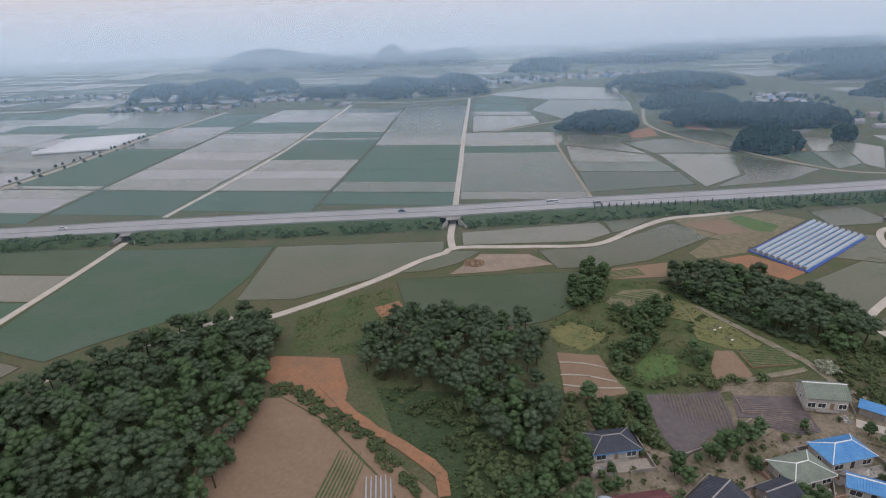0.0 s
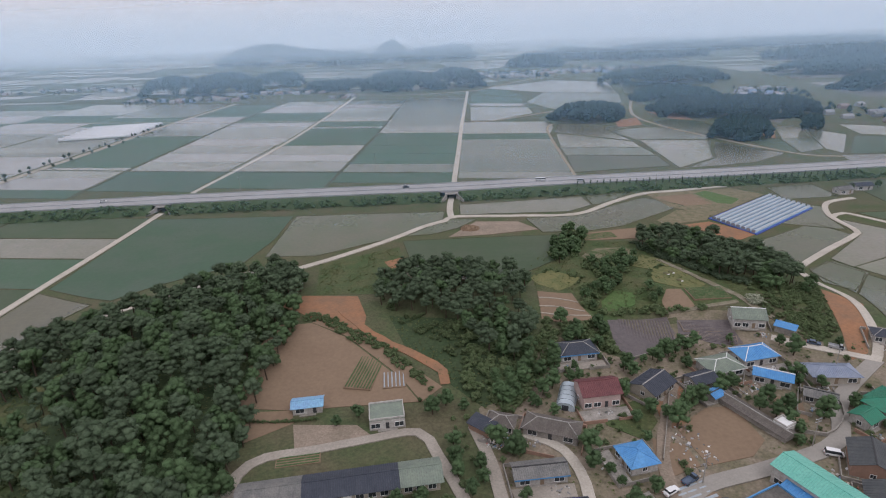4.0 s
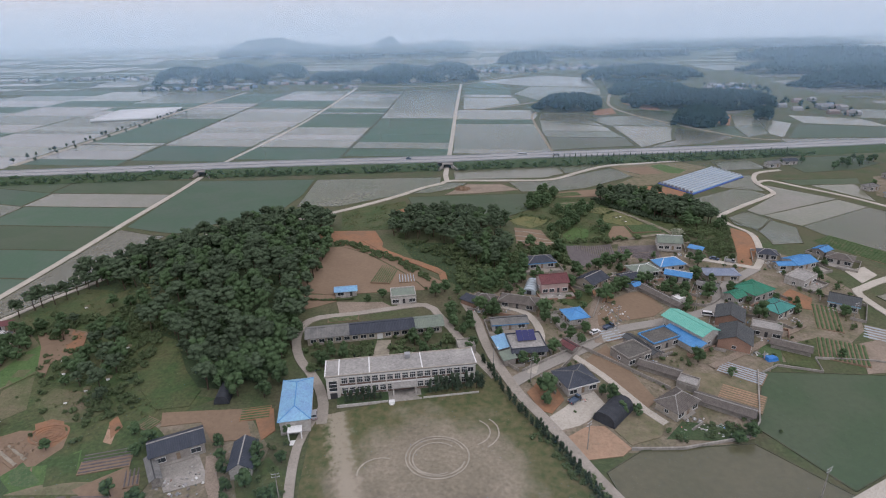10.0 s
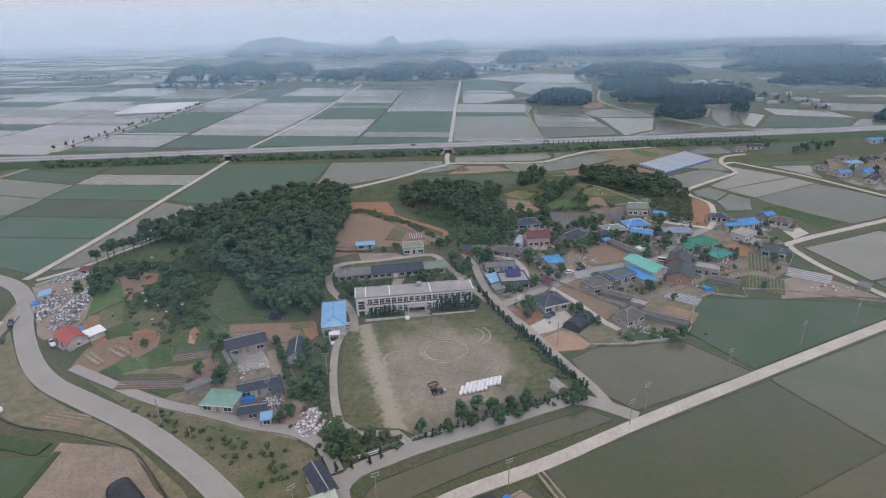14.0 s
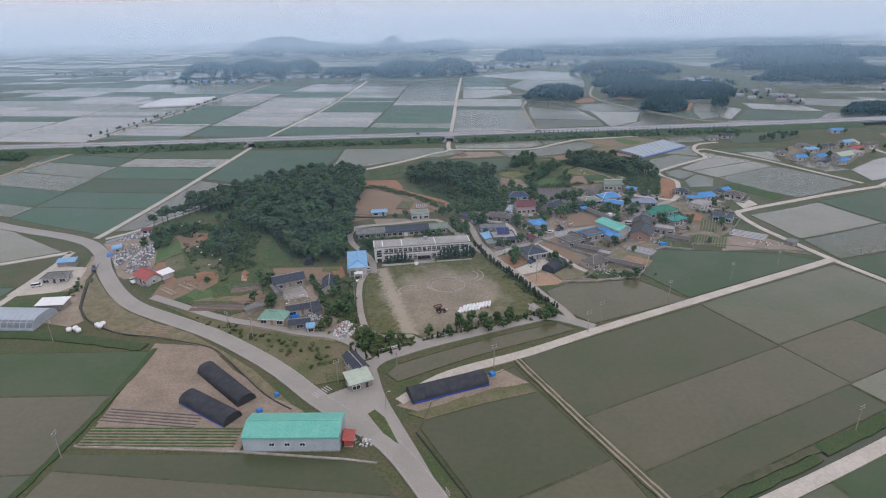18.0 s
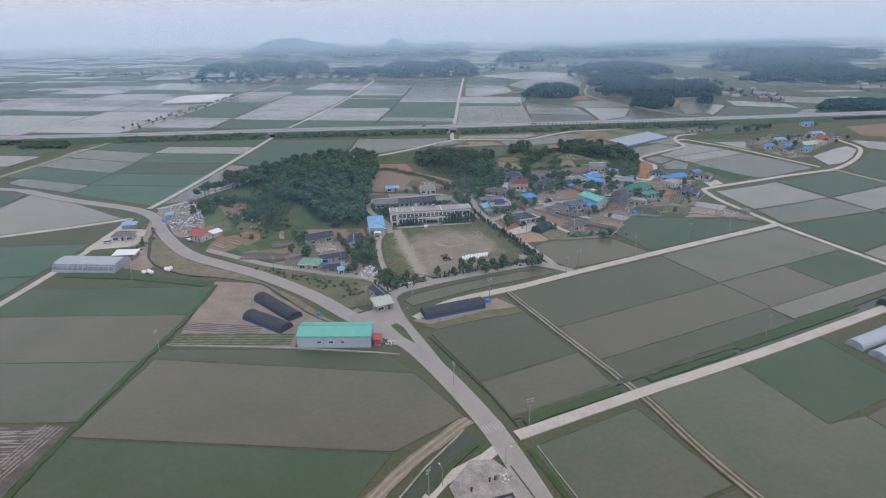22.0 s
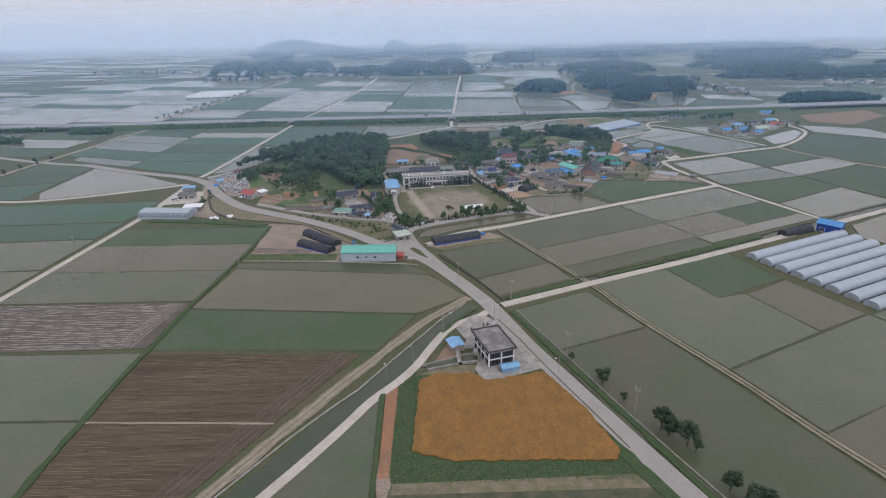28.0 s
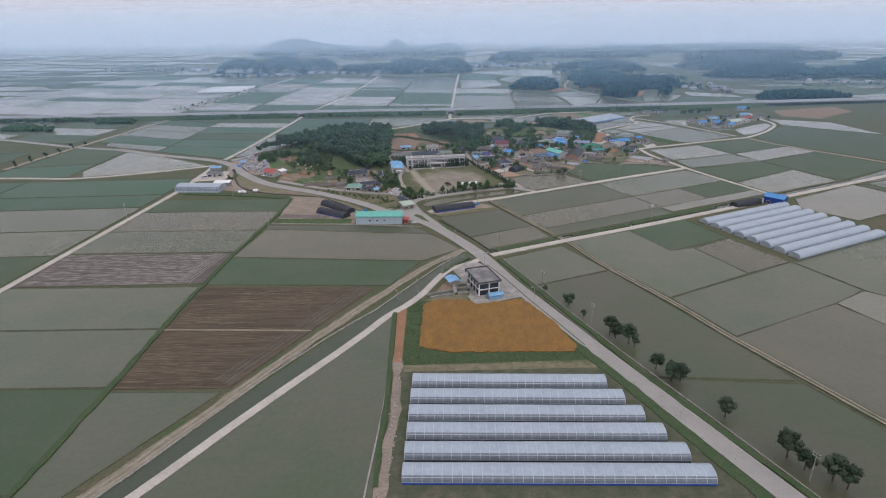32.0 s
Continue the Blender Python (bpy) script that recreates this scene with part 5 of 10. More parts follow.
grove([(-132, 478), (-118, 470), (-113, 478), (-120, 500), (-116, 520), (-124, 530), (-136, 505)], 5.0, {"pine": 4, "broadleaf_tree": 6}, (0.6, 0.95), "woods on the western rise", ([(-138, 509), (-128, 518), (-122, 512), (-132, 503)],))
grove([(-31, 596), (-33, 615), (-24, 640), (0, 636), (28, 630), (31, 612), (27, 600), (26, 584), (28, 570), (24, 556), (12, 556), (8, 566), (2, 580), (-14, 590)], 4.4, {"pine": 7, "broadleaf_tree": 3}, (0.8, 1.2), "woods on the middle rise")
grove([(12, 546), (34, 560), (30, 540), (22, 530), (8, 536)], 4.2, {"broadleaf_tree": 8, "shrub": 2}, (0.6, 1.0), "woods on the middle rise")
grove([(91, 668), (108, 676), (130, 664), (143, 644), (147, 622), (140, 604), (124, 606), (112, 612), (101, 640)], 4.2, {"pine": 7, "broadleaf_tree": 3}, (0.8, 1.25), "woods on the eastern rise")
grove([(44, 641), (50.5, 668), (64, 688), (73, 688), (67, 664), (58, 645), (50, 637)], 4.2, {"broadleaf_tree": 8, "shrub": 4}, (0.55, 0.95), "orchard trees on the terraces")
grove([(57, 632), (63, 638.5), (86, 645), (82, 629), (73, 615), (63, 615)], 4.0, {"broadleaf_tree": 8, "shrub": 3}, (0.55, 0.9), "orchard trees on the terraces")
grove([(55, 613), (61, 613), (71, 610), (65, 606), (58, 600), (55, 588), (52, 594)], 3.6, {"shrub": 4, "broadleaf_tree": 5}, (0.5, 0.85), "orchard trees on the terraces")
grove([(74, 602), (84, 606), (84, 596), (79, 595)], 3.6, {"shrub": 4, "broadleaf_tree": 4}, (0.5, 0.75), "orchard trees on the terraces")
grove([(39, 581), (57, 583), (55, 566), (56, 552), (51, 549), (51, 561), (38, 568)], 3.8, {"shrub": 4, "broadleaf_tree": 6}, (0.55, 0.95), "trees round the dark-roofed house")
grove([(82, 542), (94, 538), (92, 528), (97, 514), (90, 512), (86, 525)], 3.2, {"shrub": 6, "broadleaf_tree": 3}, (0.5, 0.85), "shrubs behind the long walls")
grove([(72, 566), (82, 569), (86, 563), (75, 552), (70, 555)], 3.4, {"broadleaf_tree": 5, "shrub": 5}, (0.5, 0.95), "garden trees in the village")
grove([(119, 606), (150, 606), (143, 594), (128, 596)], 4.0, {"shrub": 6, "broadleaf_tree": 4}, (0.6, 1.0), "woods on the eastern rise")
for x, y in ((-173, 524), (-171, 527), (-167, 529), (-164, 533), (-162, 538), (-161, 542), (-158, 544), (-157, 553), (-153, 551), (-150, 556), (-145, 558), (-141, 562), (-147, 562), (-136, 567), (-130, 575), (-176, 519)):
    tree("pine", x + RNG.uniform(-0.8, 0.8), y + RNG.uniform(-0.8, 0.8), RNG.uniform(0.8, 1.1), "pines along the lane")
grove([(-66, 520), (-62, 500), (-61, 488), (-58, 477), (-57, 468), (-60, 461), (-70, 463), (-80, 470), (-80, 480), (-72, 500)], 4.2, {"pine": 1, "broadleaf_tree": 8}, (0.8, 1.25), "woods on the western rise")
# garden behind the school, its conifers and the yard's hedge
grove([(-50, 478), (-48, 490), (-10, 497), (-2, 486), (-8, 480)], 3.6, {"broadleaf_tree": 5, "shrub": 6, "hedge_conifer": 3}, (0.45, 0.8), "school garden trees", ([(-30, 478), (-30, 494), (-24, 494), (-24, 478)],))
for k, p in enumerate(smooth_line([(8, 480), (10, 476), (14, 462), (18, 451.5), (22, 444), (27, 435), (30, 427), (33, 420.5), (37, 414.5), (38.5, 411)], 1.35)):
    x, y = p.x, p.y
    tree("hedge_conifer", x + RNG.uniform(-0.4, 0.4), y + RNG.uniform(-0.4, 0.4), RNG.uniform(0.7, 1.05), "conifers along the schoolyard hedge")
for x, y, s in ((-35, 458.6, 1.0), (-33.4, 458.8, 1.1), (-31.5, 459.2, 1.15), (-29.8, 459.2, 1.3), (-28, 459.6, 1.25), (-26.4, 459.8, 1.2), (-24.6, 460, 0.7), (-9, 462.4, 1.1), (-7.4, 462.6, 1.5), (-5.6, 463, 1.55), (-4, 463, 1.35), (-2.2, 463.4, 1.6), (-0.5, 463.6, 1.5), (2.2, 464.2, 1.35), (3.8, 464.4, 1.5), (5.4, 464.6, 1.55), (7, 465, 1.4)):
    tree("hedge_conifer", x, y, s * 1.1, "conifers in front of the school")
for k in range(34):
    t = k / 33
    x, y = -14 + 50 * t, 388 + 19 * t
    tree("hedge_conifer" if k % 3 else "shrub", x + RNG.uniform(-0.5, 0.5), y + RNG.uniform(-0.5, 2.2), RNG.uniform(0.55, 0.95), "trees along the south fence")
for x, y in ((-2, 397), (3, 400), (8, 399), (13, 402), (18, 402), (1, 394), (9, 394), (15, 397), (-14, 391), (-6, 391), (35, 411), (36, 406), (33, 404)):
    tree("broadleaf_tree", x, y, RNG.uniform(0.58, 0.85), "young trees in the schoolyard corner")
grove([(-42, 377), (-30, 376), (-20, 383), (-22, 389), (-38, 390), (-44, 386)], 2.6, {"hedge_conifer": 5, "shrub": 4, "broadleaf_tree": 2}, (0.6, 0.95), "trees by the school gate")
grove([(-58, 398), (-46, 390), (-46, 424), (-49, 442), (-57, 436), (-57, 414)], 3.4, {"broadleaf_tree": 3, "shrub": 8}, (0.5, 0.8), "garden trees beside the schoolyard")
grove([(3, 482), (0, 500), (-4, 524), (2, 536), (4, 515), (6, 500), (8, 486)], 3.4, {"broadleaf_tree": 6, "shrub": 5}, (0.5, 0.95), "trees behind the school")
# village gardens
for x, y, s in ((10, 516, 1.0), (14, 512, .8), (22, 478, .7), (26, 478, .6), (18, 478, .6), (56, 528, .7), (60, 526, .6), (68, 530, .9), (80, 536, .8), (92, 532, .9), (96, 528, .8), (88, 528, .7), (94, 520, .6), (104, 546, 1.0), (106, 542, .9), (112, 538, .6),
                (78, 478, .5), (84, 480, .7), (88, 468, .5), (74, 462, .5), (80, 440, .7), (84, 442, .6), (76, 438, .6), (90, 442, .5), (48, 456, .6), (44, 460, .5), (52, 450, .5), (30, 462, .5), (26, 456, .6), (34, 452, .4), (94, 490, .6), (110, 520, .5), (130, 520, .5), (136, 516, .5),
                (150, 524, .5), (160, 540, .6), (172, 556, .5), (118, 496, .5), (124, 488, .5), (130, 478, .5), (44, 500, .5), (38, 504, .5), (40, 500, .4), (28, 528, .6), (24, 532, .5), (66, 556, .7), (72, 558, .6), (80, 562, .7), (126, 556, .6), (132, 562, .5), (96, 566, .5), (-30, 530, .7), (-8, 530, .9), (-4, 534, .8), (-12, 536, .7), (-36, 526, .5)):
    tree(RNG.choice(("broadleaf_tree", "broadleaf_tree", "shrub")), x, y, s, "garden trees in the village")
# roadside trees and the western farmyards
for x, y, s in ((30, 236, .45), (37.5, 222, .95), (42, 212, .5), (48.5, 197.5, 1.1), (50, 195, .9), (53.5, 190.5, 1.05), (55, 188, .6), (58, 173.5, .9), (60.5, 166, .95), (63.5, 166, 1.0), (62, 168.5, .8), (70, 147, 1.0), (79, 129, 1.1), (81, 124, .9), (86, 120, 1.15), (88, 117, 1.0)):
    tree("street_tree", x, y, s * 1.35, "roadside trees")
for x, y, s in ((-92, 420, .9), (-90, 424, .7), (-54, 440, .6), (-50, 446, .6), (-62, 424, .6), (-166, 486, .8), (-162, 494, .9), (-160, 500, .8), (-158, 506, .8), (-168, 500, .7), (-154, 512, .7), (-128, 470, .5), (-120, 456, .6), (-124, 446, .6), (-116, 440, .5), (-140, 464, .4), (-100, 448, .6), (-94, 446, .6), (-146, 498, .5), (-136, 508, .6), (-130, 520, .8), (-140, 524, .8), (-122, 504, .7)):
    tree(RNG.choice(("broadleaf_tree", "shrub", "broadleaf_tree")), x, y, s, "trees on the western slope")
for k in range(18):
    tree("shrub", RNG.uniform(-184, -174), RNG.uniform(428, 452), RNG.uniform(0.6, 1.0), "shrubs round the farmyard")
for k in range(26):
    t = RNG.random()
    tree("shrub", -104 + 60 * t + RNG.uniform(-2, 2), 406.5 - 31 * t + RNG.uniform(-2.5, 4), RNG.uniform(0.5, 0.9), "shrubs on the road bank")
for k in range(16):
    x = -58 + k * 3.3
    tree("shrub", x, float(np.interp(x, (-59, -49, -40, -29, -19, -11, -7), (593, 588, 578, 569, 557, 544, 538))) + RNG.uniform(-1, 1), RNG.uniform(0.6, 1.1), "shrubs along the red track")
for k in range(30):
    tree("shrub", -64 + k * 0.75, 526.5 + k * 0.1, RNG.uniform(0.4, 0.6), "low hedge below the field")
grove([(-152, 512), (-138, 508), (-121, 495), (-115, 472), (-104, 462), (-108, 458), (-122, 466), (-134, 488), (-148, 500)], 8.0, {"pine": 6, "broadleaf_tree": 3}, (0.7, 1.0), "woods on the western rise")
grove([(-173, 508), (-160, 505), (-153, 487), (-157, 480), (-163, 490)], 3.4, {"broadleaf_tree": 7, "shrub": 3}, (0.55, 0.85), "trees on the western slope")
for x, y, s in ((-81.5, 419.5, 0.95), (-87.5, 441, 0.8), (-90, 438, 0.6), (-68, 441, 0.6), (-66, 436, 0.55), (-63.5, 431, 0.6), (-61, 425, 0.55), (-59, 419, 0.6), (-56.5, 414, 0.65), (-54, 409, 0.7), (-51, 411, 0.8), (-47, 410, 0.75), (-50, 416, 0.7), (-47.5, 421, 0.6), (-49, 434, 0.55)):
    tree("broadleaf_tree", x, y, s, "trees round the western farm")
# along the highway and over the plain
for k in range(44):
    x = 84 + k * 4.4
    t = tree("hedge_conifer", x, 761.5 + (x - 76) * 0.05, RNG.uniform(0.8, 1.0), "row of conifers on the highway bank", "dark columnar conifer on the highway bank")
    t.location.z = 3.6
for k in range(34):
    y = 800 + k * 8.2 + RNG.uniform(-2, 2)
    tree("street_tree", -368 + (y - 800) * 0.13 + (k % 3 == 1) * 14, y, RNG.uniform(0.6, 0.85), "trees along the far farm road")
for k in range(12):
    y = 480 + k * 9
    tree("street_tree", -382 + (y - 480) * 0.1 + (k % 2) * 8, y, RNG.uniform(0.6, 0.85), "young trees along the dirt road")


# ---- far woods and hills ----
def wooded_hill(name, cx, cy, ax, ay, rot, h, n, clump, seed, label, edge=0.82):
    """A low hill under closed woods: many rough canopy clumps over a dome."""
    r = random.Random(seed)
    c, s = math.cos(radians(rot)), math.sin(radians(rot))
    V, F = [], []
    base = [(1, 0, 0), (-1, 0, 0), (0, 1, 0), (0, -1, 0), (0, 0, 1), (0, 0, -0.6)]
    tri = [(0, 2, 4), (2, 1, 4), (1, 3, 4), (3, 0, 4), (2, 0, 5), (1, 2, 5), (3, 1, 5), (0, 3, 5)]
    n, clump = int(n * (3.4 if cy < 1500 else 2.2)), clump * (0.55 if cy < 1500 else 0.7)
    for _ in range(n):
        a, q = r.uniform(0, 6.283), math.sqrt(r.random())
        q *= 0.97 + 0.1 * math.sin(2 * a + seed) + 0.1 * math.sin(5 * a + 2 * seed) + 0.07 * math.sin(11 * a + 3 * seed)
        u, v = ax * q * math.cos(a), ay * q * math.sin(a)
        x, y = cx + u * c - v * s, cy + u * s + v * c
        patchy = noise.noise(Vector((x / 34, y / 22, seed)))
        if patchy > 0.42 and v < 0:
            continue
        z = h * max(0, 1 - q * q) ** (0.9 if name == "far_hill" else 0.4) * (0.94 + 0.35 * noise.noise(Vector((x / 75, y / 75, seed))))
        k = clump * r.uniform(0.5, 1.4)
        b = len(V)
        ca, sa = math.cos(a * 7), math.sin(a * 7)
        up = clump * (0.35 + 1.3 * r.random() ** 1.5)
        for p in base:
            j = r.uniform(0.7, 1.25)
            V.append((x + (p[0] * ca - p[1] * sa) * k * j, y + (p[0] * sa + p[1] * ca) * k * j, z + up + p[2] * k * j if p[2] >= 0 else max(-0.5, z + up - 1.5 * k)))
        F += [tuple(b + i for i in t) for t in tri]
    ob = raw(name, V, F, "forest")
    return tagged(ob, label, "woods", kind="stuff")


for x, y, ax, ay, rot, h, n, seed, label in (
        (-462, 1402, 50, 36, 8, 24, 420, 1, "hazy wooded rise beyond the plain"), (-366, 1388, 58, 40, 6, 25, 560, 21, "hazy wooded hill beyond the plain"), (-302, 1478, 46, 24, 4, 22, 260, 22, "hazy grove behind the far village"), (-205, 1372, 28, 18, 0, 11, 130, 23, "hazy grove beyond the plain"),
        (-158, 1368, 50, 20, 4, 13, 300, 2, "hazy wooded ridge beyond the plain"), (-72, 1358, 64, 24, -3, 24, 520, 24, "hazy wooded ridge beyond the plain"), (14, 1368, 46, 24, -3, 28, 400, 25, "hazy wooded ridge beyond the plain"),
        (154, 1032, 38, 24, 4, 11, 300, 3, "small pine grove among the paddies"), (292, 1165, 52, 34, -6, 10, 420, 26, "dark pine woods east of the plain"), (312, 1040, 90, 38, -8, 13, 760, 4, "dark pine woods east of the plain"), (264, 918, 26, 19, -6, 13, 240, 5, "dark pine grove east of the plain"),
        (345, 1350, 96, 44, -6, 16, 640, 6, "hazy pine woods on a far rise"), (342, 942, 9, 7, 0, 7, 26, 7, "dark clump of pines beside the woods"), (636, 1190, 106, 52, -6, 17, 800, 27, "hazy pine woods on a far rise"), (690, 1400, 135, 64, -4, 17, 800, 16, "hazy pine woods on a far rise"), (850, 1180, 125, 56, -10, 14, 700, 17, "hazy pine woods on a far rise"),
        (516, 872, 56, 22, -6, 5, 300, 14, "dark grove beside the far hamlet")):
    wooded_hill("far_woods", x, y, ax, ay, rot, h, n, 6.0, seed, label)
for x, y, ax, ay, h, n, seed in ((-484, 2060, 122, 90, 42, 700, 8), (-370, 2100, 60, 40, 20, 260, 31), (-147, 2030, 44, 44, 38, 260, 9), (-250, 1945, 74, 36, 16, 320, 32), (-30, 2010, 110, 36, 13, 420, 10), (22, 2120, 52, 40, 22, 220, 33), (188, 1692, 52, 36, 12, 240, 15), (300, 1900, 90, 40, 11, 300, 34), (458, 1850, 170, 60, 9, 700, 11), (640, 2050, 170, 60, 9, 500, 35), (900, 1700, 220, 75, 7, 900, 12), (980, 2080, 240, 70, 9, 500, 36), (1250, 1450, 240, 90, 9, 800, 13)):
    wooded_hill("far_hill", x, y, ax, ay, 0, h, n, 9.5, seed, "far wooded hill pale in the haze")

# ---- buildings ----
FOOT = []  # places taken by houses
HOMES = []  # village houses that have a yard

SEAMS = []  # raised ribs waiting for their roof


def add_ribs(roof_ob, material):
    """Sets the waiting ribs on their roof."""
    if SEAMS:
        V = [p for rib in SEAMS for p in rib]
        F = [tuple(6 * k + i for i in f) for k in range(len(SEAMS)) for f in ((0, 3, 5, 2), (2, 5, 4, 1))]
        tagged(raw("roof_ribs", V, F, material, roof_ob), kind="stuff")
        SEAMS.clear()
    return roof_ob


def roof_slope(bm, quad, thick, ribs, gap=0.55):
    """One slope of a roof from eave-left, eave-right, ridge-right, ridge-left, with raised ribs running down it."""
    a, b, c, d = (Vector(p) for p in quad)
    up = (b - a).cross(d - a).normalized()
    lo = [bm.verts.new(p) for p in (a, b, c, d)]
    hi = [bm.verts.new(p + up * thick) for p in (a, b, c, d)]
    bm.faces.new(hi)
    bm.faces.new(lo[::-1])
    for i in range(4):
        j = (i + 1) % 4
        if (lo[i].co - lo[j].co).length > 0.01:
            bm.faces.new((lo[i], lo[j], hi[j], hi[i]))
    if ribs:
        n = max(1, int((b - a).length / gap))
        for k in range(n + 1):
            p = a.lerp(b, k / n)
            ta = (d - a).length
            q = p + (d - a).normalized() * ta if (d - a).normalized().dot((c - b).normalized()) > 0.99 else None
            if q is None:
                e = (b - a).normalized()
                s = (p - a).dot(e)
                L = (b - a).length
                dl, dr = (d - a).dot(e), L - (c - b).dot(-e) if (c - b).dot(-e) > 0 else L
                t = min(1.0, s / dl if dl > 0.01 else 1.0, (L - s) / (L - dr) if L - dr > 0.01 else 1.0)
                down = (d - a) - e * dl
                q = p + down * t
            if (q - p).length < 0.2:
                continue
            w = (b - a).normalized() * 0.07
            SEAMS.append([tuple(x) for x in (p - w + up * thick, p + w + up * thick, p + up * (thick + 0.09), q - w + up * thick, q + w + up * thick, q + up * (thick + 0.09))])


def window_part(parent, x, y, z, w, h, face, frame_mat="white_trim", panes=2):
    """A window set in a wall: frame, glass panes; face is -1 for the front, +1 for the back, and 2, -2 for the ends."""
    turn = {-1: 0, 1: 180, 2: 90, -2: -90}[face]
    m = pose(x, y, z, 0, 0, turn)
    t = 0.09
    V, F = [], []
    for yy in (-0.12, 0.02):
        for g in (t, 0.0):
            V += [(-w / 2 - g, yy, -g), (w / 2 + g, yy, -g), (w / 2 + g, yy, h + g), (-w / 2 - g, yy, h + g)]
    for i in range(4):
        j = (i + 1) % 4
        F += [(i, j, 4 + j, 4 + i), (8 + j, 8 + i, 12 + i, 12 + j), (j, i, 8 + i, 8 + j), (4 + i, 4 + j, 12 + j, 12 + i)]
    fr = raw("window", V, F, frame_mat, parent)
    fr.matrix_local = m
    for k in range(1, panes):
        c = -w / 2 + w * k / panes
        obj("mullion", boxed(c - 0.03, c + 0.03, -0.1, 0.02, 0, h), frame_mat, fr)
    obj("pane", boxed(-w / 2, w / 2, -0.05, 0.0, 0, h), "glass", fr)
    return fr


def door_part(parent, x, y, z, w, h, face, mat="wood"):
    d = obj("door", boxed(-w / 2, w / 2, -0.08, 0.02, 0, h), mat, parent)
    d.matrix_local = pose(x, y, z, 0, 0, {-1: 0, 1: 180, 2: 90, -2: -90}[face])
    obj("handle", boxed(w / 2 - 0.18, w / 2 - 0.1, -0.14, -0.08, h * 0.45, h * 0.52), "steel", d)
    return d


def house(label, c, size, yaw, roof, wall="white_wall", kind="gable", eave=2.9, rise=None, over=0.55, ribs=True, windows=3, ridge="dark_trim", category="house", name="house", trim=None, group="houses in the village", long_axis=True):
    """A small building: walls, eaves, roof with ribs and ridge, windows, a door and a step."""
    w, d = size
    x, y = c
    if long_axis and d > w:
        w, d, yaw = d, w, yaw + 90
    if roof in ("roof_navy", "roof_brown") and ridge == "dark_trim":
        ridge = "roof_slab"
    if math.cos(radians(yaw)) < -0.02:
        yaw += 180
    z = height(x, y)
    FOOT.append((x, y, math.hypot(w, d) / 2))
    ob = empty(name, pose(x, y, z, 0, 0, yaw), label, category, group)
    if windows and group == "houses in the village" and x > 8 and "school" not in label:
        HOMES.append((ob, (w, d)))
    ww, dd = w - 2 * over * (kind != "flat"), d - 2 * over * (kind != "flat")
    part("wall", boxed(-ww / 2, ww / 2, -dd / 2, dd / 2, -0.6, eave), wall, ob)
    part("plinth", boxed(-ww / 2 - 0.12, ww / 2 + 0.12, -dd / 2 - 0.12, dd / 2 + 0.12, -0.7, 0.25), "concrete", ob)
    rise = rise if rise is not None else d * 0.22
    bm = bmesh.new()
    W2, D2, T = w / 2, d / 2, 0.12
    if kind == "gable":
        for s in (-1, 1):
            q = [(-W2, -D2, eave), (W2, -D2, eave), (W2, 0, eave + rise), (-W2, 0, eave + rise)]
            if s > 0:
                q = [(-px, -py, pz) for px, py, pz in q]
            roof_slope(bm, q, T, ribs)
        rb = add_ribs(part("roof", bm, roof, ob), roof)
        part("ridge_cap", boxed(-W2 - 0.05, W2 + 0.05, -0.16, 0.16, eave + rise + 0.02, eave + rise + 0.26), ridge if ridge else roof, rb)
        for sx in (-1, 1):
            g = bmesh.new()
            xx = sx * ww / 2
            vs = [g.verts.new(p) for p in ((xx, -dd / 2, eave), (xx, dd / 2, eave), (xx, 0, eave + rise * dd / d), (xx - sx * 0.15, -dd / 2, eave), (xx - sx * 0.15, dd / 2, eave), (xx - sx * 0.15, 0, eave + rise * dd / d))]
            g.faces.new(vs[:3] if sx > 0 else vs[2::-1])
            g.faces.new(vs[5:2:-1] if sx > 0 else vs[3:])
            part("gable_wall", g, wall, ob)
    elif kind == "hip":
        k = min(D2 * 0.95, W2 - 0.4)
        e, r = eave, eave + rise
        roof_slope(bm, [(-W2, -D2, e), (W2, -D2, e), (W2 - k, 0, r), (-W2 + k, 0, r)], T, ribs)
        roof_slope(bm, [(W2, D2, e), (-W2, D2, e), (-W2 + k, 0, r), (W2 - k, 0, r)], T, ribs)
        roof_slope(bm, [(W2, -D2, e), (W2, D2, e), (W2 - k, 0.01, r), (W2 - k, -0.01, r)], T, False)
        roof_slope(bm, [(-W2, D2, e), (-W2, -D2, e), (-W2 + k, -0.01, r), (-W2 + k, 0.01, r)], T, False)
        rb = add_ribs(part("roof", bm, roof, ob), roof)
        cap = bmesh.new()
        tube(cap, (-W2 + k, 0, r + 0.15), (W2 - k, 0, r + 0.15), 0.17, 0.17, 6)
        for sx in (-1, 1):
            for sy in (-1, 1):
                tube(cap, (sx * (W2 - k), 0, r + 0.13), (sx * W2, sy * D2, e + 0.15), 0.14, 0.12, 6)
        part("ridge_cap", cap, ridge if ridge else roof, rb)
    elif kind == "shed":
        roof_slope(bm, [(-W2, -D2, eave), (W2, -D2, eave), (W2, D2, eave + rise), (-W2, D2, eave + rise)], T, ribs)
        add_ribs(part("roof", bm, roof, ob), roof)
    else:
        box(bm, -W2, W2, -D2, D2, eave, eave + 0.25)
        rb = add_ribs(part("roof", bm, roof, ob), roof)
        pr = bmesh.new()
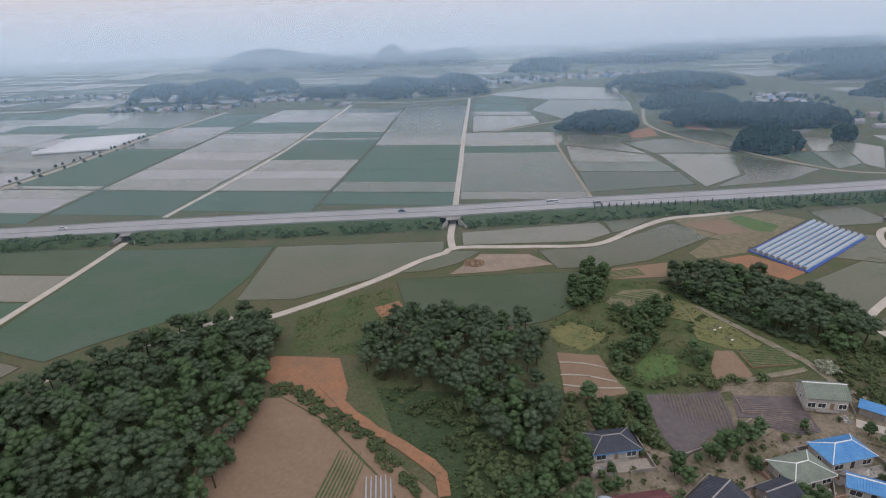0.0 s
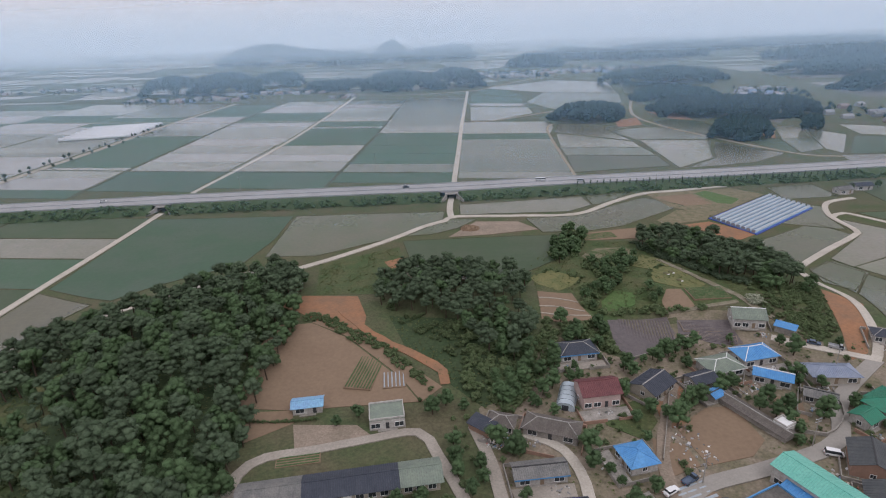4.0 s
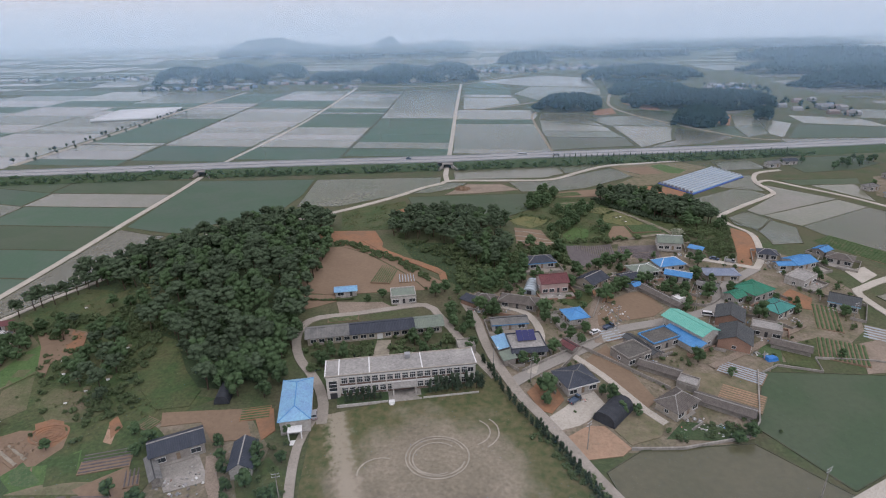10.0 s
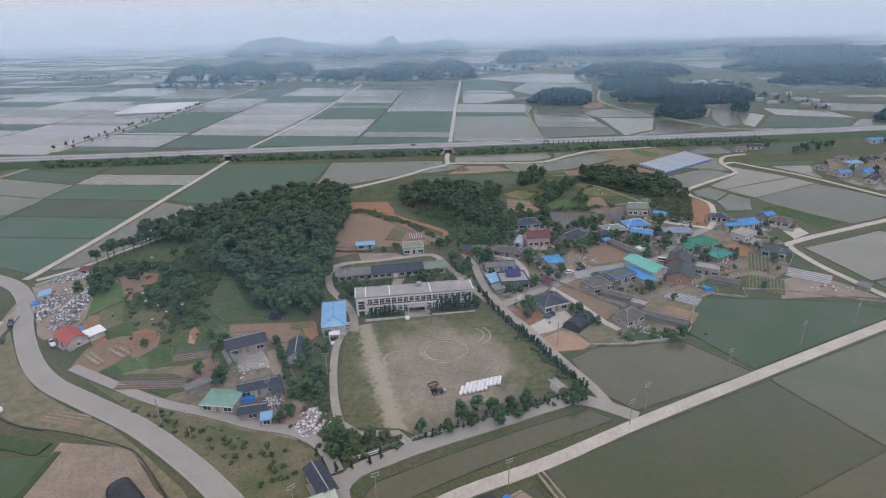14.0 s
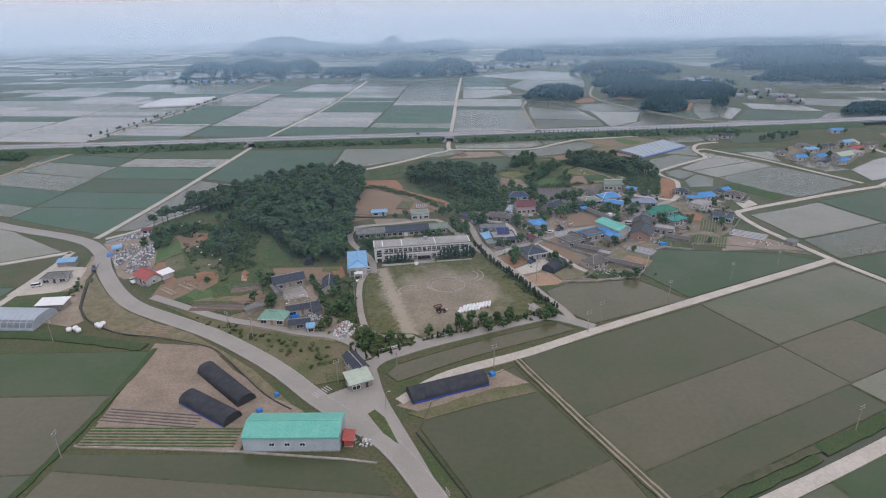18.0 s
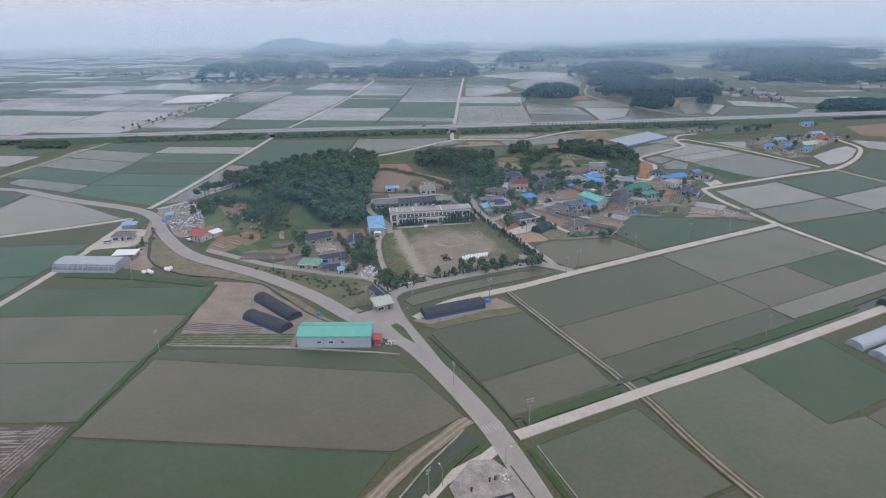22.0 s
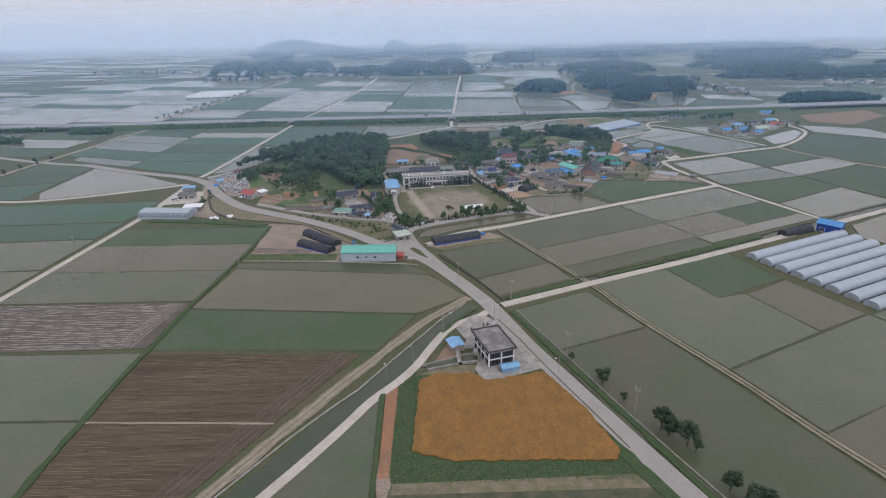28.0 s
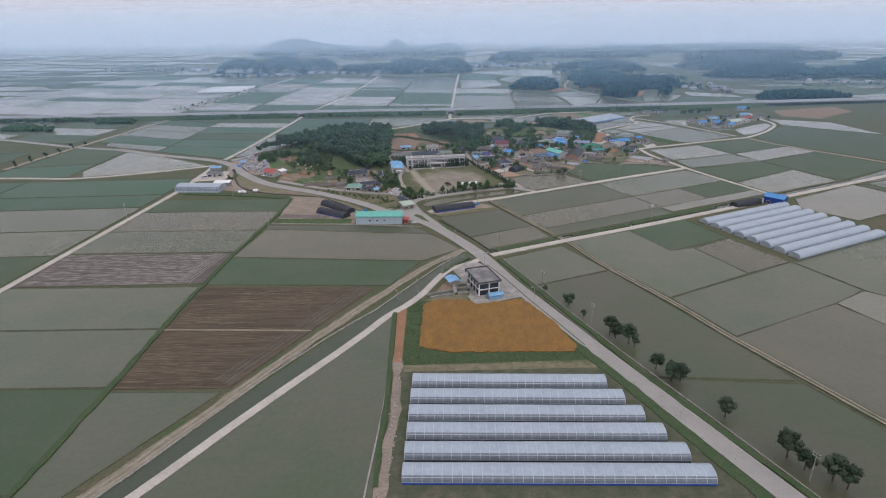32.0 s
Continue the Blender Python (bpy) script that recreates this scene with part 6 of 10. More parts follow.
        for x0, x1, y0, y1 in ((-W2, W2, -D2, -D2 + 0.25), (-W2, W2, D2 - 0.25, D2), (-W2, -W2 + 0.25, -D2 + 0.25, D2 - 0.25), (W2 - 0.25, W2, -D2 + 0.25, D2 - 0.25)):
            box(pr, x0, x1, y0, y1, eave + 0.25, eave + 0.75)
        part("parapet", pr, trim or wall, rb)
    if trim and kind != "flat":
        f = bmesh.new()
        box(f, -W2, W2, -D2 - 0.06, -D2 + 0.02, eave - 0.3, eave + 0.1)
        part("fascia", f, trim, ob)
    for k in range(windows):
        cx = -ww / 2 + ww * (k + 0.5) / windows
        if windows > 1 and k == windows // 2:
            door_part(ob, cx, -dd / 2, 0.25, 1.0, 2.05, -1, "dark_trim" if RNG.random() < 0.5 else "wood")
        else:
            window_part(ob, cx, -dd / 2, 0.75, min(2.5, ww / windows * 0.74), 1.45, -1)
    if windows:
        window_part(ob, -ww / 2, 0, 1.0, 1.2, 1.1, -2)
        window_part(ob, ww / 2, 0, 1.0, 1.2, 1.1, 2)
        part("doorstep", boxed(-ww * 0.28, ww * 0.28, -dd / 2 - 1.0, -dd / 2 - 0.1, -0.3, 0.2), "concrete", ob)
    return ob


house("house with a dark navy tiled roof and a blue eave band", (40.6, 559.4), (13.5, 9.0), 8, "roof_navy", "white_wall", "hip", 2.9, 2.0, trim="roof_blue")
house("two-storey house with a maroon tiled roof and white walls", (42, 535), (12.5, 9.5), 8, "roof_maroon", "pink_wall", "gable", 4.6, 2.4, windows=4, ridge="roof_maroon")
house("house with a weathered dark tiled roof", (60.2, 538.9), (9.5, 12.0), -50, "roof_navy", "cream_wall", "gable", 2.8, 2.0)
house("old house with a grey-brown roof of worn tiles", (26, 520.4), (16.0, 7.8), -20, "roof_brown", "grey_wall", "hip", 2.6, 1.9)
house("small house with a weathered grey roof", (12.3, 523.4), (8.0, 6.5), -18, "roof_brown", "grey_wall", "hip", 2.5, 1.6)
house("long low house with a slate roof edged in blue", (19.9, 503.6), (14.3, 6.5), 6, "roof_grey", "white_wall", "gable", 2.7, 1.2, trim="roof_blue")
solar = house("flat-roofed house with a tilted solar array and a dark tiled eave", (24.0, 487.0), (12.5, 10.5), 6, "roof_slab", "white_wall", "flat", 3.4, trim="roof_navy")
house("lean-to with a bright blue sheet roof", (15.6, 488), (5.0, 9.0), 12, "roof_skyblue", "grey_wall", "shed", 2.5, 0.8, windows=0, name="shed", category="shed")
house("lean-to with a pale green sheet roof", (17.0, 479.5), (5.0, 6.0), 12, "roof_sage", "grey_wall", "shed", 2.4, 0.6, windows=0, name="shed", category="shed")
house("small house with a bright blue hipped roof", (45.8, 507.8), (8.6, 9.2), 14, "roof_blue", "white_wall", "hip", 2.7, 1.7, ridge="roof_blue")
house("low shed with a rusty red tiled roof", (39.3, 485.9), (6.4, 4.4), -55, "roof_maroon", "grey_wall", "gable", 2.2, 1.0, windows=0, name="shed", category="shed")
house("large hall with a mint green steel roof", (84.5, 494.5), (18.5, 9.5), -62, "roof_mint", "white_wall", "gable", 5.2, 1.6, windows=4, ridge="roof_mint", name="hall", category="hall")
house("blue steel lean-to along the green-roofed hall", (80.0, 488.6), (16.0, 5.0), -62, "roof_blue", "white_wall", "shed", 2.6, 1.2, windows=0, name="shed", category="shed")
house("flat-roofed house edged in blue steel", (71.8, 489.7), (8.0, 12.5), -65, "roof_tar", "grey_wall", "flat", 3.0, trim="roof_blue")
house("long low store with a grey slate roof", (64.6, 486.3), (14.5, 4.6), -62, "roof_slate", "grey_wall", "gable", 1.7, 0.8, windows=0, name="shed", category="shed")
house("house with a pale sage roof and white eaves", (85.1, 548.4), (9.5, 12.6), -75, "roof_sage", "white_wall", "hip", 2.9, 1.7, ridge="white_trim", trim="white_trim")
house("hanok house with a bright blue tiled roof", (98.9, 554.5), (8.8, 13.4), -78, "roof_blue", "white_wall", "hip", 3.0, 2.4, ridge="white_trim")
house("blue-roofed side wing of the hanok house", (98.5, 541.6), (11.5, 6.0), -28, "roof_blue", "white_wall", "gable", 2.8, 1.5, ridge="white_trim")
house("long open store with a worn grey slate roof", (84.5, 524), (22.0, 5.2), -62, "roof_brown", "grey_wall", "gable", 1.6, 0.9, windows=0, name="shed", category="shed")
house("small white shed with a flat roof", (90, 519), (4.0, 4.0), -62, "white_trim", "white_wall", "flat", 2.6, windows=0, name="shed", category="shed")
house("house with a dark roof behind the sage-roofed one", (76, 541), (7, 9), -70, "roof_navy", "grey_wall", "gable", 2.6, 1.3)
house("small blue-roofed shed beside the lane", (77, 533.5), (4.4, 5.0), -60, "roof_blue", "grey_wall", "gable", 2.2, 0.9, windows=0, name="shed", category="shed")
house("pale green chalet house with triple gables", (107.1, 577.1), (12.0, 9.5), -10, "roof_sage", "white_wall", "gable", 3.8, 2.4, windows=4, ridge="white_trim")
house("blue steel roof of an open carport", (118.1, 570.7), (7.2, 4.2), -40, "roof_blue", "grey_wall", "shed", 2.3, 0.6, windows=0, name="shed", category="shed")
house("house with a faded blue-grey roof", (117.5, 543.1), (15.1, 8.2), -4, "roof_bluegrey", "cream_wall", "hip", 2.8, 1.7, ridge="roof_bluegrey")
house("low house with a grey slate roof", (107.2, 531.3), (9.0, 5.6), -30, "roof_grey", "grey_wall", "gable", 2.4, 1.2)
house("house with a deep green tiled roof", (123.5, 525.7), (11.0, 13.0), -62, "roof_green", "white_wall", "hip", 3.4, 2.2, ridge="roof_green")
house("small outbuilding with a deep green roof", (113.6, 520.8), (6.5, 7.0), -62, "roof_green", "white_wall", "gable", 2.9, 1.4, ridge="roof_green", windows=1)
house("house with a teal steel roof and a dark border", (124.5, 510.0), (9.0, 12.0), -58, "roof_teal", "cream_wall", "hip", 3.2, 1.4, ridge="dark_trim", trim="dark_trim")
house("brick house with a dark grey gabled roof", (103.7, 503.9), (10.5, 11.5), -28, "roof_slate", "brick_wall", "gable", 3.4, 2.2)
house("brick house with a slate gabled roof and a white-framed front", (98.4, 488.4), (11.5, 12.3), -28, "roof_slate", "brick_wall", "gable", 3.4, 2.6, windows=4)
house("store with a pale slab roof", (113, 495), (10.0, 7.0), -28, "roof_slab", "grey_wall", "flat", 3.0)
house("long barn with a grey slate roof", (116, 484), (13.0, 5.6), -32, "roof_brown", "grey_wall", "gable", 1.7, 1.0, windows=0, name="barn", category="barn")
house("bright blue roofed farmhouse", (160, 556), (9.6, 12.5), -70, "roof_blue", "white_wall", "gable", 2.8, 1.6, ridge="roof_blue")
house("blue-roofed wing of the farmhouse", (152, 552.5), (10.0, 5.0), 0, "roof_blue", "white_wall", "gable", 2.6, 1.1, ridge="roof_blue", windows=2)
house("dark-roofed farmhouse near the edge of the village", (149, 564), (9.0, 7.0), -20, "roof_navy", "white_wall", "hip", 2.7, 1.6)
house("white house with a pale grey flat roof", (149.9, 537.3), (8.0, 11.7), -55, "roof_slab", "white_wall", "flat", 3.4)
house("white house with a grey roof and blue gable", (154, 514.7), (11.0, 9.0), -35, "roof_slate", "white_wall", "gable", 3.0, 2.2, trim="roof_skyblue")
house("low storehouse with a bright blue roof", (178.7, 569.1), (6.4, 8.0), -60, "roof_blue", "grey_wall", "gable", 2.6, 1.2, windows=1, name="shed", category="shed")
house("farmhouse with a grey-brown roof", (181.7, 560.0), (11.5, 8.6), -40, "roof_brown", "white_wall", "hip", 2.7, 1.6)
house("small grey hut at the field edge", (173, 478), (5.0, 5.0), -60, "roof_grey", "grey_wall", "shed", 2.2, 0.5, windows=0, name="shed", category="shed")
house("house with a dark navy tiled roof and white band", (36.7, 465.8), (11.5, 10.8), 20, "roof_navy", "white_wall", "hip", 3.2, 2.0, trim="white_trim", ridge="roof_grey")
house("traditional hanok with a grey-brown tiled roof", (64.5, 453.0), (8.5, 11.4), -55, "roof_brown", "cream_wall", "hip", 2.8, 2.6)
house("long store with a weathered slate roof", (78.6, 452.6), (17.5, 5.4), -34, "roof_brown", "grey_wall", "gable", 1.6, 0.9, windows=0, name="shed", category="shed")
house("old house with a stained flat slab roof", (59.2, 481.0), (8.5, 10.5), -62, "roof_tar", "grey_wall", "flat", 2.8)
house("long low outhouse with a brown-grey roof", (66, 472), (14.0, 5.2), -35, "roof_brown", "grey_wall", "gable", 1.6, 0.9, windows=0, name="shed", category="shed")
house("ruined low shed with a slab roof", (72, 463.5), (6.0, 5.0), -35, "roof_slab", "grey_wall", "flat", 2.2, windows=0, name="shed", category="shed")
house("dark-roofed farmhouse with a long ridge", (-79, 439.5), (14.5, 8.2), 26, "roof_navy", "grey_wall", "gable", 3.2, 2.0, group="farmhouses west of the school")
house("dark-roofed wing of the farmyard", (-67.6, 414.8), (13.0, 6.0), 20, "roof_navy", "white_wall", "gable", 2.8, 1.3, group="farmhouses west of the school")
house("house with a faded jade hipped roof and white eaves", (-77, 408.2), (11.2, 8.4), -8, "roof_jade", "cream_wall", "hip", 2.9, 1.4, ridge="roof_jade", trim="white_trim", group="farmhouses west of the school")
house("dark tile-roofed store beside the scrap heap", (-65.8, 402.8), (8.6, 5.4), 12, "roof_navy", "grey_wall", "gable", 2.6, 1.1, windows=1, group="farmhouses west of the school", name="shed", category="shed")
house("lean-to under a dark tiled roof beside the scrap", (-61.5, 414), (9.5, 4.2), -68, "roof_navy", "grey_wall", "shed", 2.4, 0.6, windows=0, group="farmhouses west of the school", name="shed", category="shed")
house("long shed with a weathered grey slate roof", (-82, 431), (10.5, 3.2), -58, "roof_grey", "grey_wall", "gable", 2.2, 0.7, windows=0, group="farmhouses west of the school", name="shed", category="shed")
house("low shed with a stained grey sheet roof", (-88, 416.5), (8.5, 3.6), 40, "roof_grey", "grey_wall", "shed", 2.1, 0.5, windows=0, group="farmhouses west of the school", name="shed", category="shed")
house("white kiosk with a pale blue roof", (-60.5, 398.5), (3.6, 3.6), 12, "roof_skyblue", "white_wall", "shed", 2.6, 0.5, windows=1, group="farmhouses west of the school", name="shed", category="shed")
house("hanok house with a dark tiled roof and white gable", (-59, 434), (11.5, 6.6), 98, "roof_navy", "white_wall", "gable", 3.0, 2.0, group="farmhouses west of the school")
house("store with a dark navy roof and white walls", (-39.5, 372.3), (11.8, 5.4), -58, "roof_navy", "white_wall", "gable", 3.0, 1.2, windows=2, group="buildings at the junction")
house("pale green sheet-roofed workshop", (-37.3, 363.0), (8.5, 7.5), 26, "roof_pale", "grey_wall", "shed", 3.0, 0.9, windows=2, group="buildings at the junction", name="workshop", category="workshop")
house("red-roofed house with a white gable", (-146, 446), (12.0, 8.2), -37, "roof_red", "white_wall", "gable", 3.0, 2.0, ridge="roof_red", group="farmhouses west of the school")
house("white shed with a white sheet roof beside the red-roofed house", (-138.6, 448.6), (5.0, 6.5), -37, "white_trim", "white_wall", "shed", 2.6, 0.8, windows=0, group="farmhouses west of the school", name="shed", category="shed")
house("red-roofed cabin at the scrapyard corner", (-175, 509.5), (6.5, 4.0), 14, "roof_maroon", "white_wall", "shed", 2.5, 0.5, windows=2, group="scrapyard cabins", name="cabin", category="cabin")
house("blue-roofed cabin in the scrapyard", (-180.5, 485.5), (6.5, 5.0), -62, "roof_skyblue", "white_wall", "shed", 2.5, 0.5, windows=2, group="scrapyard cabins", name="cabin", category="cabin")
house("white farmhouse with a grey hipped roof", (-192, 451.5), (12.0, 7.6), 8, "roof_grey", "white_wall", "hip", 3.0, 1.6, group="western farmyard")
house("store with a faded blue roof", (-198, 470), (9.0, 5.0), 12, "roof_skyblue", "grey_wall", "shed", 2.6, 0.7, windows=0, group="western farmyard", name="shed", category="shed")
house("open shelter with a white sheet roof", (-177, 424), (12.0, 7.2), 4, "white_trim", "grey_wall", "shed", 2.7, 0.5, windows=0, group="western farmyard", name="shed", category="shed")
house("small shed with a faded blue roof below the field", (-46.1, 534.5), (9.8, 5.8), 8, "roof_skyblue", "white_wall", "gable", 2.5, 1.0, windows=2, ridge="roof_skyblue", name="shed", category="shed")
house("small house with a grey-green slab roof", (-21.3, 528.0), (10.2, 8.0), 8, "roof_sage", "white_wall", "flat", 3.2)
house("flat concrete outhouse behind the school", (3.0, 487), (6.0, 6.0), 8, "concrete", "concrete", "flat", 2.6, windows=0, name="shed", category="shed")
house("old brick shed full of junk", (6.5, 522), (8.0, 5.0), -40, "roof_navy", "brick_wall", "shed", 2.4, 0.8, windows=0, name="shed", category="shed")
# solar panels on the roof slope
for k in range(3):
    sp = part("solar_panel", boxed(-3.4 + k * 2.2, -1.25 + k * 2.2, -2.3, 2.3, 0, 0.08), "solar", solar, "deep blue solar panel")
    sp.matrix_local = pose(0.4, 1.2, 5.2, 24, 0, 0)
for sx in (-2.8, 0.4, 3.2):
    part("array_leg", boxed(sx - 0.06, sx + 0.06, 2.9, 3.02, 3.6, 5.9), "steel", solar)
    part("array_leg", boxed(sx - 0.06, sx + 0.06, -0.7, -0.58, 3.6, 4.4), "steel", solar)
ev = bmesh.new()
roof_slope(ev, [(-6.4, -6.9, 2.9), (6.4, -6.9, 2.9), (6.4, -4.9, 3.9), (-6.4, -4.9, 3.9)], 0.12, True)
add_ribs(part("tiled_eave", ev, "roof_navy", solar, "dark tiled eave along the front"), "roof_navy")

# ---- the school ----
school = empty("school", pose(-18.6, 469.0, height(-18, 462), 0, 0, 7.5), "long two-storey cream school with a stained flat roof", "school")
L, D, SH = 47.0, 8.6, 7.3
part("wall", boxed(-L / 2, L / 2, -D / 2, D / 2, -1.0, SH), "school_wall", school)
rs = part("roof", boxed(-L / 2 - 0.3, L / 2 + 0.3, -D / 2 - 0.5, D / 2 + 0.3, SH, SH + 0.35), "roof_slab", school)
for x in (-L / 2 - 0.2, -L / 2 + 4, -L / 2 + 13.5, 6.5, L / 2 + 0.2):
    part("roof_joint", boxed(x - 0.18, x + 0.18, -D / 2 - 0.5, D / 2 + 0.3, SH + 0.35, SH + 0.55), "white_trim", rs)
for y in (-D / 2 - 0.45, D / 2 + 0.2):
    part("parapet", boxed(-L / 2 - 0.3, L / 2 + 0.3, y - 0.1, y + 0.1, SH + 0.35, SH + 0.6), "cream_wall", rs)
for z in (3.5, 6.95):
    part("string_course", boxed(-L / 2, L / 2, -D / 2 - 0.22, -D / 2, z - 0.2, z + 0.2), "white_trim", school)
for z0 in (0.15, 3.75):
    part("sill_band", boxed(-L / 2 + 4.2, L / 2 - 3.4, -D / 2 - 0.08, -D / 2, z0, z0 + 0.75), "brown_band", school, "brown tiled band under the windows")
for fl in range(2):
    for k in range(17):
        x = -L / 2 + 5.6 + k * 2.36
        if fl == 0 and 6 < k < 10:
            continue
        window_part(school, x, -D / 2, 0.95 + fl * 3.6, 1.75, 1.9, -1, panes=3)
        part("transom", boxed(x - 0.87, x + 0.87, -D / 2 - 0.13, -D / 2 - 0.05, 2.1 + fl * 3.6, 2.2 + fl * 3.6), "white_trim", school)
        if k % 2:
            part("pilaster", boxed(x + 1.0, x + 1.36, -D / 2 - 0.35, -D / 2, -0.1 + fl * 3.6, 3.3 + fl * 3.45), "school_wall", school)
    for k in range(3):
        window_part(school, -L / 2, -2.4 + k * 2.4, 1.0 + fl * 3.6, 1.1, 1.5, -2)
        window_part(school, L / 2, -2.4 + k * 2.4, 1.0 + fl * 3.6, 1.1, 1.5, 2)
    window_part(school, L / 2 - 1.6, -D / 2, 1.0 + fl * 3.6, 1.8, 1.6, -1)
# stair bay at the west end, with a tall dark window
bay = part("stair_bay", boxed(-L / 2 + 0.2, -L / 2 + 4.0, -D / 2 - 0.9, -D / 2, -0.8, 7.2), "school_wall", school, "projecting white stair bay")
part("bay_window", boxed(-L / 2 + 0.9, -L / 2 + 3.3, -D / 2 - 0.98, -D / 2 - 0.9, 2.6, 6.4), "glass", bay)
for k in range(4):
    part("bay_mullion", boxed(-L / 2 + 0.85, -L / 2 + 3.35, -D / 2 - 1.04, -D / 2 - 0.98, 2.6 + k * 1.24, 2.72 + k * 1.24), "white_trim", bay)
part("bay_doorway", boxed(-L / 2 + 1.0, -L / 2 + 3.2, -D / 2 - 0.96, -D / 2 - 0.9, -0.3, 1.9), "dark_trim", bay)
porch = part("porch", boxed(-3.4, 4.4, -D / 2 - 3.2, -D / 2, 2.9, 3.3), "roof_slab", school, "flat grey entrance canopy")
for x in (-3.0, 4.0):
    part("pillar", boxed(x - 0.2, x + 0.2, -D / 2 - 3.0, -D / 2 - 2.6, -0.4, 2.9), "white_wall", porch)
for k in range(3):
    door_part(school, -1.6 + k * 2.1, -D / 2, 0, 1.9, 2.4, -1, "dark_trim")
for x0, x1 in ((-L / 2 + 3, -5.0), (6.0, L / 2)):
    part("terrace_wall", boxed(x0, x1, -D / 2 - 5.8, -D / 2 - 5.5, -1.2, 0.75), "white_wall", school, "low white terrace wall")
part("water_tank", boxed(1.5, 3.2, 1.5, 3.2, SH + 0.35, SH + 1.9), "steel", school, "grey rooftop water tank")
part("terrace", boxed(-L / 2 + 3, L / 2, -D / 2 - 5.5, -D / 2 - 0.3, -1.2, 0.12), "weeds", school, "planted terrace bank")
part("entrance_path", boxed(-4.6, 5.6, -D / 2 - 5.9, -D / 2 - 0.3, -1.2, 0.2), "concrete", school, "concrete forecourt of the entrance")
# low old school wing, its roof in three colours
old = empty("old_school_wing", pose(-30.1, 499.8, height(-30, 499), 0, 0, 9), "long low old classroom wing with a patched roof", "school")
part("wall", boxed(-24.5, 24.5, -3.6, 3.6, -0.8, 3.2), "cream_wall", old)
for x0, x1, mat, nm in ((-25.4, -9.5, "roof_grey", "grey slate roof section"), (-9.5, 14.5, "roof_navy", "dark tarred roof section"), (14.5, 25.4, "roof_sage", "sage green roof section")):
    bm = bmesh.new()
    roof_slope(bm, [(x0, -4.6, 3.1), (x1, -4.6, 3.1), (x1, 0, 4.9), (x0, 0, 4.9)], 0.12, True)
    roof_slope(bm, [(x1, 4.6, 3.1), (x0, 4.6, 3.1), (x0, 0, 4.9), (x1, 0, 4.9)], 0.12, True)
    rf = add_ribs(part("roof", bm, mat, old, nm), mat)
    part("ridge_cap", boxed(x0, x1, -0.15, 0.15, 4.95, 5.15), mat, rf)
for k in range(16):
    if k != 8:
        window_part(old, -22.5 + k * 3.0, -3.6, 0.9, 1.9, 1.4, -1)
door_part(old, 1.5, -3.6, 0, 2.0, 2.2, -1, "white_trim")
# hall with the blue hipped roof
hall = house("school hall with a blue hipped steel roof and white walls", (-49.2, 455.3), (20.8, 9.4), 99, "roof_skyblue", "white_wall", "hip", 4.6, 1.9, windows=5, ridge="roof_blue", name="school_hall", category="hall", group="school buildings")
hp = empty("entrance_porch", pose(-47.4, 444.2, height(-47, 444), 0, 0, 9), "white canopied entrance porch of the school hall", "porch")
part("canopy", boxed(-2.0, 2.0, -1.7, 1.2, 2.7, 3.0), "white_trim", hp)
for sx in (-1.8, 1.8):
    part("pillar", boxed(sx - 0.17, sx + 0.17, -1.6, -1.26, -0.3, 2.7), "white_trim", hp)
part("ramp", boxed(-1.5, 1.5, -3.6, -1.6, -0.6, 0.15), "white_trim", hp)


# ---- the farm supply shed with the mint roof ----
factory = house("long steel shed with a mint green roof and grey siding", (-52.5, 336.5), (28.0, 11.0), -1, "roof_mint", "metal_wall", "gable", 5.0, 1.6, over=0.15, windows=0, ridge="roof_mint", name="farm_shed", category="shed", group="buildings at the junction")
for k in range(3):
    window_part(factory, -5.5 + k * 4.4, -5.35, 2.0, 1.5, 1.0, -1)
part("shutter", boxed(13.86, 13.95, -2.5, 2.5, 0, 4.0), "steel", factory, "grey roller shutter")
part("fascia", boxed(-14, 14, -5.6, -5.42, 4.6, 5.05), "roof_mint", factory)
house("red tin lean-to beside the steel shed", (-36.5, 334.5), (3.5, 5.0), 0, "roof_red", "roof_red", "shed", 2.4, 0.4, windows=0, name="shed", category="shed", group="buildings at the junction")
# ---- the white-framed house by the canal ----
office = empty("concrete_house", pose(2.6, 241.2, 0, 0, 0, 17.5), "two-storey house of white frames and dark panels, flat roof", "house")
part("wall", boxed(-4.6, 4.6, -7.4, 7.4, -0.3, 6.2), "dark_trim", office)
part("roof", boxed(-5.5, 5.5, -8.6, 8.6, 6.2, 6.75), "roof_stained", office, "dark slab roof stained pale by puddles")
for x0, x1, y0, y1 in ((-5.5, 5.5, -8.6, -8.2), (-5.5, 5.5, 8.2, 8.6), (-5.5, -5.1, -8.2, 8.2), (5.1, 5.5, -8.2, 8.2)):
    part("parapet", boxed(x0, x1, y0, y1, 6.75, 7.1), "dark_trim", office)
for x in (-4.7, 0, 4.7):
    part("frame", boxed(x - 0.22, x + 0.22, -7.62, -7.2, 0, 6.2), "white_trim", office)
for z in (0.1, 3.1, 5.9):
    part("frame", boxed(-4.9, 4.9, -7.66, -7.3, z - 0.2, z + 0.2), "white_trim", office)
    part("frame", boxed(-4.82, -4.5, -7.3, 7.3, z - 0.2, z + 0.2), "white_trim", office)
for y in (-3.6, 0, 3.6, 7.2):
    part("frame", boxed(-4.86, -4.5, y - 0.2, y + 0.2, 0, 6.2), "white_trim", office)
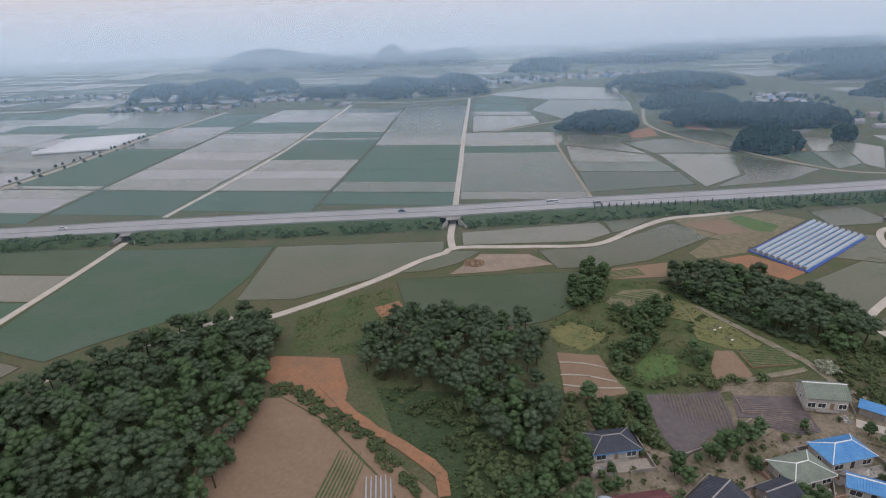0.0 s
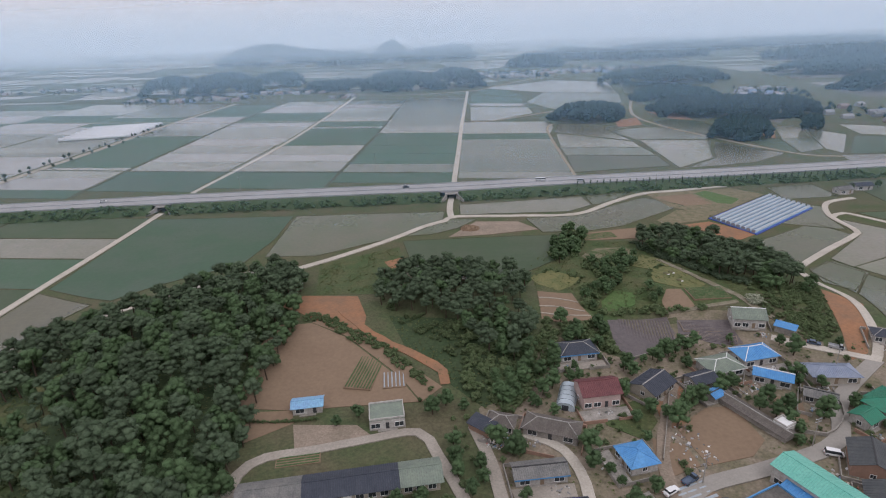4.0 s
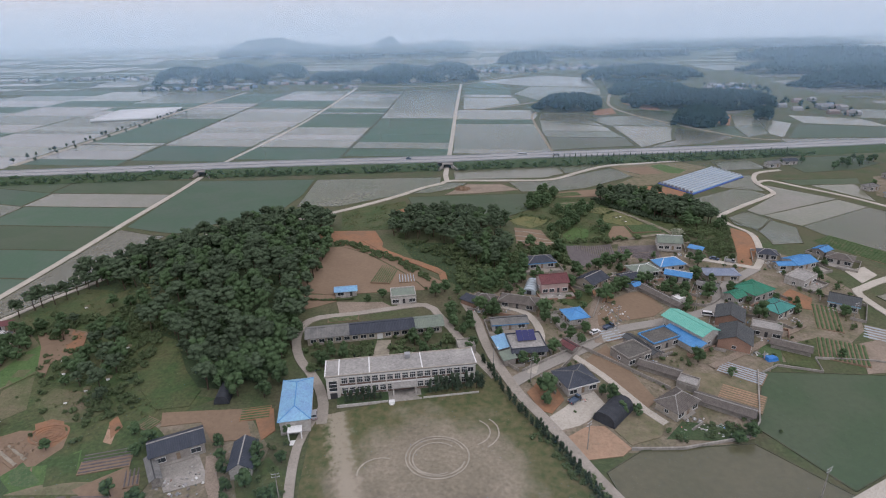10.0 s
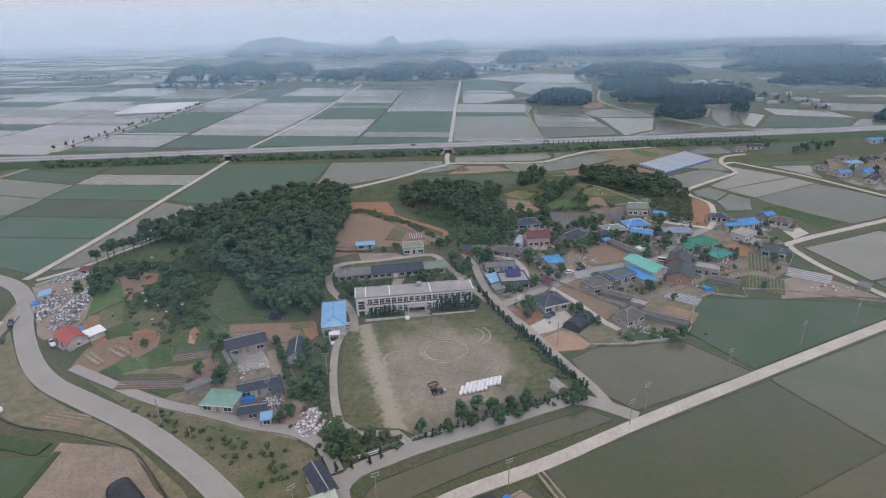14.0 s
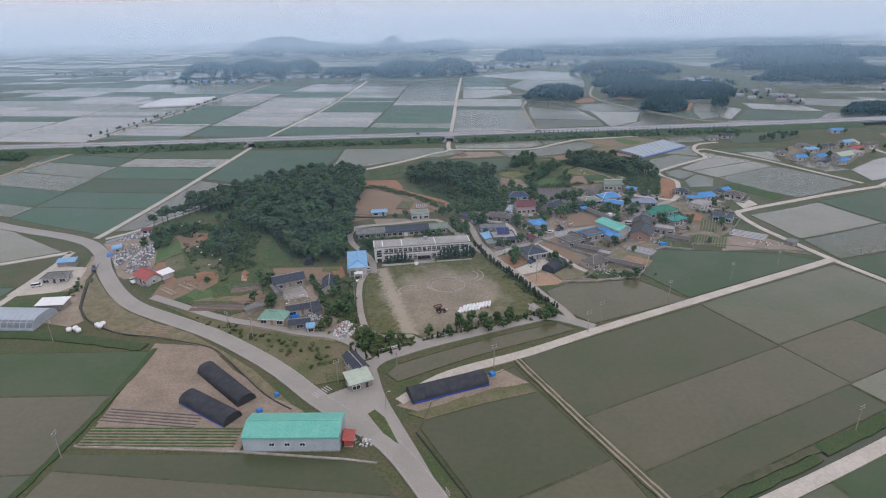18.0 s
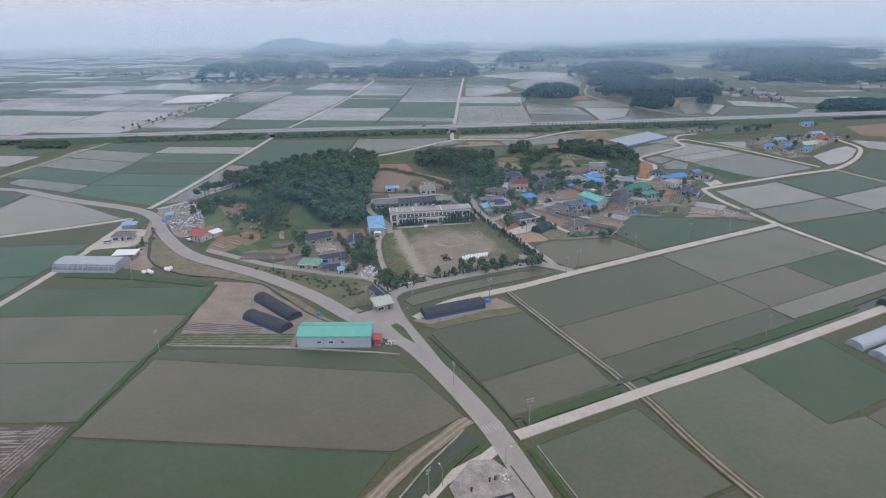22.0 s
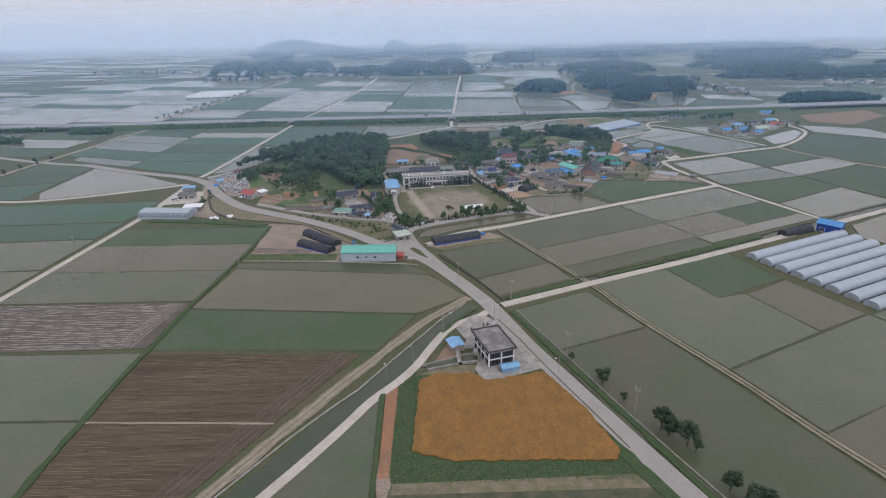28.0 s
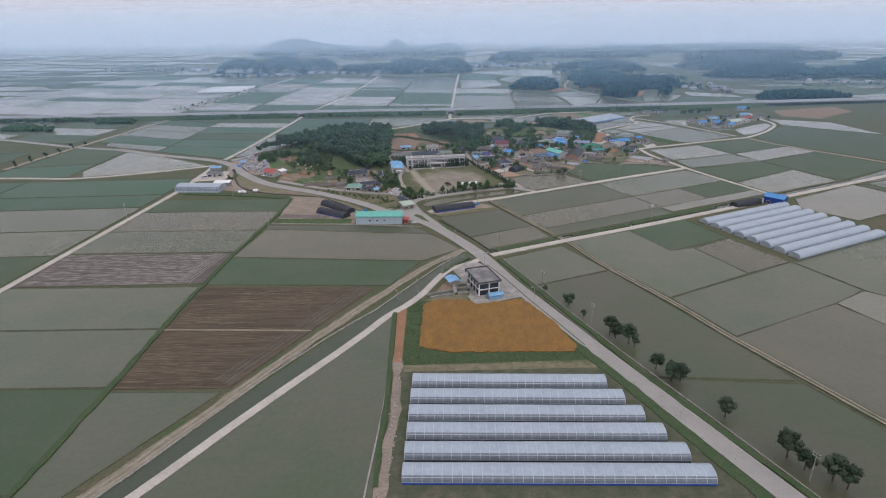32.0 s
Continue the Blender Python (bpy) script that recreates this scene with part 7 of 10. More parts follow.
for fl in range(2):
    for x in (-2.35, 2.35):
        window_part(office, x, -7.4, 0.9 + fl * 3.0, 2.6, 1.5, -1, "dark_trim")
    for y in (-5.4, -1.8, 1.8, 5.4):
        window_part(office, -4.6, y, 0.9 + fl * 3.0, 1.9, 1.5, -2, "dark_trim")
part("outside_unit", boxed(-6.6, -5.2, 1.5, 3.4, 0, 1.9), "white_wall", office)
house("small shed with a bright blue roof by the canal lane", (-11, 246.5), (6.8, 5.6), -70, "roof_skyblue", "grey_wall", "gable", 2.3, 0.7, windows=0, ridge="roof_skyblue", name="shed", category="shed", group="sheds by the canal house")
house("small blue-roofed shed against the concrete house", (7.4, 230.6), (6.8, 3.6), 17, "roof_skyblue", "roof_skyblue", "gable", 2.2, 0.6, windows=0, ridge="roof_skyblue", name="shed", category="shed", group="sheds by the canal house")
patch("pavement", [(-10.3, 260.2), (-4.3, 269.8), (2.3, 270.2), (7, 264.8), (13.4, 248), (20.4, 231.8), (-2, 223), (-4.6, 231.5), (-2.7, 238), (-2.8, 243), (-3.3, 245.4), (-8.2, 245.5), (-6.8, 251.5)], "concrete", 0.4, "concrete yard round the canal house", "yard", thick=0.2)


# ---- polytunnels ----
def tunnel(label, a, b, width, h, cover="film", skirt=None, hoops=2.0, group="", purlins=True, ends="film", name="polytunnel"):
    """A tunnel greenhouse from a to b: arched cover, hoops, purlins, end walls with a door and a skirt along the foot."""
    a, b = Vector((*a, 0)), Vector((*b, 0))
    L = (b - a).length
    c = (a + b) / 2
    yaw = math.degrees(math.atan2(b.y - a.y, b.x - a.x))
    ob = empty(name, pose(c.x, c.y, height(c.x, c.y), 0, 0, yaw), label, "greenhouse", group)
    n = 14
    prof = []
    for k in range(n + 1):
        t = math.pi * k / n
        cs, sn = math.cos(t), math.sin(t)
        prof.append((-width / 2 * math.copysign(abs(cs) ** 0.75, cs), h * abs(sn) ** 0.8))
    steps = max(2, int(L / 4))
    V = [(-L / 2 + L * i / steps, y, z * (1 + RNG.uniform(-0.012, 0.012))) for i in range(steps + 1) for y, z in prof]
    F = [(i * (n + 1) + k, i * (n + 1) + k + 1, (i + 1) * (n + 1) + k + 1, (i + 1) * (n + 1) + k) for i in range(steps) for k in range(n)]
    cv = raw("cover", V, [f[::-1] for f in F], cover, ob, smooth=True)
    for sx in (-1, 1):
        bm = bmesh.new()
        f = bm.faces.new([bm.verts.new((sx * L / 2, y, z)) for y, z in prof])
        bmesh.ops.recalc_face_normals(bm, faces=bm.faces)
        made = bmesh.ops.extrude_face_region(bm, geom=bm.faces[:])
        for v in made["geom"]:
            if isinstance(v, bmesh.types.BMVert):
                v.co.x -= sx * 0.12
        ew = part("end_wall", bm, ends, ob)
        part("door", boxed(sx * L / 2 - 0.02, sx * L / 2 + 0.05, -1.0, 1.0, 0, 1.9) if sx > 0 else boxed(sx * L / 2 - 0.05, sx * L / 2 + 0.02, -1.0, 1.0, 0, 1.9), "steel" if ends == "film" else "net", ew)
    if hoops:
        k = int(L / hoops)
        for i in range(k + 1):
            x = -L / 2 + L * i / k
            V, F = [], []
            for y, z in prof:
                s = 1.006
                V += [(x - 0.05, y * s, z * s + 0.02), (x + 0.05, y * s, z * s + 0.02), (x + 0.05, y * s * 1.006, z * s * 1.006 + 0.04), (x - 0.05, y * s * 1.006, z * s * 1.006 + 0.04)]
            for q in range(n):
                for e in range(4):
                    F.append((4 * q + e, 4 * q + (e + 1) % 4, 4 * q + 4 + (e + 1) % 4, 4 * q + 4 + e))
            raw("hoop", V, F, "hoop_pipe" if cover == "film" else "dark_trim", ob)
    if purlins:
        for idx in (3, 11):
            y, z = prof[idx]
            part("purlin", boxed(-L / 2, L / 2, y * 1.012 - 0.05, y * 1.012 + 0.05, z * 1.012 - 0.02, z * 1.012 + 0.07), "hoop_pipe", ob)
    if cover == "film" and purlins:
        for ids in ((1, 2, 3, 4), (13, 12, 11, 10)):
            V = [(sx * L / 2, prof[i][0] * 1.004, prof[i][1] * 1.004 + 0.012) for sx in (-1, 1) for i in ids]
            sn = raw("side_net", V, [(j, j + 1, j + 5, j + 4) if ids[0] == 13 else (j + 4, j + 5, j + 1, j) for j in range(3)], "film_dark", ob)
    for sy in (-1, 1):
        part("skirt", boxed(-L / 2, L / 2, sy * (width / 2 + 0.06) - 0.05, sy * (width / 2 + 0.06) + 0.05, 0, 0.75), skirt or cover, ob)
    return ob


GF = "greenhouses beside the barley field"
for k in range(6):
    t = k / 5
    y = 166.6 - 43.0 * t
    tunnel("long arched greenhouse of milky film on steel hoops", (-26.6 - 1.2 * t, y + 0.8), (37.8 + 17.2 * t, y - 1.4), 6.8, 2.9, "film", "film_blue" if k == 5 else "net", 2.6, GF)
GR = "greenhouses beside the blue store"
for k in range(8):
    x, y = 140 + 3.3 * k, 326 - 7.7 * k
    c, n = math.cos(radians(25.5)), math.sin(radians(25.5))
    tunnel("long arched greenhouse of milky film", (x, y), (x + 73 * c, y + 73 * n), 6.6, 2.9, "film", "film_dark", 3.5, GR, purlins=False)
GN = "greenhouses below the highway"
patch("blue_ground_sheet", [(145.6, 701), (199.2, 741.6), (211.6, 713), (159, 673)], "film_blue", 0.3, "dark blue ground sheet between the greenhouses", "ground sheet", thick=0.2)
for k in range(9):
    t = (k + 0.5) / 9
    a = Vector((147, 700.3)).lerp(Vector((159.4, 674.7)), t)
    b = Vector((199.1, 740.5)).lerp(Vector((210.3, 713.1)), t)
    tunnel("long low greenhouse of blue-white film", tuple(a), tuple(b), 2.3, 1.5, "film", "roof_skyblue", 6.0, GN, purlins=False)
tunnel("tunnel shed under black shade net with a blue foot", (-92.4, 356.9), (-73.8, 344.7), 6.8, 3.2, "net", "film_blue", 2.5, "black tunnel sheds", False, "net", "tunnel_shed")
tunnel("tunnel shed under black shade net", (-92.5, 373.4), (-72.3, 354.0), 6.4, 3.2, "net", "net", 2.5, "black tunnel sheds", False, "net", "tunnel_shed")
tunnel("long tunnel shed under black net with a blue skirt", (-19.8, 354.8), (5.2, 364.2), 7.2, 3.3, "net", "film_blue", 2.5, "black tunnel sheds", False, "net", "tunnel_shed")
tunnel("tunnel shed under dark shade net", (41.0, 446.5), (49.0, 455.0), 6.8, 3.6, "net", "net", 1.6, "black tunnel sheds", False, "net", "tunnel_shed")
tunnel("small dark tunnel shed at the wood's edge", (-73.6, 459), (-74.2, 467), 4.4, 2.8, "net", "net", 2.0, "black tunnel sheds", False, "net", "tunnel_shed")
tunnel("tunnel shed under black shade net", (173, 357.5), (193, 366), 6.0, 3.2, "net", "net", 2.5, "black tunnel sheds", False, "net", "tunnel_shed")
tunnel("grey arched shed beside the maroon-roofed house", (31.5, 530), (35, 541), 5.4, 2.6, "metal_wall", "metal_wall", 2.0, "black tunnel sheds", False, "metal_wall", "tunnel_shed")
tunnel("wide greenhouse of clear film over dark beds", (-204.5, 413.3), (-172.7, 410.8), 15.0, 4.6, "film", None, 2.5, "western farmyard greenhouses", True)
house("store with bright blue steel walls and roof", (203, 363.5), (9.5, 12.5), 42, "roof_blue", "film_blue", "gable", 4.6, 1.7, windows=2, ridge="roof_blue", name="farm_shed", category="shed", group="farm stores")

# the hamlet to the north-east, and the far villages
rng2 = random.Random(5)
for x, y, yaw, w, d, roof, label, kind in ((280, 659, 20, 12, 8, "roof_blue", "hamlet house with a bright blue roof", "gable"), (297, 660, 35, 14, 8, "roof_blue", "long hamlet barn with a blue steel roof", "gable"), (306, 686, 10, 12, 8, "roof_skyblue", "hamlet house with a faded blue roof", "hip"), (318, 664, 25, 18, 11, "roof_pale", "wide hamlet barn with a pale sheet roof", "gable"),
                                           (328, 698, 30, 12, 8, "roof_navy", "hamlet house with a dark tiled roof", "hip"), (344, 686, 15, 12, 8, "roof_red", "hamlet house with a red roof", "gable"), (290, 642, 40, 15, 7, "roof_navy", "dark-roofed hamlet house by the lane", "gable"), (306, 645, 30, 12, 7, "roof_blue", "low hamlet shed with a blue roof", "gable"), (352, 711, 20, 13, 8, "roof_skyblue", "hamlet store with a pale blue roof", "gable"),
                                           (309, 703, 5, 11, 7, "roof_grey", "hamlet house with a grey slate roof", "hip"), (246, 741, 12, 11, 7, "roof_grey", "old hamlet house with a grey roof", "gable"), (262, 748, 5, 12, 7, "roof_navy", "hamlet house with a dark roof", "gable"), (276, 677, 20, 10, 7, "roof_grey", "small grey-roofed hamlet house", "hip"), (334, 672, 25, 12, 8, "roof_slab", "flat-roofed concrete store in the hamlet", "flat"),
                                           (366, 700, 20, 12, 8, "roof_brown", "hamlet house with a brown tiled roof", "hip"), (376, 764, 8, 14, 8, "roof_blue", "blue-roofed store under the highway bank", "gable")):
    house(label, (x, y), (w, d), yaw, roof, "white_wall", kind, 2.9, windows=2, group="houses of the hamlet")
    tree("broadleaf_tree", x + rng2.uniform(7, 11), y + rng2.uniform(-9, 9), rng2.uniform(0.5, 0.8), "trees of the hamlet")
grove([(282, 728), (300, 744), (322, 756), (330, 748), (306, 734)], 6.0, {"broadleaf_tree": 6, "pine": 2}, (0.6, 0.95), "trees of the hamlet")
plot_h = patch("village_ground", [(272, 664), (284, 684), (300, 708), (330, 712), (372, 716), (372, 694), (340, 672), (316, 648), (292, 634), (278, 646)], "village_earth", 0.1, "trodden earth round the hamlet houses", "ground", thick=0.1)


def far_village(cx, cy, rx, ry, n, seed):
    r = random.Random(seed)
    V, F = [], []
    for _ in range(n):
        x, y, w, d, h = cx + r.uniform(-rx, rx), cy + r.uniform(-ry, ry), r.uniform(3, 6.2), r.uniform(2.4, 3.8), r.uniform(2.4, 3.6)
        b = len(V)
        V += [(x - w, y - d, 0), (x + w, y - d, 0), (x + w, y + d, 0), (x - w, y + d, 0), (x - w, y - d, h), (x + w, y - d, h), (x + w, y + d, h), (x - w, y + d, h), (x - w * 0.9, y, h + 2), (x + w * 0.9, y, h + 2)]
        F += [tuple(b + i for i in f) for f in ((0, 1, 5, 4), (1, 2, 6, 5), (2, 3, 7, 6), (3, 0, 4, 7), (4, 5, 9, 8), (6, 7, 8, 9), (5, 6, 9), (7, 4, 8))]
    tagged(raw("far_village", V, F, "far_roof"), "cluster of far village houses in haze", "village", kind="stuff")


for x, y, ax, ay, n, seed in ((-400, 1304, 90, 18, 26, 1), (-250, 1368, 50, 24, 26, 9), (-156, 1284, 16, 6, 6, 2), (104, 1520, 70, 50, 60, 3), (424, 1185, 40, 42, 26, 4), (432, 1030, 34, 40, 10, 5), (441, 955, 20, 8, 5, 10), (-650, 1500, 160, 30, 26, 6), (300, 1560, 120, 40, 36, 7), (720, 1070, 110, 30, 7, 8)):
    far_village(x, y, ax, ay, n, seed)
    wooded_hill("far_woods", x, y, ax * 1.15, ay * 1.2, 0, 0.4, n * 0.7, 4.5, seed + 50, "trees among the far village houses")
GW = empty("greenhouse_block", pose(-385, 1048, 0.1, 0, 0, 12), "block of white greenhouses on the far plain", "greenhouse")
for k in range(7):
    bm = bmesh.new()
    m = Matrix.Translation((0, -33 + k * 11, 0)) @ Matrix.Rotation(radians(90), 4, "Y")
    bmesh.ops.create_cone(bm, cap_ends=True, segments=16, radius1=3.6, radius2=3.6, depth=76, matrix=m)
    for v in bm.verts:
        v.co.z = max(0.0, v.co.z * 0.9)
        v.co.x += k * 2.2
    part("bay", bm, "film_white", GW, smooth=True)

# ---- land use on the village rise ----
PLOTS = [0]


def plot(name, material, label, *pts, category="field"):
    PLOTS[0] += 1
    return patch(name, pts, material, 0.02 + 0.0015 * PLOTS[0] + (0.09 if PLOTS[0] > 8 else 0), label, category, thick=0.15)


def furrows(label, c, size, yaw, spacing, soil, crop, h=0.28, fill=0.5, category="vegetable plot"):
    """A bed of soil with ridges across it, each ridge a part."""
    x, y = c
    w, d = size
    ob = empty("vegetable_plot", pose(x, y, height(x, y) + 0.12, 0, 0, yaw), label, category)
    PLOTS[0] += 1
    part("bed", boxed(-w / 2, w / 2, -d / 2, d / 2, -0.6, 0.1), soil, ob)
    n = int(d / spacing)
    for k in range(n):
        yy = -d / 2 + d * (k + 0.5) / n
        hw = spacing * fill / 2
        V, F = [], []
        steps = max(2, int(w / 1.5))
        for i in range(steps + 1):
            xx = -w / 2 + 0.3 + (w - 0.6) * i / steps
            j = RNG.uniform(0.75, 1.25)
            V += [(xx, yy - hw * j, 0.1), (xx, yy - hw * 0.5 * j, 0.1 + h * j), (xx, yy + hw * 0.5 * j, 0.1 + h * j), (xx, yy + hw * j, 0.1)]
        for i in range(steps):
            for q in range(3):
                F.append((4 * i + q, 4 * i + q + 1, 4 * i + 5 + q, 4 * i + 4 + q)[::-1])
        raw("ridge", V, F, crop, ob)
    return ob


plot("village_ground", "village_earth", "trodden earth and weeds between village houses", (13, 466), (30, 436), (60, 434), (82, 440), (88, 452), (106, 476), (128, 478), (150, 496), (168, 530), (166, 560), (150, 574), (130, 562), (112, 584), (84, 588), (58, 556), (36, 572), (6, 532), (10, 490), category="ground")
plot("village_ground", "village_earth", "trodden earth round the western farmyards", (-98, 450), (-62, 452), (-54, 440), (-55, 414), (-46, 398), (-46, 390), (-70, 392), (-100, 406), (-92, 422), (-94, 440), category="ground")
plot("slope", "slope_grass", "rough grass slope below the woods", (-175, 520), (-168, 545), (-145, 540), (-122, 534), (-110, 500), (-104, 466), (-76, 462), (-96, 446), (-120, 446), (-145, 464), (-160, 490), category="grass")
plot("slope", "shade_grass", "grass under the trees on the rise, shade in its colour", (-60, 520), (-64, 600), (-78, 646), (-100, 640), (-150, 578), (-170, 548), (-118, 524), (-108, 470), (-72, 466), category="grass")
plot("slope", "slope_grass", "grass clearing with scattered shrubs", (-66, 652), (-28, 672), (-24, 648), (-30, 610), (-60, 614), category="grass")
# same darkened grass: the clearing's shade is in the colour
plot("slope", "shade_grass", "shade-darkened grass clearing below the middle woods", (-26, 590), (16, 580), (30, 550), (8, 532), (-4, 546), (-18, 566), category="grass")
plot("slope", "slope_grass", "grassy terraces with small gardens", (36, 640), (56, 672), (92, 670), (122, 600), (116, 590), (80, 590), (46, 576), (34, 590), category="grass")
plot("slope", "slope_grass", "green bank of the eastern rise", (104, 668), (150, 628), (162, 606), (150, 576), (124, 590), category="grass")
plot("clay_bench", "red_soil", "terrace of dug red clay", (-61, 607), (-42, 606), (-38, 592), (-48, 588), (-60, 594))
plot("sand_strip", "yard", "pale bare strip with white sheets", (-23, 634), (24, 630), (20, 622), (-18, 622))
plot("red_clay", "red_soil", "patch of red earth at the wood's edge", (-34, 652), (-24, 658), (-20, 648), (-30, 642))
plot("garden", "soil", "tilled terrace below the greenhouses", (70, 684), (102, 690), (96, 674), (72, 673))
plot("yard", "concrete", "concrete farmyard", (35, 492), (46, 498), (49, 489), (37, 481))
plot("field", "red_soil", "bare red field below the highway", (128, 692), (144, 696), (160, 675), (146, 666))
plot("field", "dry_field", "brown fields below the highway", (126, 752), (184, 758), (198, 743), (150, 705), (132, 724))
plot("field", "bright_grass", "dark green vegetable plot below the highway", (156.4, 749.5), (166.2, 754.5), (178.9, 735.1), (170.1, 725.8), (162.2, 728.6))
plot("field", "soil", "tilled brown strip below the highway", (129.1, 744.6), (154, 748.6), (158.9, 726.9), (141.5, 724.8))
plot("field", "dry_field", "weedy olive field beside the greenhouses", (116.3, 700.5), (133.8, 717.7), (152, 712), (143.5, 698.5), (118, 692.4))
# schoolyard
# terraces and fields of the northern rise
plot("brown_field", "soil", "bare brown tilled field", (-67, 533), (-71, 560), (-71, 587), (-56, 587), (-41, 575), (-19, 548), (-12, 536), (-36, 535))
plot("brown_field", "soil", "small bare field below the shed", (-66, 531), (-51, 534), (-49, 528), (-61, 518))
plot("brown_field", "soil", "bare brown headland of the tilled field", (-56, 587.5), (-40.5, 575.5), (-18.5, 548.5), (-11.5, 536), (-5, 543), (-16, 555), (-34, 576), (-52, 589))
plot("red_clay", "red_soil", "freshly graded red clay", (-76, 606), (-65, 614), (-41, 609), (-35, 590), (-35, 581), (-45, 579.5), (-63, 597))
plot("clay_bench", "red_soil", "terrace of dug bright red clay", (-60, 607), (-45, 606), (-38, 597), (-36, 588), (-46, 594), (-60, 597))
plot("pale_yard", "yard", "pale dusty ground behind the old school", (-49, 527), (-30, 526), (-24, 520), (-46, 516), category="yard")
plot("garden", "soil", "tilled brown garden terrace", (34.4, 606.5), (49.1, 606.8), (50.2, 595.8), (53.1, 584.4), (41, 581), (32.8, 583))
for line in ([(34, 599), (42, 600), (50, 598)], [(33, 592), (42, 592.5), (51, 590.5)], [(33, 587), (43, 586.5), (52.5, 587)]):
    ribbon("terrace_edge", line, 0.7, "trail", 0.32, "pale stony lip of a garden terrace", "terrace", ragged=0.25, depth=0.3)
plot("garden", "olive_grass", "yellow-olive garden plot inside a low hedge", (33.7, 625.9), (44.2, 630.5), (55.3, 619.6), (51, 614.1), (43.9, 609.3), (36.3, 616.4), category="garden")
plot("garden", "dry_field", "pale fenced garden plot among the shrubs", (61.2, 646.7), (72.1, 660.5), (87, 661.7), (90.1, 653.4), (77.9, 641.9), (63.8, 639.5), category="garden")
plot("lawn", "olive_grass", "rough olive grass beside the woods", (84, 640), (92, 650), (98, 640), (98, 628), (88, 622), (80, 628), category="grass")
ribbon("road", [(96, 640), (97.5, 630), (100.5, 620.4), (105.8, 607.7), (112.2, 595), (115.3, 583.3), (119.5, 576.3), (123, 570)], 2.6, "track_earth", 0.2, "brown dirt lane along the foot of the wood", ragged=0.35)
ribbon("road", [(81, 587.6), (94.2, 588), (110.3, 590.6)], 2.0, "track_earth", 0.2, "brown dirt path between the gardens", ragged=0.3)
plot("lawn", "bright_grass", "green grass terrace", (59.6, 599.3), (66.1, 605.5), (73.6, 602.5), (71.8, 594.6), (63.6, 591.5), (58.1, 591.4), category="grass")
plot("burial_lawn", "olive_grass", "mown oval lawn with white stones", (85, 618.9), (93, 627.1), (98, 623.8), (104, 605.7), (98.6, 601.8), (92, 603.7), (84.1, 610.2), category="lawn")
plot("garden", "soil", "tilled brown garden plot", (86.9, 602.9), (92.5, 602.4), (93.3, 589.7), (92.1, 588.8), (81.2, 589.2), (82.5, 595.2))
plot("mulched_field", "mulch", "field under dark plastic mulch", (58, 584), (81, 585), (80, 573), (59, 555), (56, 565))
plot("mulched_field", "mulch", "curving terrace of mulched ridges", (83.9, 582.4), (101.7, 579.6), (101.4, 570.1), (100.9, 565.2), (93.1, 563.7), (88.5, 566.8), (84.8, 572.2), (80.9, 572.4))
plot("field", "red_soil", "bare red slope beside the village road", (150, 603), (158, 589), (148, 571), (139, 557), (131, 553), (137, 568), (144, 590))
plot("yard", "soil", "bare yard of brown dust", (68, 526), (73, 529.5), (81, 530), (83, 515), (77, 509), (64, 506), (61, 522))
plot("yard", "soil", "trodden brown yard", (53, 517), (61, 514), (62, 506), (50, 501))
plot("yard", "red_soil", "trodden red earth lane", (59, 540), (68, 546), (71, 543), (65, 523), (58, 520))
plot("lawn", "slope_grass", "grass bank below the pink house", (42, 529), (56, 535), (57, 524), (51, 516), (42, 523), category="grass")
plot("yard", "soil", "small bare plot among shrubs", (94, 536), (102, 531), (99, 522), (94, 522))
# fields of the southern village
plot("field", "soil", "tilled brown field behind walls", (43, 479), (53, 489), (55, 480), (60, 457), (56, 453), (49, 466))
plot("field", "dry_field", "small tilled field going to weed", (72.1, 468.6), (77.5, 471.2), (97, 467.1), (88.5, 451.4), (83.5, 451), (75.3, 457), (68, 462.6))
plot("red_plot", "tan_clay", "bare levelled plot of orange-tan clay", (28.5, 440.7), (36.3, 445.8), (41.1, 445.6), (46.2, 436.6), (43.1, 433.8), (33, 432.6))
plot("field", "dry_field", "dry weedy field beside the tunnel shed", (42.1, 446.6), (52.7, 451.8), (60.5, 447.7), (55.6, 440.7), (46.6, 437.8))
plot("parking", "concrete_road", "pale concrete forecourt", (26, 450), (31, 454), (36, 459), (42, 462), (44, 455), (37, 448), (34, 446), (28, 444), category="yard")
plot("garden", "red_soil", "shrub garden on red earth", (21, 462), (25, 467), (30, 468), (32, 458), (27, 451.5), (24, 453))
plot("garden", "weeds", "overgrown garden along the paddy wall", (57, 440), (64, 447), (76, 445), (82, 443), (79, 438.5), category="garden")
plot("field", "red_soil", "bare red field by the teal-roofed house", (134, 524), (142, 531), (146, 522), (140, 512), (133, 515))
plot("garden", "crop", "yellow-green kitchen garden", (102, 480), (110, 490), (114, 487), (109, 476))
plot("garden", "slope_grass", "kitchen garden with weeds", (113, 486), (129, 491), (119, 471), (110, 475), category="garden")
plot("yard", "yard", "pale farmyard by the paddies", (142, 487), (159, 492), (170, 481), (176, 470), (163, 472), (133, 469), category="yard")
plot("yard", "concrete_road", "pale concrete pad beside the lane", (178, 550), (190, 555), (190, 546), (177, 537), category="yard")
plot("schoolyard", "schoolyard", "schoolyard worn to sand, dry grass at the edges", (-44, 452), (8, 468), (11, 473), (14, 461), (22, 443), (30, 426), (37, 413), (34, 407), (-14, 389), (-20, 393), (-36, 394), (-42, 420), category="schoolyard")
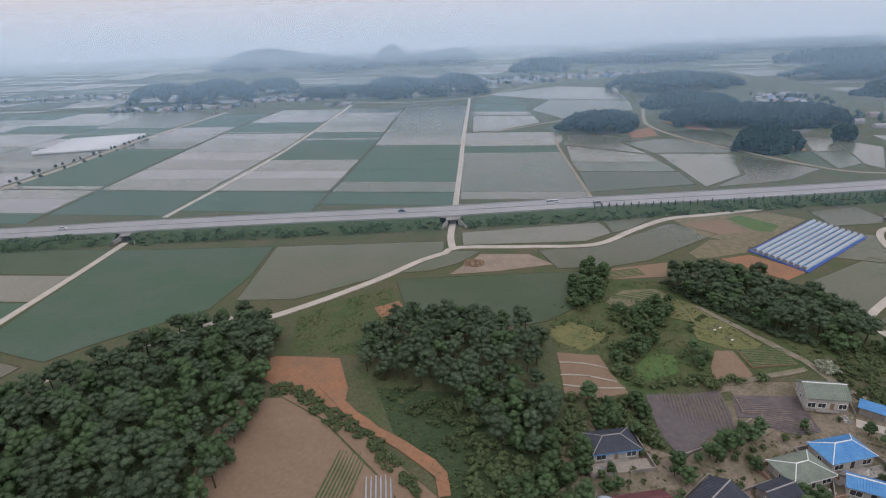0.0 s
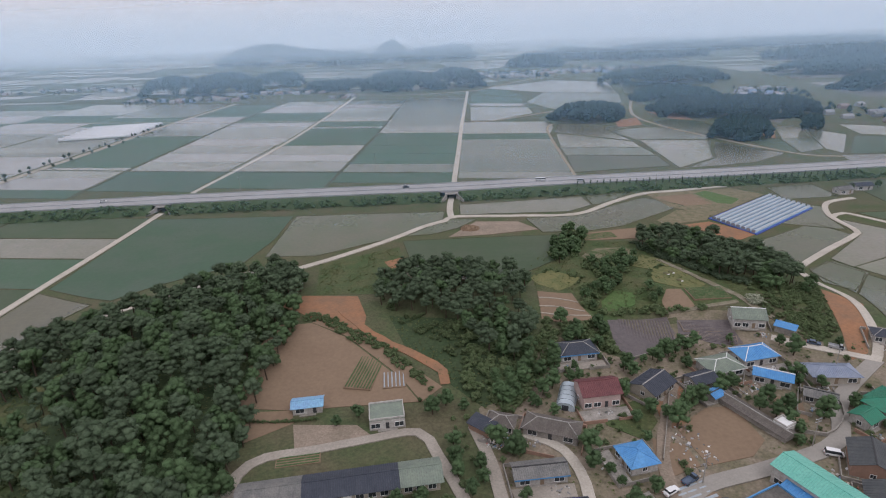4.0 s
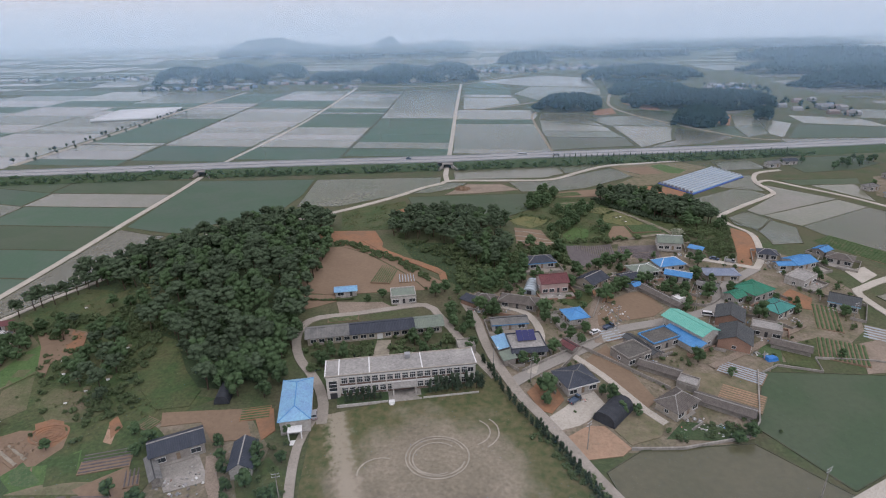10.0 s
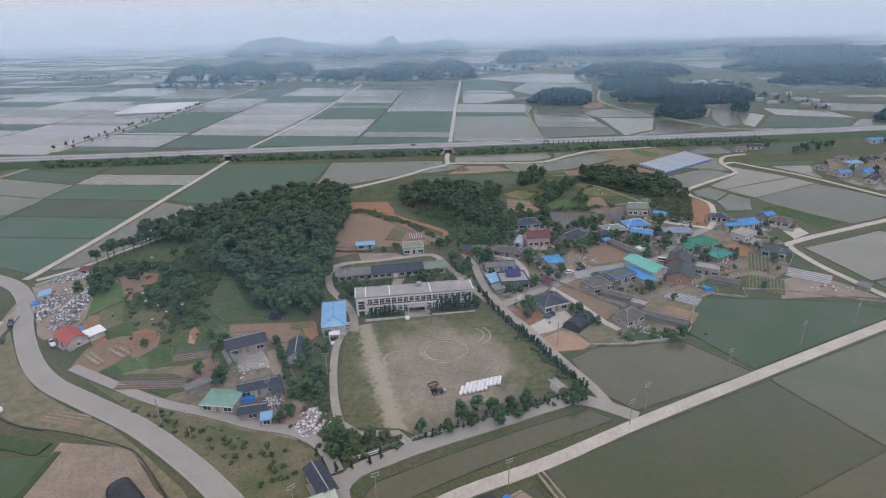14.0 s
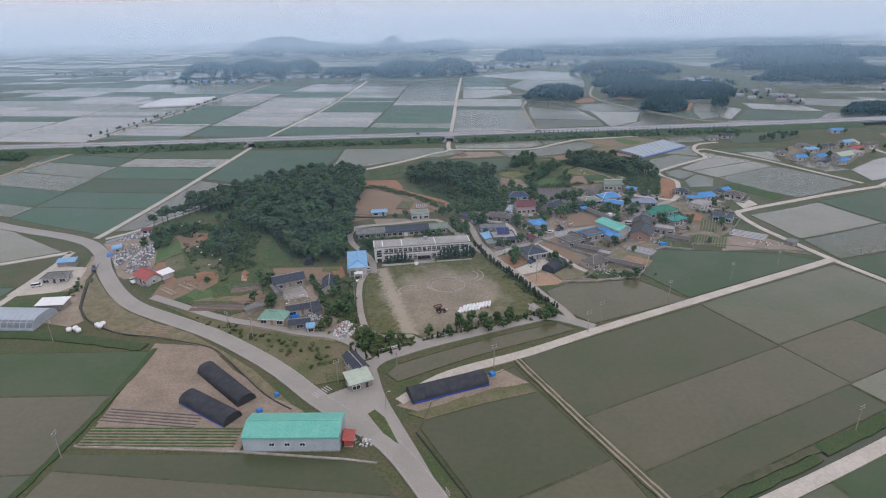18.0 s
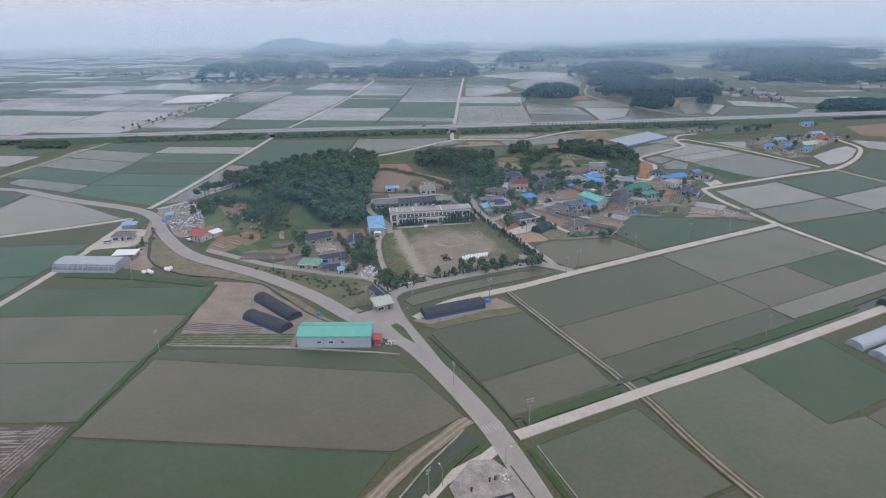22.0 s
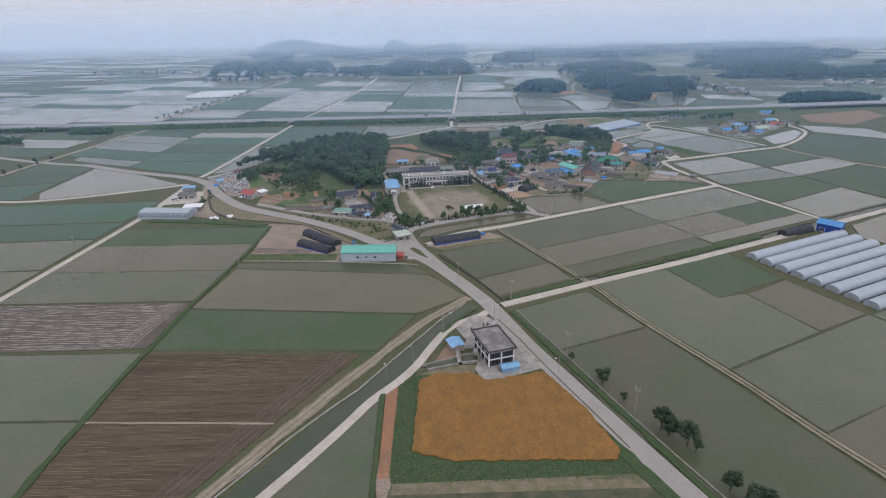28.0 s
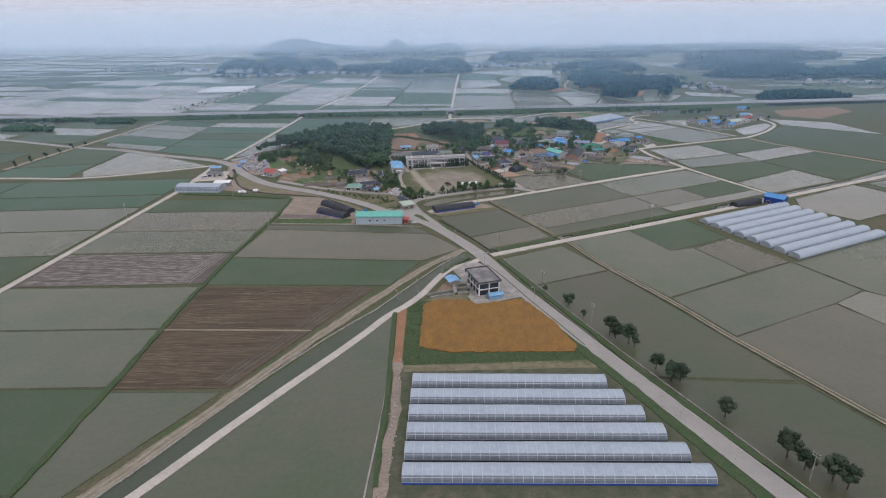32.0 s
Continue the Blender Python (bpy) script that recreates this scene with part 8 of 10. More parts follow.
# western slope
plot("slope_earth", "slope_grass", "weeds and grass between the slope gardens", (-152, 462), (-140, 474), (-128, 466), (-112, 458), (-98, 455), (-88, 448), (-80, 440), (-84, 420), (-98, 413), (-112, 420), (-128, 427), (-140, 436), category="ground")
plot("slope", "slope_grass", "grass floor of the glade", (-115, 488.6), (-111, 498.5), (-100.6, 492.8), (-90.8, 475.7), (-82.4, 465.5), (-83.2, 458), (-92.9, 456.5), (-101.6, 466), category="grass")
plot("lawn", "olive_grass", "pale grass strip between the trees", (-139, 546), (-123.7, 554.9), (-120, 541.8), (-130.6, 535.3), category="grass")
plot("lawn", "lawn", "mown grass with burial mounds", (-132.5, 461.1), (-130.7, 468.5), (-116.8, 465.4), (-106.7, 457.7), (-111.7, 451.2), (-122.9, 451.6), category="lawn")
plot("field", "soil", "brown dug terrace beside the red-roofed house", (-143.6, 450.5), (-150.8, 465.4), (-145.8, 465.5), (-137, 450), (-137.9, 446))
plot("field", "soil", "brown dug ground below the burial mounds", (-136.9, 436), (-136.4, 444.4), (-128.6, 448.4), (-113.7, 447.7), (-111.8, 440.8), (-116.5, 432.8), (-125.4, 429.5))
plot("field", "dry_field", "tan terrace above the lane", (-116.8, 427.1), (-100.9, 428.6), (-88.7, 428.3), (-88, 424.5), (-121, 424.8))
for q in (1.0, 0.74, 0.5, 0.26):
    ring = [(-119 + 5.4 * q * math.cos(a * 0.35), 446.4 + 4.0 * q * math.sin(a * 0.35)) for a in range(19)]
    ribbon("ridge", ring, 0.55, "red_soil", 0.36, "curved ridge of red soil round a small mound", "terrace", straight=True, ragged=0.12, depth=0.25)
plot("field", "tan_clay", "patch of bare tan clay on the slope", (-103.5, 450.3), (-100.3, 448.8), (-98.8, 441.8), (-101.6, 442.8))
plot("green_plot", "lawn", "green mown plot behind the scrapyard", (-151, 465), (-147, 471), (-142, 478), (-150, 493), (-161, 504), (-164, 497), (-160, 486), category="grass")
plot("green_plot", "bright_grass", "bright green wedge of grass", (-156, 477), (-155, 490), (-152, 496), (-143, 479), (-146, 473), (-152, 467), category="grass")
plot("field", "red_soil", "tilled reddish strip by the red-roofed house", (-151, 461), (-148, 465), (-138, 452), (-132, 445), (-137, 443))
plot("garden", "lawn", "olive plot with white marker stones", (-147.5, 468), (-141.5, 475.5), (-133, 458), (-137.5, 453.5), (-142, 457), category="garden")
plot("field", "soil", "tan dug terraces on the slope", (-158, 503), (-156, 510), (-139, 504), (-135, 491), (-141, 483), (-138, 475), (-143, 479), (-151, 494))
plot("field", "red_soil", "red earth patch on the slope", (-146, 506), (-139, 503), (-135, 492), (-141, 490))
plot("field", "red_soil", "oval red earth garden", (-126, 451), (-122, 453), (-118, 452), (-113, 445), (-115, 441), (-121, 444))
plot("field", "soil", "brown earth round the dug beds", (-138, 431), (-138, 441), (-130, 445), (-118, 438), (-113, 428), (-120, 428), (-128, 425))
plot("green_plot", "bright_grass", "green grass below the dug beds", (-126.5, 426.5), (-120.7, 433.8), (-112.7, 434.5), (-106, 440), (-103, 433), (-110, 428), (-119, 424.5), category="grass")
plot("green_plot", "crop", "dense green crop plot", (-121, 432), (-120, 436), (-111, 429), (-113, 427), (-118, 428))
plot("green_plot", "weeds", "green weedy strip above the lane", (-127, 426), (-122, 430), (-117, 426), (-120, 422), category="grass")
plot("green_plot", "slope_grass", "green plot between the terraces", (-113, 436), (-106, 439), (-102, 429), (-109, 427), category="grass")
plot("field", "soil", "bare brown terrace below the farm", (-101, 426), (-90, 434), (-86, 426), (-87, 420), (-95, 422))
plot("field", "red_soil", "orange earth scar at the wood's foot", (-104, 451), (-103, 454), (-99, 449), (-100, 444))
plot("field", "soil", "tan terraces at the wood's foot", (-90, 455), (-66, 457), (-60, 444), (-71, 443), (-77, 451), (-88, 449))
plot("field", "red_soil", "small red plot by the hall", (-63, 456), (-57, 457), (-54, 447), (-57, 443))
plot("yard", "concrete", "concrete farmyard of the dark-roofed farm", (-85, 436), (-74, 440), (-67, 429), (-77, 425), category="yard")
plot("garden", "slope_grass", "grassy garden beside the tiled house", (-60, 428), (-53, 436), (-46, 428), (-45, 412), (-47, 405), (-53, 412), (-57, 421), category="garden")
plot("yard", "yard", "bare earth yard round the tunnel sheds", (-119, 392), (-97, 389), (-83, 373), (-67, 360), (-53, 349), (-66, 344), (-68, 331), (-115, 334), category="yard")
plot("bare_land", "dry_field", "bare weedy land inside the road bend", (-179, 459), (-159, 434), (-143, 418.5), (-127, 408.5), (-108, 399), (-92, 386.5), (-76, 373), (-58, 353), (-66, 357), (-88, 380), (-97, 388), (-108, 392), (-121, 396), (-138, 400), (-155, 411), (-164, 422), (-176, 450))
plot("yard", "yard", "gravel drive beside the road channel", (-192, 482), (-183, 472), (-178, 450), (-166, 423), (-157, 411), (-160, 406), (-174, 410), (-184, 432), (-186, 462), category="yard")
plot("road_bank", "lawn", "weedy bank between lane and road", (-128, 422), (-96, 406.5), (-80, 401), (-65, 395), (-52, 391), (-43, 385), (-40, 378), (-42, 366), (-52, 363), (-66, 377), (-86, 393), (-104, 405), category="grass")
plot("field_edge", "lawn", "yellow-green weeds below the black tunnel", (-20, 347), (-14, 344), (3, 351), (22, 357), (17, 363), (4, 358), category="grass")
plot("bare_strip", "yard", "pale bare ground round the black tunnel", (-24, 351), (-18, 355), (4, 365), (12, 370), (20, 362), (6, 358), (-17, 348), category="ground")
for cx, cy, r, a0, a1 in ((-7, 434.5, 8.6, 0, 6.3), (-7, 434.5, 7.6, 0.4, 6.0), (-7.3, 434, 6.4, 0.8, 5.2), (-22, 429, 6, 1.2, 3.3), (2, 444, 6, -1.2, 1.0), (2.5, 444, 8, -1.0, 0.8)):
    n = 34
    pts = [(cx + r * math.cos(a0 + (a1 - a0) * k / n), cy + r * 0.92 * math.sin(a0 + (a1 - a0) * k / n)) for k in range(n + 1)]
    ribbon("wheel_track", pts, 0.4, "trail", 0.235, "pale circular tyre track in the sand", "wheel track", straight=True, depth=0.03, ragged=0.08)


def low_wall(label, pts, h, thick, mat, name="garden_wall", straight=True):
    w = ribbon(name, pts, thick, mat, h, label, "wall", straight=straight, depth=h + 0.4)
    return w


# barley, canal house and greenhouse surroundings
plot("field_border", "weeds", "green grass border of the barley field", (-31, 222), (-26, 228), (-2, 233), (22, 230), (42, 186), (44, 178), (-31, 178), category="grass")
BARLEY = [(-24, 225), (-18, 229), (-6, 229), (-1, 224.5), (19, 229), (24, 219), (29, 208), (34, 189), (32, 185), (13, 186), (-13, 186), (-25, 190)]
r_b = random.Random(77)
ragged_edge = []
for a, b in zip(BARLEY, BARLEY[1:] + BARLEY[:1]):
    n_b = max(2, int(math.dist(a, b) / 1.3))
    ragged_edge += [(a[0] + (b[0] - a[0]) * k / n_b + r_b.uniform(-0.35, 0.35), a[1] + (b[1] - a[1]) * k / n_b + r_b.uniform(-0.35, 0.35)) for k in range(n_b)]
patch("barley_field", ragged_edge, "barley", 0.6, "ripe golden barley field", "barley field", thick=0.55)
plot("greenhouse_yard", "levee", "muddy ground round the greenhouses", (-32, 178), (42, 177), (50, 160), (66, 112), (68, 96), (-36, 96), category="ground")
plot("bare_strip", "red_soil", "strip of red earth by the field ditch", (-35, 222), (-31, 223), (-31, 180), (-34, 180))
plot("headland", "dry_field", "bare headland before the greenhouses", (-30, 178), (38, 180), (38, 175), (-30, 174))
plot("sump", "soil", "dug brown earth by the canal shed", (-12.2, 250.9), (-10.6, 245.6), (-8.4, 240.2), (-11.2, 239.4), (-19.2, 236), (-15.4, 245.7))
plot("sump", "dry_field", "trampled straw and earth before the sluice", (-20.5, 231), (-10.3, 234.2), (-4.2, 234.2), (-4.8, 229), (-24, 228.6))
# the sluice between the shed and the house
for pts, label in (([(-22.5, 233.6), (-11.2, 238.4), (-10.8, 235.6), (-20.8, 231.9)], "still water in the sluice channel"), ([(-8.6, 239.6), (-3.6, 240.6), (-3.4, 237), (-8.4, 235.9)], "dark water in the sluice pit")):
    patch("water", pts, "water", 0.3, label, "water", thick=0.2)
for k, (pts, h, w) in enumerate((([(-23, 234.3), (-11.2, 239.2)], 0.8, 0.35), ([(-21.6, 231.4), (-10.3, 235)], 0.8, 0.35), ([(-9.4, 240.2), (-3, 241.4)], 1.0, 0.4), ([(-9, 235.2), (-2.9, 236.4)], 1.0, 0.4), ([(-3, 241.4), (-2.9, 236.4)], 1.0, 0.4), ([(-10.6, 245), (-9.9, 235)], 0.95, 1.5))):
    low_wall("concrete deck over the sluice gate" if k == 5 else "stained concrete wall of the sluice", pts, h, w, "concrete", "sluice_wall")
low_wall("dark drain kerb between yard and main road", [(6.9, 267.5), (13.6, 251.5), (20.6, 232.1), (24.5, 222), (30.5, 207), (37, 190)], 0.42, 0.45, "levee", "road_channel")
low_wall("pale concrete kerb of the paddy channel", [(15.4, 275.5), (19, 265.6), (24.6, 250.9), (29.2, 238.8), (35.6, 221), (41.2, 206), (49.2, 186), (66, 146), (84, 102)], 0.5, 0.3, "concrete", "field_channel")
for x, y in ((0.6, 261.9), (2.1, 262.4), (-4.4, 258.5)):
    bo = empty("bollard", pose(x, y, 0.15, 0, 0, 0), "dark rusty gate post by the canal house", "post", "gate posts by the canal house")
    bm = bmesh.new()
    tube(bm, Vector((0, 0, -0.1)), Vector((0, 0, 1.3)), 0.28, 0.24, 10)
    part("post", bm, "tractor_red", bo)
    part("cap", boxed(-0.3, 0.3, -0.3, 0.3, 1.3, 1.42), "dark_trim", bo)
GATE = empty("sluice_gate", pose(-9.9, 237.4, 0.9, 0, 0, 6), "small grey steel sluice gate with a hand wheel", "sluice gate")
for x in (-0.7, 0.62):
    part("upright", boxed(x, x + 0.1, -0.08, 0.08, 0, 1.7), "steel", GATE)
part("crossbar", boxed(-0.75, 0.77, -0.1, 0.1, 1.7, 1.84), "steel", GATE)
part("spindle", boxed(-0.05, 0.05, -0.05, 0.05, 0.2, 2.1), "steel", GATE)
part("hand_wheel", boxed(-0.3, 0.3, -0.3, 0.3, 2.0, 2.06), "tractor_red", GATE)
# the black tunnels' yard and the bare land by the road
plot("scrapyard_ground", "yard", "dusty scrapyard ground", (-195, 498), (-187, 488), (-164, 453), (-159, 449), (-150, 452), (-151, 464), (-160, 488), (-169, 507), (-181, 511), (-188, 505), category="yard")
plot("farmyard", "concrete_road", "pale yard of the western farm", (-206, 470), (-186, 466), (-180, 446), (-188, 432), (-206, 436), category="yard")
plot("farm_garden", "slope_grass", "overgrown farm garden", (-206, 434), (-178, 440), (-172, 420), (-204, 418), category="grass")
plot("dirt_pad", "yard", "heap yard by the farm road", (-2, 684), (14, 708), (38, 706), (48, 692), (20, 686), category="yard")

furrows("pale plastic-mulched beds beside the lane", (57, 496), (10, 8), 20, 1.5, "soil", "film", 0.12, 0.6)
furrows("rows of green vegetables on the brown field", (-30.6, 552), (18.5, 9), 79, 0.95, "soil", "crop")
furrows("rows of pale mulch on the brown field", (-20.8, 547.5), (9, 7.5), 96, 1.1, "soil", "film", 0.15, 0.35)
furrows("vegetable bed in straight green rows", (101.5, 598), (15, 10), 2, 1.0, "soil", "crop")
furrows("field ridges under dark plastic mulch", (70, 575), (17, 19), 80, 1.05, "dry_field", "mulch", 0.2, 0.8)
furrows("curved ridges under pale mulch", (92, 577), (16.5, 7), -6, 1.0, "yard", "mulch", 0.22, 0.66)
furrows("curved ridges of mulch and brown soil", (93.6, 569.2), (13, 7), -20, 1.0, "yard", "mulch", 0.22, 0.7)
furrows("ridged beds inside the pale fenced garden", (75, 651), (20, 9), 10, 1.3, "dry_field", "crop", 0.25, 0.4)
furrows("pale mulched vegetable rows", (92.5, 470.5), (14, 8), -39, 1.3, "soil", "film", 0.16, 0.5)
furrows("dug tan ridges by the paddy", (86, 457), (13, 10), -35, 1.15, "dry_field", "tan_clay", 0.22)
furrows("vegetable rows by the white house", (142, 505.5), (21, 9), 64.5, 1.3, "soil", "crop", 0.3, 0.68)
furrows("vegetable rows above the paddy", (133, 482), (15, 15), 63, 1.3, "soil", "crop", 0.3, 0.68)
furrows("pale film rows in the farmyard by the paddies", (157, 491), (18, 11), -36, 1.9, "yard", "film", 0.14, 0.5)
furrows("long vegetable rows beside the tunnel sheds", (-93, 338), (47, 9), -2, 1.25, "yard", "crop", 0.3, 0.45)
furrows("vegetable rows in pale film beside the tunnel sheds", (-100, 347), (32, 7), -8, 1.4, "yard", "mulch", 0.2, 0.4)
furrows("mulched terrace rows under the dark-roofed farm", (-97, 436), (13, 8), 14, 1.2, "soil", "mulch", 0.2)
furrows("mulched rows above the lane", (-103, 420.5), (26, 8), 0, 1.2, "soil", "mulch", 0.2)
furrows("short rows of seedlings by the farm", (-92.5, 450.5), (5, 6), 60, 1.0, "soil", "crop", 0.2)
furrows("short mulched rows by the farm wall", (-87.5, 430), (7, 4), 110, 1.0, "soil", "mulch", 0.2)
furrows("tilled rows beside the red-roofed house", (-143, 454), (15, 6), -50, 1.2, "red_soil", "soil", 0.2)
furrows("furrowed soil inside the road bend", (-124, 403.2), (15, 6), -14, 1.3, "soil", "yard", 0.2)
furrows("dug beds of pale earth", (-124.5, 438.5), (11, 5), -34, 1.7, "soil", "sand", 0.25, 0.6)
furrows("dug beds beside the red-roofed house", (-131.5, 434.5), (11, 3.5), -38, 1.7, "soil", "sand", 0.25, 0.6)
furrows("green rows in the long field", (202, 574.5), (40, 16), -61, 1.7, "soil", "crop", 0.4, 0.55)
furrows("small garden rows at the wood's foot", (-62, 455), (9, 6), 10, 1.1, "red_soil", "crop", 0.2)
furrows("garden rows behind the old school", (-44, 512), (12, 4), 9, 1.0, "soil", "crop", 0.2)
furrows("garden rows on the terrace", (78, 679), (18, 8), 10, 1.2, "soil", "crop", 0.2)


# ---- walls and fences ----
low_wall("grey block wall along the village road", [(21, 473), (31, 480), (52, 494)], 1.3, 0.25, "concrete")
low_wall("grey block wall round the tilled field", [(34, 474), (44, 487), (52, 478), (66, 462)], 1.3, 0.25, "concrete")
low_wall("stone wall along the paddy", [(46, 436), (60, 436), (80, 440), (86, 446), (98, 471)], 0.9, 0.4, "concrete")
low_wall("garden wall of the solar-roofed house", [(13.5, 494), (16, 478), (20, 473.5)], 1.2, 0.22, "concrete")
low_wall("block wall by the lane", [(66, 540), (58, 520), (53, 508)], 1.1, 0.22, "concrete")
low_wall("curved retaining wall round the garden", [(92, 520), (100, 516), (110, 524), (114, 536)], 1.2, 0.3, "concrete", straight=False)
low_wall("retaining wall below the mulched field", [(60, 557), (72, 562), (84, 571)], 0.8, 0.3, "concrete")
low_wall("paddy-side wall by the garden", [(99, 470), (106, 474), (119, 470), (121, 478), (140, 476), (176, 466)], 0.8, 0.35, "concrete")
low_wall("channel wall along the main road", [(-182, 470), (-176.5, 451), (-165, 423), (-155.5, 411.5), (-138, 400.5), (-121, 396.5), (-108, 392.5), (-97, 388.5), (-88, 380.5), (-68, 358.5), (-57, 350)], 0.5, 0.4, "dark_trim", "road_channel", False)
low_wall("pale concrete kerb below the steel shed", [(-117.5, 335), (-67.7, 331.2), (-37, 327.4), (-27.6, 325.6)], 0.35, 0.7, "concrete", "field_kerb")
low_wall("channel edge beside the main road", [(-17, 338), (4, 300), (11, 284)], 0.5, 0.3, "dark_trim", "road_channel")
low_wall("low mud and concrete edge of the canal", [(-5.5, 283), (-17, 267), (-22, 258.5), (-34, 238.5), (-44, 221), (-51, 212), (-61, 198), (-76, 174), (-86, 156), (-101, 128), (-140, 62)], 0.42, 0.5, "concrete", "canal_edge")
low_wall("pale concrete field channel", [(-35.5, 216), (-35.3, 181), (-35.5, 155), (-36.5, 134), (-37.2, 122), (-38, 100)], 0.35, 0.5, "concrete", "field_channel")
ribbon("rubble_strip", [(-32.5, 186), (-32.3, 167), (-31.8, 149), (-32.5, 134), (-33.3, 120), (-34, 100)], 3.2, "yard", 0.24, "pale strip of rubble beside the greenhouses", "rubble", ragged=0.7)
low_wall("grey sheet wall of the scrapyard", [(-194, 499), (-187, 506), (-180, 511.5)], 1.3, 0.12, "metal_wall", "scrapyard_wall")

fence = empty("school_fence", pose(0, 0, 0), "low concrete and rail fence along the schoolyard", "fence")
fl = smooth_line([(-33, 381), (-18, 387.5), (-4, 393), (18, 403), (33, 410.5), (36, 415)], 3.0)
for a, b in zip(fl, fl[1:]):
    za = height(a.x, a.y)
    part("post", boxed(a.x - 0.12, a.x + 0.12, a.y - 0.12, a.y + 0.12, za - 0.2, za + 1.3), "concrete", fence)
    for z in (0.55, 1.05):
        bm = bmesh.new()
        tube(bm, (a.x, a.y, za + z), (b.x, b.y, height(b.x, b.y) + z), 0.05, 0.05, 5)
        part("rail", bm, "steel", fence)
for x, y, w, yaw in ((-9, 390.6, 6.5, 22), (0.8, 395, 4.5, 24), (-28, 382.4, 6.5, 22)):
    bn = empty("banner", pose(x, y, height(x, y), 0, 0, yaw), "white notice banner on the school fence", "banner", "banners on the school fence")
    part("sheet", boxed(-w / 2, w / 2, -0.04, 0.04, 0.35, 1.35), "white_trim", bn)
    part("post", boxed(-w / 2 - 0.08, -w / 2, -0.06, 0.06, 0, 1.5), "steel", bn)
    part("post", boxed(w / 2, w / 2 + 0.08, -0.06, 0.06, 0, 1.5), "steel", bn)
    part("lettering_bar", boxed(-w / 2 + 0.5, w / 2 - 0.5, -0.055, -0.042, 0.75, 0.95), "roof_navy", bn)
gp = patch("garden_path", [(-30, 478), (-24, 478), (-24, 495), (-29, 495)], "sand", 0.12, "sandy path through the school garden", "path", thick=0.1)
rail = empty("concrete_pad", pose(29, 414, height(29, 414), 0, 0, -62), "cracked concrete pad in the yard corner", "concrete pad")
part("slab", boxed(-4.2, 4.2, -2.6, 2.6, -0.4, 0.3), "concrete", rail)
for k in range(3):
    part("kerb", boxed(-3.2 + k * 2.6, -1.8 + k * 2.6, -0.4, 0.4, 0.3, 0.42), "roof_slab", rail)
stg = empty("podium", pose(-21, 458, height(-21, 458), 0, 0, 8), "small white assembly podium", "podium")
part("block", boxed(-0.9, 0.9, -0.7, 0.7, -0.2, 0.9), "white_trim", stg)
part("step", boxed(-0.5, 0.5, -1.2, -0.7, -0.2, 0.4), "white_trim", stg)


# ---- bales, tractor and cars ----
def bale_mesh():
    bm = bmesh.new()
    bmesh.ops.create_cone(bm, cap_ends=True, segments=14, radius1=0.62, radius2=0.62, depth=1.2)
    bmesh.ops.bevel(bm, geom=[e for e in bm.edges if abs(e.verts[0].co.z - e.verts[1].co.z) < 0.01], offset=0.14, segments=2, affect="EDGES")
    me = mesh_of("bale", bm)
    me.materials.append(MAT["bale_wrap"])
    me.shade_smooth()
    return me


BALE = bale_mesh()
for r in range(4):
    for k in range(10):
        if (r == 0 and k > 6) or (r == 3 and k < 1):
            continue
        x, y = -1.8 + k * 1.34 + r * 0.35, 408.3 + r * 1.45 + k * 0.42
        ob = new("silage_bale", BALE)
        ob.matrix_world = pose(x + RNG.uniform(-0.08, 0.08), y + RNG.uniform(-0.08, 0.08), height(x, y) + 0.8, 0, 0, RNG.uniform(0, 90))
        tagged(ob, "round silage bale in white plastic wrap", "bale", "silage bales in the schoolyard")
for x, y in ((-158, 402.5), (-156, 403.5), (-154, 402), (-148.5, 406), (-146.8, 406.8), (-147, 405)):
    ob = new("silage_bale", BALE)
    ob.matrix_world = Matrix.LocRotScale((x, y, height(x, y) + 0.95), Euler((0, 0, 0.3)), (1.7, 1.5, 1.5))
    tagged(ob, "large white wrapped bale beside the drive", "bale", "bales by the western drive")


def wheel(parent, x, y, r, w):
    bm = bmesh.new()
    tube(bm, (x, y - w / 2, r), (x, y + w / 2, r), r, r, 12)
    t = part("wheel", bm, "rubber", parent)
    bm = bmesh.new()
    tube(bm, (x, y - w / 2 - 0.02, r), (x, y + w / 2 + 0.02, r), r * 0.55, r * 0.55, 10)
    part("rim", bm, "steel", t)


